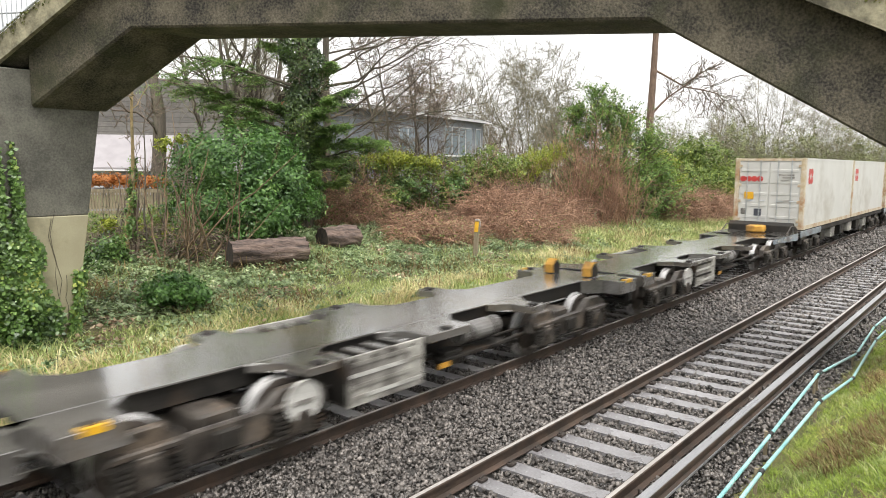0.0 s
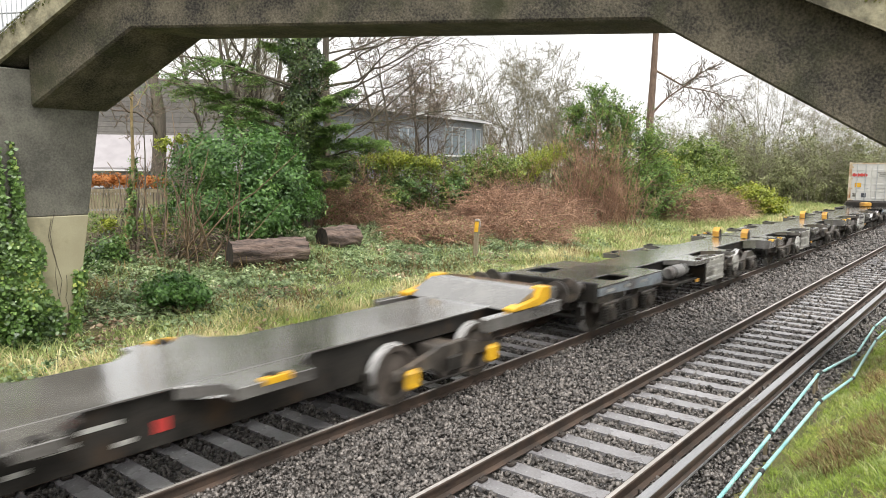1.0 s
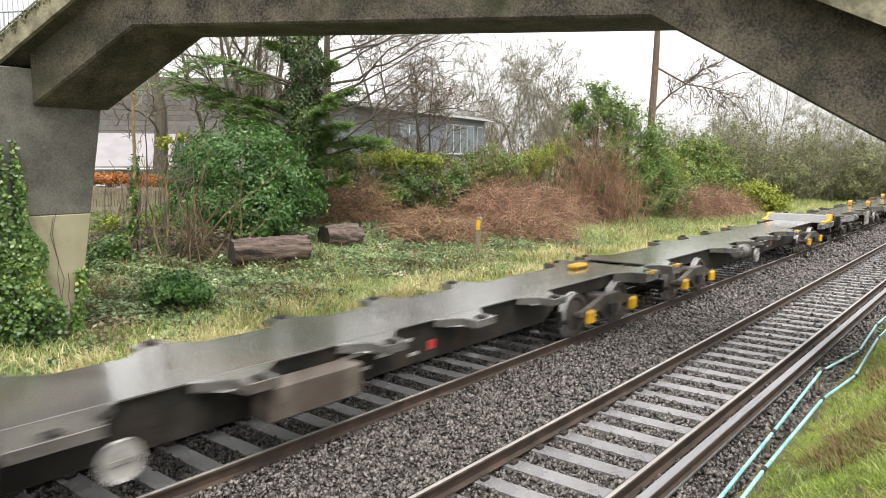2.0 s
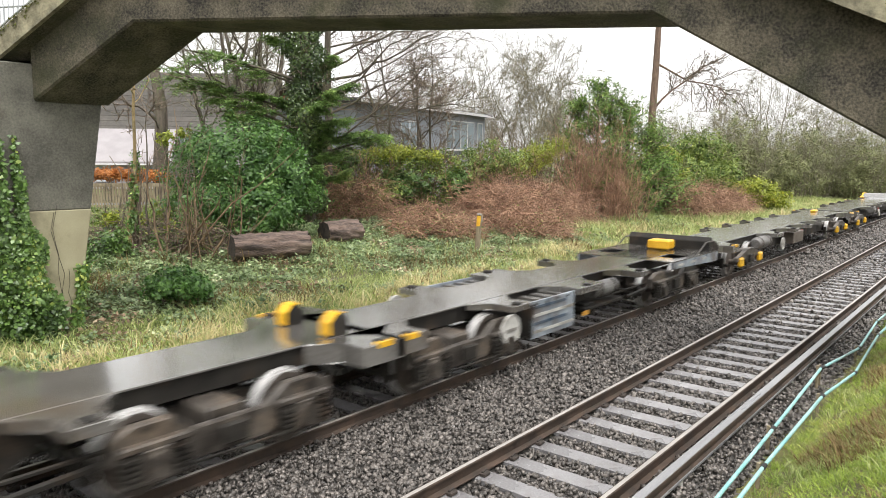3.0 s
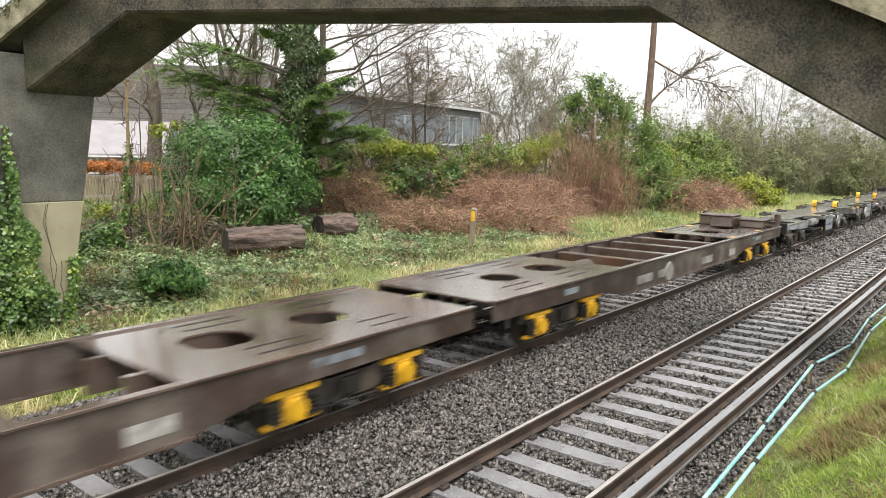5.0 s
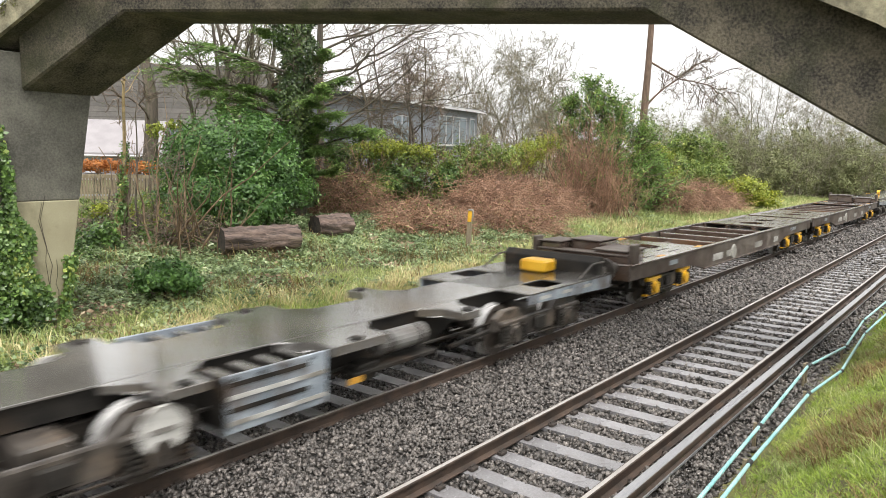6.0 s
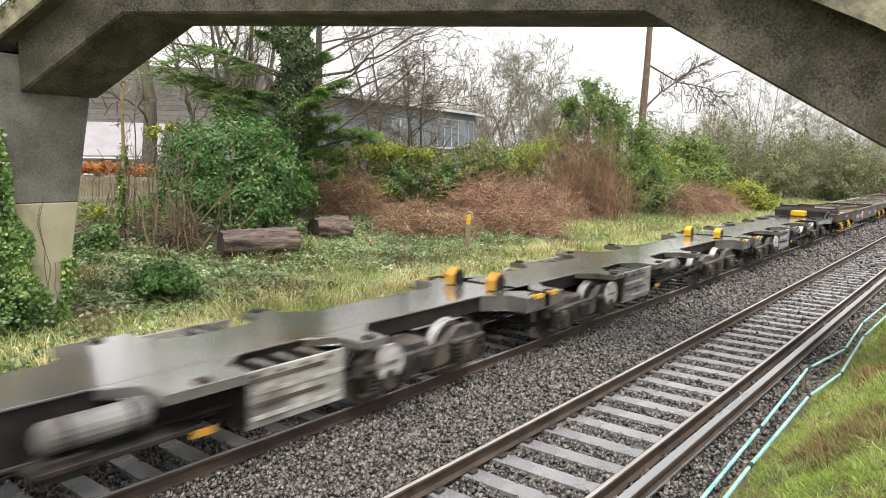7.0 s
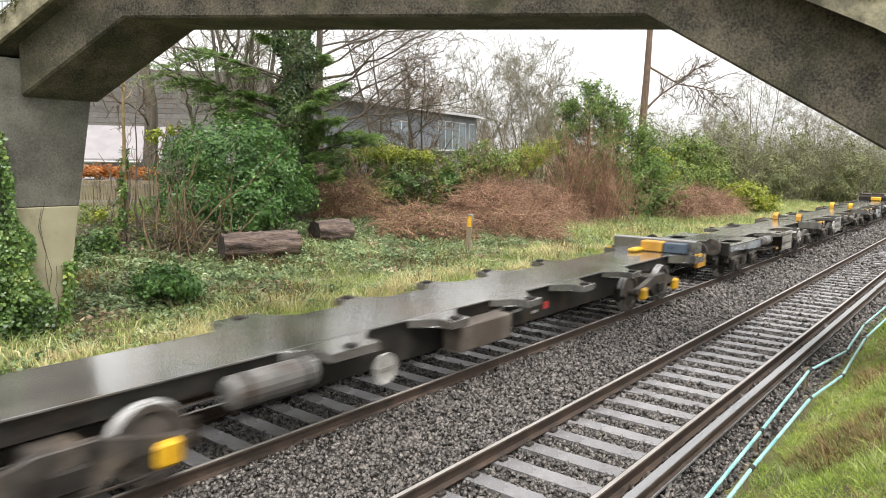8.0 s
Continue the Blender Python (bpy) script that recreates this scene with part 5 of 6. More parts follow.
hedge_parts = [
    ("climbing_ivy", "ivy climbing a slender trunk", [(11.06, 21.44, 3.14, 0.12, 0.46), (10.95, 21.41, 2.27, 0.16, 0.53), (10.83, 21.40, 1.40, 0.19, 0.49)], 2200, 0.075, 0.026, "ivy", 27),
    ("mixed_shrub", "straggling mixed shrubs with small green leaves", [(11.67, 25.09, 1.13, 0.70, 0.44), (13.11, 24.88, 0.95, 0.83, 0.54), (13.67, 23.36, 0.70, 0.71, 0.49), (14.07, 25.38, 1.40, 0.65, 0.43), (14.29, 21.82, 0.76, 0.50, 0.44)], 9000, 0.075, 0.022, "privet", 26),
    ("hedge", "overgrown mixed green hedge with thin stems", [(24.71, 25.42, 3.11, 1.53, 0.67), (26.48, 24.02, 2.98, 1.56, 0.68), (28.14, 22.82, 3.13, 1.29, 0.72), (23.24, 25.47, 2.30, 1.08, 0.95), (25.48, 24.24, 1.87, 1.67, 0.84), (26.72, 22.73, 1.88, 1.25, 0.89)], 12000, 0.13, 0.042, "privet", 21),
    ("ivy_hedge", "dark ivy-grown part of the hedge", [(25.19, 23.04, 2.05, 1.22, 0.76), (23.66, 23.98, 1.26, 0.93, 0.59), (27.45, 21.89, 2.17, 0.78, 0.61), (23.31, 25.53, 3.11, 0.87, 0.60)], 10000, 0.13, 0.045, "ivy", 22),
    ("lime_hedge", "bright yellow-green hedge top", [(25.63, 24.38, 3.62, 1.53, 0.31), (26.50, 23.29, 3.48, 1.12, 0.25), (24.74, 25.45, 3.47, 0.98, 0.28)], 5000, 0.13, 0.042, "lime", 23),
    ("hedge", "olive-green straggling hedge above the brambles", [(31.07, 22.47, 3.49, 1.51, 0.73), (29.62, 22.50, 2.60, 1.33, 0.77), (31.80, 21.50, 3.05, 1.06, 0.73)], 6500, 0.13, 0.04, "privet", 24),
    ("lime_shrub", "bright lime-green shrub above the brambles", [(34.22, 21.07, 3.83, 1.20, 0.69), (33.66, 21.63, 3.14, 1.10, 0.69), (35.28, 20.62, 4.09, 0.57, 0.45)], 9000, 0.10, 0.024, "lime", 25)]
for nm, lb, bl, n, l, w, mt, sd in hedge_parts:
    bush(nm, lb, bl, n, l, w, mt, sd, "hedge", "hedge plants", "twig", 22, spiky=0.5)
def plume_conifer(base, height, radius, seed, mat="thuja"):
    """A garden conifer: upswept plumes of fine spray round a stem."""
    rng = np.random.default_rng(seed)
    g = float(ground_z(*base)) - 0.1
    t = thing("garden_conifer", "feathery bright green garden conifer" if mat == "thuja" else "dark green spreading conifer", "conifer", "conifers", at=(base[0], base[1], g))
    P0 = lines(np.zeros((1, 3)), np.array([[0.0, 0.0, 1.0]]), np.array([height * 0.95]), rng, 8, 0.02, 0, 0.004)
    tubes("trunk", P0, 0.14 * np.linspace(1, 0.15, 8)[None], M["bark"], t, 8)
    n = 120
    z = height * (0.06 + 0.92 * rng.random(n))
    a = rng.uniform(0, 6.283, n)
    k = z / height
    L = radius * np.clip(1.15 - k, 0.12, 1) * rng.uniform(0.4, 2.3, n) + 0.25
    way = np.stack([np.cos(a), np.sin(a), 0.15 + 0.9 * k ** 2], -1)
    way /= np.linalg.norm(way, axis=1, keepdims=True)
    P = lines(np.stack([0 * z, 0 * z, z], -1), way, L * 1.15, rng, 6, 0.10, 0.16, 0.015)
    tagged(tubes("limbwork", P, 0.025 * np.linspace(1, 0.2, 6)[None] * np.ones((n, 1)), M["twig"], t, 4), kind="stuff")
    m = 6500
    i = rng.integers(0, n, m)
    q = (0.10 + 0.90 * rng.random(m) ** 0.8) * 4.98
    j = q.astype(int)
    f = (q - j)[:, None]
    c = P[i, j] * (1 - f) + P[i, j + 1] * f + rng.normal(0, 1, (m, 3)) * np.array([0.13, 0.13, 0.05])
    d = way[i] * 0.6
    tagged(leaves_at("sprays", c, d, 0.24, 0.027, M[mat], t, rng, 0.1, up=0.7), kind="stuff")
    return t


for k, (bx, by, ht, rd, mt) in enumerate(((37.4, 19.4, 7.4, 1.6, "thuja"), (38.9, 19.2, 7.0, 1.9, "thuja"), (39.5, 18.5, 6.4, 2.0, "thuja"), (41.2, 18.0, 5.2, 1.8, "thuja"), (37.7, 20.7, 6.6, 1.1, "thuja"), (41.7, 17.3, 3.4, 1.3, "cedar"))):
    plume_conifer((bx, by), ht, rd, 300 + k, mt)


# ivy-clad tree with cedar sprays
def cedar_tree():
    rng = np.random.default_rng(41)
    base = (19.46, 23.45)
    z = float(ground_z(base[0], base[1])) - 0.15
    t = thing("cedar_tree", "tall ivy-clad evergreen with drooping green sprays", "tree", "evergreen trees")
    P0 = lines(np.array([[base[0], base[1], z]]), np.array([[0.03, 0.02, 1.0]]), np.array([12.5]), rng, 9, 0.02, 0, 0.006)
    R0 = 0.36 * np.linspace(1, 0.35, 9)[None]
    tubes("trunk", P0, R0, M["bark"], t, 10)
    # boughs: (reach along the line, height at the trunk, height at the tip)
    along = np.array([0.633, -0.774, 0.0])
    deep = np.array([0.774, 0.633, 0.0])
    boughs = [(-6.0, 4.3, 7.3), (-5.2, 4.0, 6.6), (-4.4, 5.0, 6.5), (-3.6, 6.2, 7.6), (-2.8, 4.0, 5.0), (-4.9, 6.4, 7.4), (-2.2, 5.2, 6.0), (-1.6, 3.3, 3.9), (1.5, 4.8, 5.9), (2.1, 5.4, 6.5), (1.9, 4.2, 5.0),
              (2.7, 3.5, 4.5), (3.5, 3.4, 4.3), (1.3, 3.1, 3.5), (-1.6, 7.2, 8.3), (1.4, 6.9, 7.6), (-3.0, 7.8, 9.6), (-2.3, 3.1, 3.7), (1.0, 3.9, 4.5), (-3.3, 4.6, 5.7), (0.6, 2.7, 3.0), (1.6, 2.5, 2.9)]
    Pb, Rb = [], []
    for reach, h0, h1 in boughs:
        st = np.array([np.interp(h0, P0[0, :, 2], P0[0, :, k]) for k in range(2)] + [h0])
        tip = st + along * reach + deep * rng.normal(-0.6, 0.9) + np.array([0, 0, h1 - h0])
        f = np.linspace(0, 1, 7)[:, None]
        mid = st + (tip - st) * f + np.array([0, 0, 0.35]) * np.sin(f * math.pi) * rng.uniform(-0.6, 1.0)
        Pb.append(mid + rng.normal(0, 0.05, mid.shape) * f)
        Rb.append((0.02 + 0.012 * abs(reach)) * np.linspace(1, 0.25, 7))
    Pb, Rb = np.array(Pb), np.array(Rb)
    for k in range(len(Pb)):
        tubes("bough", Pb[k:k + 1], Rb[k:k + 1], M["bark"], t, 6)
    P2, R2 = sprout(Pb, Rb, 30, 58, 0.30, rng, 5, 0.30, -0.10, 0.4)
    P2[:, :, 2] = P2[:, :1, 2] + (P2[:, :, 2] - P2[:, :1, 2]) * 0.35 - 0.12 * np.linspace(0, 1, 5)[None] ** 2
    tagged(tubes("branchwork", P2, np.maximum(R2, 0.006), M["twig"], t, 3), kind="stuff")
    # flat feathery sprays along the outer branches
    n = 52000
    i = rng.integers(0, len(P2), n)
    q = rng.uniform(0.15, 1, n) * 3.98
    j = q.astype(int)
    f = (q - j)[:, None]
    c = P2[i, j] * (1 - f) + P2[i, j + 1] * f + rng.normal(0, 1, (n, 3)) * np.array([0.07, 0.07, 0.03])
    d = np.tile(np.array([0, 0, 1.6]), (len(c), 1))
    tagged(leaves_at("sprays", c, d, 0.17, 0.02, M["cedar"], t, rng, 0.25, up=0.6), kind="stuff")
    # dead inner branches
    P3, R3 = sprout(P0, R0, 40, 84, 0.22, rng, 6, 0.15, -0.02, 0.10, 0.15)
    P4, R4 = sprout(P3, R3, 6, 45, 0.5, rng, 4, 0.3, 0.0, 0.6)
    tagged(tubes("dead_branchwork", P3, np.maximum(R3, 0.01), M["twig"], t, 4), kind="stuff")
    tagged(tubes("dead_twigwork", P4, np.maximum(R4, 0.006), M["twig"], t, 3), kind="stuff")
    # ivy sleeve on the trunk
    n = 30000
    h = rng.uniform(0.6, 12.0, n)
    a = rng.uniform(0, 6.283, n)
    r = 0.40 + (0.30 + 0.05 * h) * rng.random(n) ** 0.7 * (0.75 + 0.35 * np.sin(h * 2.3 + a) + 0.2 * np.sin(h * 6.1 - 2 * a))
    ax = np.stack([np.interp(h + z, P0[0, :, 2], P0[0, :, k]) for k in range(2)], -1)
    c = np.stack([ax[:, 0] + r * np.cos(a), ax[:, 1] + r * np.sin(a), h + z], -1)
    d = np.stack([np.cos(a), np.sin(a), 0.2 + 0 * a], -1)
    tagged(leaves_at("ivy", c, d, 0.11, 0.038, M["treeivy"], t, rng, 0.5), kind="stuff")


cedar_tree()

# bare trees
bare_tree("slender_tree", (10.72, 21.40), 9.5, 0.075, 51, "slender yellow-barked tree with few twigs", "yellowbark", "twig", per=(8, 5, 4), low=0.5, spread=0.015)
bare_tree("slender_tree", (11.63, 21.86), 6.0, 0.05, 52, "thin leafless sapling among the shrubs", "bark", "twig", per=(7, 5, 4), spread=0.03)
bare_tree("bare_tree", (20.95, 37.78), 15, 0.50, 53, "tall bare tree with a thick dark trunk", per=(14, 9, 7), low=0.25, spread=0.01, limb=0.25)
bare_tree("bare_tree", (21.47, 32.39), 12, 0.24, 54, "mossy bare tree with several upright stems", "bark", "hazytwig", stems=3, spread=0.10, per=(9, 8, 7))
bare_tree("bare_tree", (23.20, 31.86), 13, 0.22, 55, "tall bare tree with upright branches", "bark", "hazytwig", stems=3, spread=0.10, per=(9, 8, 7))
bare_tree("spreading_tree", (26.27, 24.99), 12.0, 0.10, 56, "bare tree with long spreading branches", "bark", "twig", stems=2, spread=0.10, per=(10, 8, 6), angle=(60, 45, 40), low=0.25, lift=0.03)


def arching_tree():
    """A leafless tree whose long limbs arch out over the hedge, with drooping twigs."""
    rng = np.random.default_rng(57)
    base = np.array([21.9, 24.9, float(ground_z(21.9, 24.9)) - 0.15])
    t = thing("spreading_tree", "leafless tree with long arching branches", "tree", "bare trees")
    P0 = lines(base[None], np.array([[0.02, 0.0, 1.0]]), np.array([11.5]), rng, 9, 0.02, 0, 0.005)
    tubes("trunk", P0, 0.24 * np.linspace(1, 0.4, 9)[None], M["bark"], t, 9)
    along, deep = np.array([0.633, -0.774, 0.0]), np.array([0.774, 0.633, 0.0])
    n = 12
    h = np.linspace(3.4, 8.8, n)
    st = np.stack([np.interp(h, P0[0, :, 2], P0[0, :, k]) for k in range(2)] + [h], -1)
    rise = np.radians(rng.uniform(6, 38, n))
    way = along * np.cos(rise)[:, None] + deep * rng.normal(0.1, 0.4, n)[:, None] + np.array([0, 0, 1.0]) * np.sin(rise)[:, None]
    way /= np.linalg.norm(way, axis=1, keepdims=True)
    P1 = lines(st, way, rng.uniform(5.0, 9.0, n), rng, 9, 0.12, 0.04, 0.014)
    R1 = rng.uniform(0.035, 0.075, (n, 1)) * np.linspace(1, 0.2, 9)[None]
    for k in range(n):
        tubes("limb", P1[k:k + 1], R1[k:k + 1], M["bark"], t, 6)
    P2, R2 = sprout(P1, R1, 12, 36, 0.36, rng, 6, 0.15, 0.10, 0.5, 0.25)
    tagged(tubes("branchwork", P2, np.maximum(R2, 0.011), M["bark"], t, 4), kind="stuff")
    P3, R3 = sprout(P2, R2, 8, 40, 0.45, rng, 4, 0.15, -0.10, 0.6)
    tagged(tubes("twigwork", P3, np.maximum(R3, 0.007), M["twig"], t, 3), kind="stuff")


arching_tree()
bare_tree("spreading_tree", (30.36, 26.46), 9.5, 0.12, 58, "small bare tree with a dense crown", "bark", "twig", stems=3, spread=0.2, per=(12, 10, 8), angle=(55, 45, 40), low=0.15)
for k, (bx, by, ht) in enumerate(((50.2, 37.2, 11.0), (54.7, 38.0, 13.5), (51.1, 32.9, 11.5), (50.7, 30.1, 9.5), (55.1, 43.9, 11.0), (46.3, 26.1, 8.0))):
    bare_tree("bare_tree", (bx, by), ht, 0.085, 60 + k, "pale leafless tree behind the hedge", "hazytwig", "hazytwig", stems=5, spread=0.26, per=(9, 9, 9), angle=(45, 42, 40), low=0.2)


def tall_pine():
    """A tall pine trunk with two crooked limbs that cross beside it."""
    rng = np.random.default_rng(72)
    t = bare_tree("tall_pine", (57.74, 24.79), 30, 0.52, 71, "tall bare pine trunk with two crooked limbs", "pinebark", "twig", per=(5, 6, 5), angle=(75, 55, 45), low=0.45, spread=0.01, limb=0.2)
    along, deep = np.array([0.633, -0.774, 0.0]), np.array([0.774, 0.633, 0.0])
    P, R = [], []
    for limb, r in ((((0, 10.9), (1.4, 10.1), (2.7, 9.4), (3.8, 9.1), (5.0, 8.8), (5.7, 8.1)), 0.095), (((0.1, 7.2), (0.7, 7.9), (1.4, 8.6), (2.7, 9.5), (3.8, 10.5), (4.6, 10.9)), 0.11)):
        P.append(np.array([along * a + deep * rng.normal(-0.3, 0.2) * a * 0.4 + np.array([0, 0, z]) for a, z in limb]))
        R.append(r * np.linspace(1, 0.35, 6))
    P, R = np.array(P), np.array(R)
    for k in range(2):
        tubes("crooked_limb", P[k:k + 1], R[k:k + 1], M["pinebark"], t, 6)
    Q, S = sprout(P, R, 26, 48, 0.34, rng, 6, 0.3, 0.05, 0.5, 0.3, 0.05)
    tagged(tubes("limb_branchwork", Q, np.maximum(S, 0.03), M["bark"], t, 4), kind="stuff")
    U, T = sprout(Q, S, 9, 45, 0.5, rng, 4, 0.2, -0.05, 0.6, 0.25)
    tagged(tubes("limb_twigwork", U, np.maximum(T, 0.017), M["twig"], t, 3), kind="stuff")


tall_pine()
for k, (bx, by, ht) in enumerate(((86.4, 29.5, 11.0), (98.2, 30.9, 12.0), (100.9, 27.7, 14.5), (102.7, 27.0, 15.0), (87.4, 20.4, 8.5), (94.3, 19.8, 10.0), (101.7, 18.8, 11.0), (92.0, 14.7, 9.0), (105.3, 14.3, 10.0), (89.9, 33.2, 9.5), (83.5, 25.1, 8.0))):
    bare_tree("bare_tree", (bx, by), ht, 0.10, 80 + k, "leafless tree in the woods along the line", "hazytwig", "hazytwig", stems=3, spread=0.2, per=(8, 8, 8), low=0.3)

# brown twiggy shrubs
def twig_shrub(name, label, centre, height, width, stems, seed, mat="twig", per=6, group="leafless shrubs", thick=1.0):
    rng = np.random.default_rng(seed)
    g = float(ground_z(centre[0], centre[1])) - 0.1
    t = thing(name, label, "shrub", group, at=(centre[0], centre[1], g))
    st = rng.normal(0, 0.18, (stems, 3)) * np.array([width, width, 0])
    way = np.concatenate([rng.normal(0, 0.32 * width / height + 0.12, (stems, 2)), np.ones((stems, 1))], 1)
    way /= np.linalg.norm(way, axis=1, keepdims=True)
    P = lines(st, way, height * rng.uniform(0.45, 1.05, stems), rng, 7, 0.12, -0.03, 0.015)
    R = rng.uniform(0.012, 0.03, (stems, 1)) * thick * np.linspace(1, 0.3, 7)[None]
    tagged(tubes("stemwork", P, R, M[mat], t, 4), kind="stuff")
    Q, S = sprout(P, R, per, 38, 0.35, rng, 5, 0.2, 0.05)
    tagged(tubes("branchwork", Q, np.maximum(S, 0.006), M[mat], t, 3), kind="stuff")
    U, T = sprout(Q, S, 3, 38, 0.5, rng, 4, 0.2, 0.05)
    tagged(tubes("twigwork", U, np.maximum(T, 0.005), M[mat], t, 3), kind="stuff")
    return t


twig_shrub("bare_shrub", "many-stemmed leafless brown shrub", (11.66, 20.15), 4.8, 2.9, 10, 91, "stem", 2, thick=2.0)
twig_shrub("bare_shrub", "tangled leafless shrub at the edge of the grass", (12.46, 19.42), 3.4, 2.6, 10, 92, "stem", 3, thick=1.5)
twig_shrub("bare_shrub", "leafless shrub beside the pier", (11.40, 23.74), 3.4, 1.6, 8, 93, "bark", 4)
for k, (x, y, h, w) in enumerate(((35.1, 19.1, 5.2, 1.8), (36.6, 18.2, 5.4, 2.4), (36.0, 17.0, 3.4, 2.6), (22.6, 24.8, 3.0, 1.8), (32.5, 23.9, 4.4, 3.0), (34.5, 23.0, 4.8, 3.0))):
    twig_shrub("bare_shrub", "tall reddish-brown leafless shrub", (x, y), h, w, 60, 95 + k, "bramble" if k < 3 else "twig", 7)


for k, (x, y, h, w) in enumerate(((24.2, 24.6, 3.2, 2.2), (26.0, 23.0, 3.0, 2.4), (27.9, 21.9, 3.4, 2.2), (29.3, 22.0, 3.6, 2.4), (31.2, 21.3, 3.8, 2.4), (22.4, 24.0, 2.6, 1.8))):
    twig_shrub("bare_shrub", "tangled brown leafless shrub in the hedge", (x, y), h, w, 34, 395 + k, "stem" if k % 2 else "bramble", 6)


# brambles: arching dead stems in heaps
def bramble(name, label, blobs, count, seed, mat="bramble", length=1.3, leaf=0):
    rng = np.random.default_rng(seed)
    b = np.array(blobs, float)
    t = thing(name, label, "bramble", "bramble heaps")
    pk = rng.choice(len(b), count, p=b[:, 3] ** 2 / (b[:, 3] ** 2).sum())
    a, q = rng.uniform(0, 6.283, count), np.sqrt(rng.random(count))
    x, y = b[pk, 0] + b[pk, 3] * q * np.cos(a), b[pk, 1] + b[pk, 3] * q * np.sin(a)
    g = ground_z(x, y)
    crown = g + (b[pk, 2] + b[pk, 4] - g) * np.sqrt(np.clip(1 - q * q, 0.05, 1))
    z = g + (crown - g) * rng.uniform(0.15, 0.95, count)
    way = rng.normal(size=(count, 3)) * np.array([1, 1, 0.45]) + np.array([0, 0, 0.35])
    way /= np.linalg.norm(way, axis=1, keepdims=True)
    P = lines(np.stack([x, y, z], -1), way, length * rng.uniform(0.5, 1.3, count), rng, 6, 0.25, -0.45, 0.03)
    R = rng.uniform(0.006, 0.018, (count, 1)) * np.linspace(1, 0.5, 6)[None]
    tagged(tubes("stemwork", P, R, M[mat], t, 3), kind="stuff")
    if leaf:
        i = rng.integers(0, count, leaf)
        c = P[i, rng.integers(1, 6, leaf)]
        tagged(leaves_at("leaves", c, np.tile(np.array([0, 0, 1.0]), (leaf, 1)), 0.09, 0.035, M["privet"], t, rng), kind="stuff")
    return t


bramble("bramble_heap", "heap of reddish-brown dead bramble stems", [(27.82, 19.76, 1.67, 1.63, 0.76), (30.30, 19.09, 1.58, 1.75, 0.79), (33.12, 18.77, 1.26, 1.34, 0.66), (27.00, 18.21, 0.85, 1.55, 0.36)], 5200, 101, length=1.5, leaf=900)
bramble("bramble_heap", "low tangle of pale brown bramble stems", [(23.41, 20.24, 0.94, 1.24, 0.49), (23.38, 18.63, 0.67, 1.20, 0.33), (21.80, 19.78, 0.70, 0.82, 0.33), (27.37, 16.92, 0.59, 1.40, 0.31)], 3400, 102, length=1.0, leaf=3000)
bramble("bramble_heap", "dark purple-brown bramble bank beside the line", [(46.23, 16.24, 1.17, 1.83, 0.88), (43.34, 16.63, 1.43, 1.40, 0.70), (49.41, 15.44, 0.71, 1.34, 0.76)], 4500, 103, length=1.4, leaf=300)
bramble("bramble_heap", "brown undergrowth under the hedge", [(21.63, 24.09, 1.35, 1.02, 0.76), (23.35, 23.66, 1.82, 1.31, 0.68), (21.23, 24.76, 2.35, 0.64, 1.27)], 2600, 104, length=1.2, leaf=5000)
bramble("bramble_heap", "brown undergrowth beside the pier", [(10.66, 22.24, 0.55, 0.90, 0.54), (12.25, 22.71, 0.66, 0.96, 0.57), (12.66, 20.63, 0.78, 0.92, 0.55)], 1300, 105, "twig", length=1.1, leaf=2500)

# woods along the line
bush("lime_shrub", "bright yellow-green shrub beside the line", [(54.90, 15.17, 1.12, 1.41, 0.99), (55.51, 14.33, 0.64, 1.08, 0.66), (54.34, 15.89, 1.32, 0.83, 0.75)], 7000, 0.16, 0.05, "lime", 111)
bush("green_shrub", "green broadleaf shrub on the bank", [(56.97, 19.50, 3.81, 1.70, 1.70), (56.04, 20.76, 4.47, 1.25, 1.16), (51.63, 19.47, 2.74, 1.49, 0.99), (55.35, 18.02, 2.31, 1.72, 0.95)], 10000, 0.18, 0.055, "privet", 112)
bush("lime_shrub", "yellow-green shrub next to the conifers", [(44.85, 18.35, 3.45, 0.95, 0.88), (45.16, 17.74, 2.25, 0.81, 0.73)], 4500, 0.15, 0.05, "lime", 113)
far_rng = random.Random(7)
for k, (px_x, px_y) in enumerate(((66.5, 20.4), (71.4, 17.6), (77.3, 16.8), (84.5, 15.9), (80.5, 12.9), (87.8, 11.9), (70.6, 25.0), (84.7, 23.6), (100.7, 23.2), (108.3, 18.6), (118.0, 14.7), (73.9, 28.8), (92.1, 30.4), (128.5, 25.8), (139.2, 20.6), (118.2, 30.4), (109.6, 32.9), (77.5, 32.5))):
    g = float(ground_z(px_x, px_y))
    h = far_rng.uniform(4.0, 6.0)
    bush("woodland_scrub", "olive-brown winter scrub along the line", [(px_x, px_y, g + h * 0.6, 2.6, h), (px_x + 2.2, px_y + 1.0, g + h * 0.5, 2.2, h * 0.8), (px_x - 2.0, px_y - 0.6, g + h * 0.4, 2.2, h * 0.7)], 9000, 0.3, 0.04, "scrub", 120 + k, "shrub", "woodland scrub", "twig", 40, spiky=0.6, shell=0.1)
    twig_shrub("woodland_scrub", "bare olive-brown saplings along the line", (px_x + 1, px_y - 1), h * 1.7, 3.0, 50, 140 + k, "hazytwig", 6, "woodland scrub")

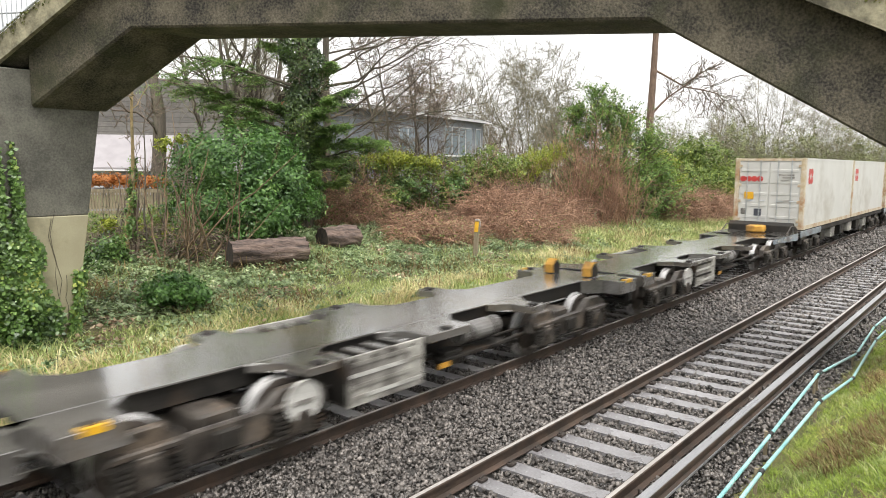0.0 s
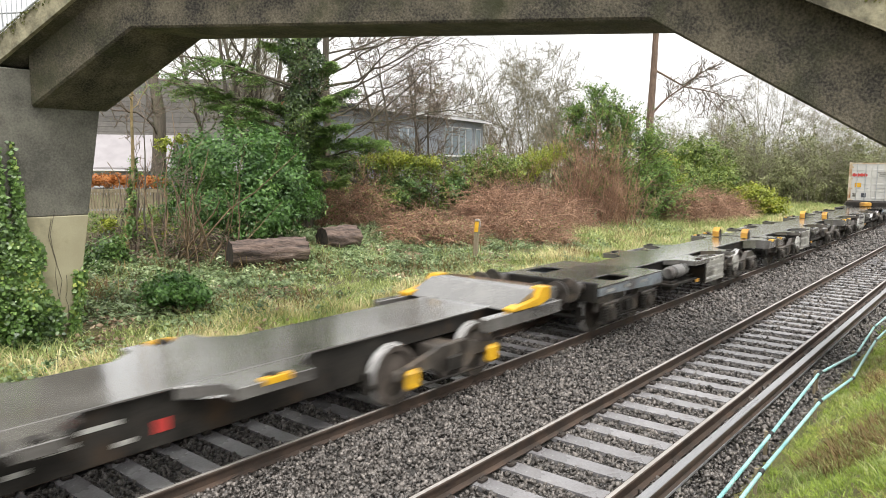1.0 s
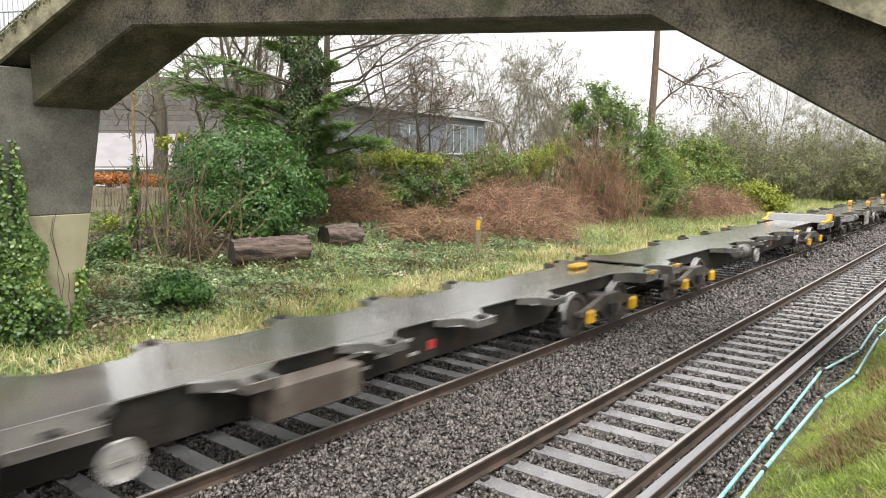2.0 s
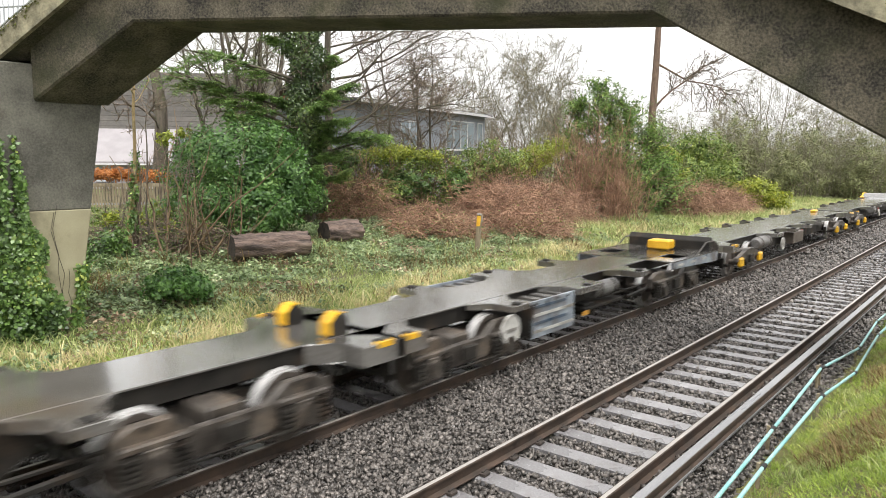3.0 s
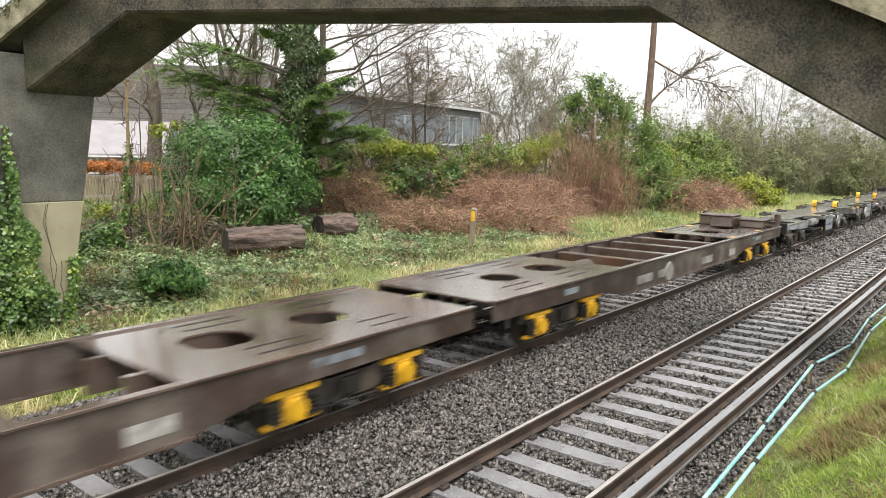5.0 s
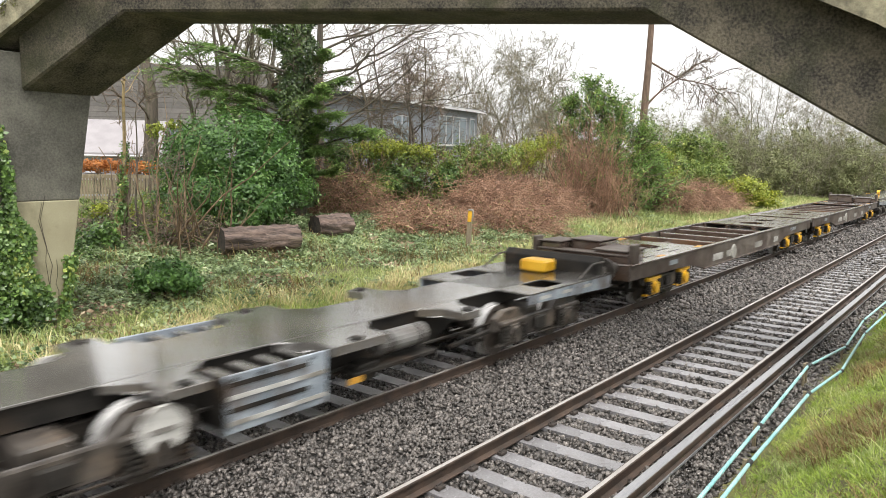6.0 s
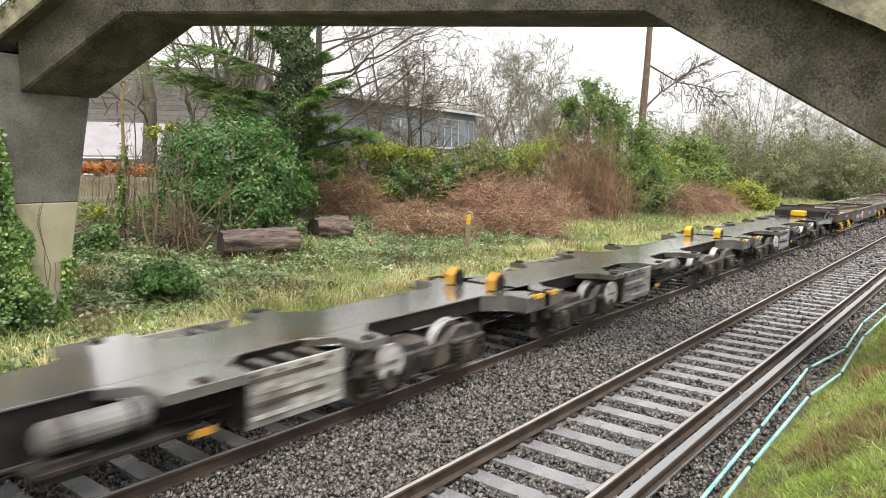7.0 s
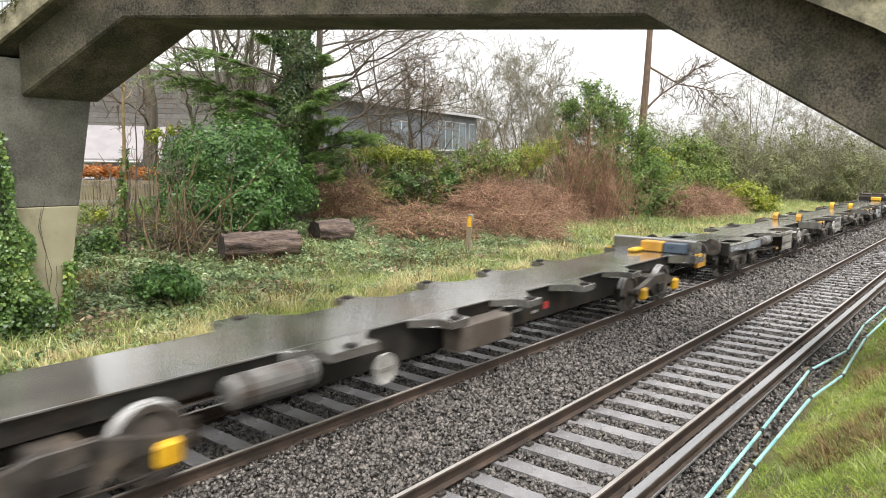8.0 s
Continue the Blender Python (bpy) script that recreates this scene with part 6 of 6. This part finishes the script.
# ivy on the pier
def pier_ivy():
    rng = np.random.default_rng(161)
    t = thing("pier_ivy", "thick green ivy climbing the concrete pier", "ivy", "ivy")
    n = 21000
    side = rng.random(n)
    spot = rng.random(n)
    z = -0.3 + (2.7 + 0.9 * np.sin(spot * 23.0) + 0.5 * np.sin(spot * 61.0 + 1.0)) * rng.random(n) ** 1.25
    # most of it hangs on the face towards the end of the bridge and wraps the corner
    y = 15.2 - 0.30 * rng.random(n) * np.clip(1.3 - z * 0.25, 0.25, 1)
    edge = 5.62 - (z + 0.3) * 0.03
    reach = np.clip(0.62 - 0.20 * (z + 0.3) + 0.10 * np.sin(z * 5.0), 0.03, 0.6)
    x = np.where(side < 0.65, 4.55 + (edge - 4.55) * spot, edge - 0.12 + reach * rng.random(n))
    d = np.where((side < 0.65)[:, None], np.array([-0.4, -1.0, 0.1]), np.array([-0.2, -1.0, 0.1]))
    tagged(leaves_at("leaves", np.stack([x, y, z], -1), d, 0.085, 0.034, M["ivy"], t, rng, 0.5), kind="stuff")
    n = 700
    z = rng.uniform(-0.25, 1.1, n)
    x = 6.38 + z * 0.15 + rng.normal(0, 0.05, n)
    tagged(leaves_at("corner_leaves", np.stack([x, rng.uniform(15.0, 15.2, n), z], -1), np.tile(np.array([0.2, -1.0, 0.1]), (n, 1)), 0.10, 0.035, M["ivy"], t, rng, 0.5), kind="stuff")
    c = leaf_cloud("low_growth", [(5.0, 15.2, 0.5, 0.55, 1.0), (4.5, 15.4, 1.0, 0.5, 1.0), (5.3, 15.0, 0.1, 0.5, 0.5), (4.1, 15.6, 0.6, 0.8, 1.0)], 13000, 0.085, 0.034, M["ivy"], t, 162)
    tagged(c, kind="stuff")
    vines = lines(np.stack([rng.uniform(5.6, 6.4, 7), np.full(7, 15.2), np.full(7, -0.3)], -1), np.tile(np.array([-0.05, 0.0, 1.0]), (7, 1)), rng.uniform(1.0, 2.6, 7), rng, 9, 0.05, 0, 0.02)
    vines[:, :, 1] = 15.2
    tagged(tubes("vinework", vines, np.full((7, 9), 0.005), M["bark"], t, 4), kind="stuff")


pier_ivy()


# grass and ground cover
def tufts(name, label, n, xr, yr, length, width, mat, seed, clump=0.0, lean=0.35, mask=None, parent=None):
    """Single blades, thin triangles, standing on the ground in loose clumps."""
    rng = np.random.default_rng(seed)
    x, y = rng.uniform(*xr, n), rng.uniform(*yr, n)
    if clump:
        cx, cy = rng.uniform(*xr, n // 40), rng.uniform(*yr, n // 40)
        i = rng.integers(0, n // 40, n)
        near = rng.random(n) < 0.7
        ox, oy = rng.normal(0, clump, n), rng.normal(0, clump, n)
        tall = np.where(near, rng.uniform(0.6, 1.7, n // 40)[i], 0.7)
        outward = np.stack([np.where(near, ox, 0), np.where(near, oy, 0)], -1) / clump * 0.32
        x, y = np.where(near, cx[i] + ox * 0.7, x), np.where(near, cy[i] + oy * 0.7, y)
    else:
        tall, outward = np.ones(n), np.zeros((n, 2))
    if mask:
        k = mask(x, y, rng)
        x, y, tall, outward = x[k], y[k], tall[k], outward[k]
    n = len(x)
    b = np.stack([x, y, ground_z(x, y) - 0.03], -1)
    a = rng.uniform(0, 6.283, n)
    L = length * rng.uniform(0.4, 1.5, n) * tall
    s = np.stack([np.cos(a), np.sin(a), 0 * a], -1) * (width * rng.uniform(0.6, 1.4, n))[:, None]
    o = (rng.normal(0, lean, (n, 2)) + outward) * L[:, None]
    mid = b + np.concatenate([o * 0.35, (L * 0.6)[:, None]], 1)
    top = b + np.concatenate([o, (L * rng.uniform(0.65, 1.0, n))[:, None]], 1)
    V = np.stack([b - s, b + s, mid + s * 0.7, top, mid - s * 0.7], 1).reshape(-1, 3)
    i0 = 5 * np.arange(n)[:, None]
    me_faces = np.concatenate([i0 + np.array([0, 1, 2]), i0 + np.array([0, 2, 4]), i0 + np.array([4, 2, 3])], 0)
    ob = quick_mesh(name, V, me_faces, M[mat])
    return tagged(ob, label, "grass", kind="stuff")


def patchy(f, p, q, cut):
    def mask(x, y, rng):
        v = np.sin(x * f + p) * np.sin(y * f * 1.3 + q) + 0.5 * np.sin(x * f * 2.3 + q) * np.sin(y * f * 1.9 + p)
        return v + rng.normal(0, 0.25, len(x)) > cut
    return mask


tufts("verge_grass", "yellow-green winter grass on the far verge", 80000, (0, 32), (10.5, 14.8), 0.17, 0.011, "grass", 201, 0.22, 0.5)
tufts("verge_grass", "yellow-green winter grass along the far verge", 70000, (28, 75), (10.5, 17.5), 0.28, 0.018, "grass", 202, 0.3, 0.5)
tufts("verge_grass", "patchy grass among ground ivy", 24000, (4, 40), (14.0, 21), 0.20, 0.011, "grass", 203, 0.22, 0.5, mask=patchy(0.8, 0.4, 1.1, 0.15))
tufts("green_grass", "bright green grass low on the verge", 40000, (-2, 30), (10.4, 13.2), 0.16, 0.010, "bankgrass", 210, 0.22, 0.5, mask=patchy(0.7, 1.4, 0.8, -0.1))
tufts("straw_grass", "dry straw-coloured grass tufts on the verge", 62000, (2, 34), (10.4, 14.2), 0.24, 0.012, "straw", 204, 0.22, 0.5, mask=patchy(0.9, 2.0, 0.3, 0.05))
tufts("straw_grass", "dry straw-coloured grass farther along the verge", 18000, (30, 70), (11, 17.5), 0.34, 0.018, "straw", 212, 0.3, 0.4, mask=patchy(0.5, 1.0, 0.3, 0.1))
tufts("bank_grass", "short bright green grass on the near bank", 190000, (4.0, 17), (-0.6, 1.98), 0.055, 0.0048, "bankgrass", 205, 0.06, 0.8)
tufts("bank_grass", "short green grass at the foot of the bank", 40000, (-6, 4), (-2.5, 1.98), 0.10, 0.006, "bankgrass", 209, 0.15, 0.5)
tufts("bank_grass", "short green grass farther along the bank", 40000, (17, 45), (-0.6, 1.98), 0.13, 0.010, "bankgrass", 206, 0.2, 0.5)
tufts("bank_tufts", "longer pale green tufts on the near bank", 26000, (4.5, 16), (0.2, 2.02), 0.11, 0.005, "grass", 208, 0.07, 0.7, mask=patchy(2.1, 0.3, 1.2, 0.1))
tufts("straw_grass", "dry brown tufts on the near bank", 80000, (4.5, 16), (-0.5, 1.7), 0.11, 0.006, "deadgrass", 207, 0.09, 0.8, mask=patchy(1.9, 1.0, 2.0, 0.3))


def ground_ivy():
    rng = np.random.default_rng(211)
    n = 230000
    x, y = rng.uniform(3, 40, n), rng.uniform(12.2, 24, n)
    v = np.sin(x * 0.7 + 1.0) * np.sin(y * 0.9 + 0.4) + 0.5 * np.sin(x * 1.9) * np.sin(y * 1.6)
    k = (v + rng.normal(0, 0.3, n) + (y - 14.2) * 0.30) > 0.0
    x, y = x[k], y[k]
    c = np.stack([x, y, ground_z(x, y) + rng.random(len(x)) * (0.14 + 0.13 * np.sin(x * 3.1 + 1.0) * np.sin(y * 3.7) + 0.1 * np.sin(x * 7.3) * np.sin(y * 6.1 + 2.0)).clip(0.02)], -1)
    ob = leaves_at("ground_ivy", c, np.tile(np.array([0, 0, 1.0]), (len(x), 1)), 0.095, 0.034, M["groundivy"], None, rng)
    tagged(ob, "low grey-green ground ivy and dead leaves", "ground cover", kind="stuff")


ground_ivy()


def leaf_litter():
    rng = np.random.default_rng(215)
    n = 60000
    x, y = rng.uniform(3, 40, n), rng.uniform(12.0, 24, n)
    v = np.sin(x * 1.3 + 2.2) * np.sin(y * 1.1 + 0.9) + 0.6 * np.sin(x * 3.1) * np.sin(y * 2.7 + 1.0)
    k = v + rng.normal(0, 0.35, n) > 0.75
    x, y = x[k], y[k]
    c = np.stack([x, y, ground_z(x, y) + 0.04 + 0.14 * rng.random(len(x))], -1)
    ob = leaves_at("leaf_litter", c, np.tile(np.array([0, 0, 1.0]), (len(x), 1)), 0.11, 0.04, M["litter"], None, rng)
    tagged(ob, "brown fallen leaves lying among the ivy", "ground cover", kind="stuff")


leaf_litter()
tufts("dead_stalks", "thin brown dead stalks standing in the verge", 16000, (5, 38), (12.5, 20), 0.36, 0.010, "deadgrass", 216, 0.3, 0.6, mask=patchy(0.8, 2.6, 1.9, 0.2))


# ---- logs, post, houses and fence ----
def log(base, length, radius, yaw, label, seed):
    rng = random.Random(seed)
    g = float(ground_z(*base))
    t = thing("felled_log", label, "log", "felled logs", at=(base[0], base[1], g))
    t.rotation_euler = (0, 0, radians(yaw))
    bm = bmesh.new()
    sides, segs = 28, 16
    rings = []
    for i in range(segs + 1):
        x = length * (i / segs - 0.5)
        ring = []
        for j in range(sides):
            a = 2 * math.pi * j / sides
            r = radius * (1 + 0.05 * math.sin(3 * a + i * 0.3) + 0.09 * math.sin(9 * a + 1.3 * math.sin(i * 0.7)) + 0.07 * rng.uniform(-1, 1))
            ring.append(bm.verts.new((x, r * math.cos(a), radius * 0.86 + r * math.sin(a) * 0.92)))
        rings.append(ring)
    for A, B in zip(rings, rings[1:]):
        for j in range(sides):
            k = (j + 1) % sides
            bm.faces.new((A[j], A[k], B[k], B[j]))
    part("bark", bm, M["log"], t, "dark furrowed bark", smooth=True)
    for e in (-1, 1):
        bm = bmesh.new()
        lathe(bm, [(radius * 0.97, 0.0), (radius * 0.8, -0.02), (radius * 0.4, -0.05), (0.05, -0.03)], sides=24)
        bmesh.ops.transform(bm, matrix=Matrix.Translation((e * length * 0.5, 0, radius * 0.86)) @ Matrix.Rotation(radians(90 * -e), 4, "Z") @ Matrix.Diagonal((1, 1, 0.92, 1)), verts=bm.verts)
        part("cut_end", bm, M["logend"], t, "dark rotten cut end")
    return t


log((13.75, 18.40), 2.45, 0.44, -18, "large dark furrowed log lying in the ivy", 1)
log((18.0, 19.75), 1.45, 0.46, -12, "shorter cut log with a dark rotten end", 2)


def marker_post():
    x, y = (21.19, 15.77)
    g = float(ground_z(x, y))
    t = thing("marker_post", "short leaning wooden post with a yellow cap plate", "post", at=(x, y, g))
    t.rotation_euler = (radians(2), radians(5), radians(20))
    part("shaft", box(bmesh.new(), -0.08, 0.08, -0.08, 0.08, -0.2, 1.38, 0.02), M["post"], t)
    part("plate", box(bmesh.new(), -0.098, -0.082, -0.075, 0.075, 0.95, 1.34, 0.004), M["yellow"], t)
    part("cap", slab(bmesh.new(), [(-0.14, 1.38), (0.10, 1.38), (0.17, 1.30), (0.19, 1.12), (0.225, 1.12), (0.205, 1.33), (0.12, 1.43), (-0.14, 1.43)], "y", -0.06, 0.06, 0.006), M["white"], t)


marker_post()


def window_set(parent, x0, x1, y, z0, z1, panes):
    """A framed window on a wall that faces -y of its house."""
    w = part("window", box(bmesh.new(), x0, x1, y - 0.05, y + 0.05, z0, z1), M["trim"], parent, "white-framed window")
    step = (x1 - x0) / panes
    for i in range(panes):
        part("pane", box(bmesh.new(), x0 + i * step + 0.06, x0 + (i + 1) * step - 0.06, y - 0.058, y - 0.052, z0 + 0.07, z1 - 0.07), M["glass"], w)
    part("sill", box(bmesh.new(), x0 - 0.08, x1 + 0.08, y - 0.14, y - 0.051, z0 - 0.06, z0 - 0.002), M["trim"], w)


def grey_house():
    ax, ay = (27.46, 28.89)
    bx, by = (43.45, 31.78)
    L = math.hypot(bx - ax, by - ay)
    h = thing("grey_house", "grey board-clad house with a flat dark roof", "house", "houses behind the hedge", at=(ax, ay, 0.4))
    h.rotation_euler = (0, 0, math.atan2(by - ay, bx - ax))
    wall = part("wall", box(bmesh.new(), 0, L, 0, 7, -0.5, 6.05), M["boards"], h, "horizontal grey boards")
    for i in range(26):
        part("board", box(bmesh.new(), -0.01, L + 0.01, -0.025, -0.004, 0.9 + i * 0.2, 1.085 + i * 0.2, 0.006), M["boards"], wall)
    part("roof", box(bmesh.new(), -0.4, L + 0.5, -0.5, 7.4, 6.05, 6.25, 0.02), M["roof"], h)
    part("fascia_board", box(bmesh.new(), -0.42, L + 0.52, -0.53, -0.505, 6.02, 6.2), M["trim"], h, "pale roof edge")
    window_set(h, L - 6.0, L - 1.9, -0.05, 3.6, 5.6, 4)
    window_set(h, L - 1.3, L - 0.5, -0.05, 3.3, 5.6, 1)
    window_set(h, L * 0.28, L * 0.28 + 2.0, -0.05, 3.7, 5.3, 2)


grey_house()


def gabled_house(name, label, a, b, z0, eave, ridge, depth, wall_mat, roof_mat, windows):
    L = math.hypot(b[0] - a[0], b[1] - a[1])
    h = thing(name, label, "house", "houses behind the hedge", at=(a[0], a[1], z0))
    h.rotation_euler = (0, 0, math.atan2(b[1] - a[1], b[0] - a[0]))
    bm = bmesh.new()
    slab(bm, [(0, 0), (depth, 0), (depth, eave), (depth / 2, ridge - 0.15), (0, eave)], "x", 0, L)
    part("wall", bm, M[wall_mat], h)
    for s in (0, 1):
        y0, y1 = (-0.5, depth / 2) if s == 0 else (depth + 0.5, depth / 2)
        k = (ridge - eave) / (depth / 2)
        z = eave - 0.5 * k
        bm = bmesh.new()
        slab(bm, [(y0, z), (y1, ridge), (y1, ridge + 0.16), (y0, z + 0.16)], "x", -0.4, L + 0.4)
        roof = part("roof", bm, M[roof_mat], h)
        if s == 0 and roof_mat != "render":
            n = 12
            for i in range(n):
                f0, f1 = i / n, (i + 1.12) / n
                p = lambda f, o: (y0 + (y1 - y0) * f, z + (ridge - z) * f + 0.165 + o)
                bm = bmesh.new()
                slab(bm, [p(f0, 0.0), p(f0, 0.05), p(min(f1, 1), 0.015), p(min(f1, 1), 0.0)], "x", -0.4, L + 0.4)
                part("tile_course", bm, M[roof_mat], roof)
    part("gutter", rod(bmesh.new(), (-0.4, -0.55, eave - 0.45 * 1), (L + 0.4, -0.55, eave - 0.45), 0.06, sides=8), M["trim"], h)
    for w in windows:
        window_set(h, *w)
    return h


gabled_house("white_house", "white rendered house with a large tiled roof", (25.72, 60.71), (37.51, 49.49), 0.6, 5.2, 10.0, 9, "render", "tile", [(2.2, 4.0, -0.05, 2.9, 4.6, 2), (8.5, 10.5, -0.05, 2.9, 4.6, 3), (5.2, 6.6, -0.05, 0.9, 2.4, 2)])
gabled_house("porch_house", "white gabled wing with a blue-tinted window", (22.93, 51.41), (27.04, 47.98), 0.7, 2.6, 4.6, 5, "render", "render", [(0.6, 1.7, -0.05, 1.0, 2.1, 2), (3.4, 4.6, -0.05, 1.0, 2.1, 2)])
gabled_house("brick_house", "orange brick house behind the bare trees", (31.28, 36.45), (35.30, 36.31), 0.6, 5.6, 7.6, 6, "brick", "tile", [(0.8, 1.6, -0.05, 4.0, 5.1, 1)])


def fence():
    ax, ay = (14.53, 34.45)
    bx, by = (18.06, 31.72)
    t = thing("slatted_fence", "grey weathered slatted garden fence", "fence", at=(ax, ay, float(ground_z(ax, ay))))
    L = math.hypot(bx - ax, by - ay)
    t.rotation_euler = (0, 0, math.atan2(by - ay, bx - ax))
    part("rail", box(bmesh.new(), 0, L, -0.03, 0.03, 1.05, 1.22, 0.01), M["post"], t)
    part("rail", box(bmesh.new(), 0, L, -0.03, 0.03, 0.2, 0.3, 0.01), M["boards"], t)
    first = None
    n = int(L / 0.13)
    for i in range(n):
        if first is None:
            first = part("slat", box(bmesh.new(), 0.0, 0.09, -0.055, -0.033, 0.0, 1.08, 0.004), M["post"], t)
        else:
            share("slat", first.data, t, pose(i * 0.13, 0, 0))


fence()
bush("beech_hedge", "clipped hedge with dry orange-brown leaves", [(17.18, 39.26, 2.41, 0.85, 0.30), (18.05, 38.21, 2.41, 0.85, 0.30), (18.91, 37.15, 2.42, 0.85, 0.30), (19.67, 36.21, 2.37, 0.67, 0.30)], 7000, 0.11, 0.04, "beech", 221, "hedge", "hedge plants", "twig", 20)


def moss_on_bridge():
    rng = np.random.default_rng(231)
    n = 1400
    u = np.concatenate([rng.choice(np.arange(-2.4, 0.3, 0.27), n // 2) + rng.normal(0, 0.06, n // 2), rng.uniform(9.2, 13, n - n // 2)])
    zp = np.interp(u, [-6.5, -2.65, 0.3, 8.9, 12.55, 14.5], [4.02, 4.02, 5.81, 5.72, 4.1, 3.02]) + 1.58
    x = B0.x + BD.x * u - 0.46 + rng.uniform(0, 0.08, n)
    y = B0.y + BD.y * u
    c = np.stack([x, y, zp + 0.02 - np.abs(rng.normal(0, 0.09, n))], -1)
    ob = leaves_at("moss_tufts", c, np.tile(np.array([-1.0, 0, 0.6]), (n, 1)), 0.05, 0.02, M["moss"], None, rng)
    tagged(ob, "green moss tufts on the bridge edge", "moss", kind="stuff")


moss_on_bridge()


def motions():
    """The train rolls along the far track at an even speed; its wheels turn with it."""
    for ob, s in WAGONS:
        z = ob.location.z
        walk(ob, [(t, pose(s + SPEED * t, FAR, z)) for t in (0.0, 2.0, 4.0, 6.0, 8.0)])
    step = 84.0
    for ob, x, r in WHEELSETS:
        walk(ob, [(k / 30, pose(x, 0, r, 0, (step * k) % 360, 0)) for k in range(241)])


motions()
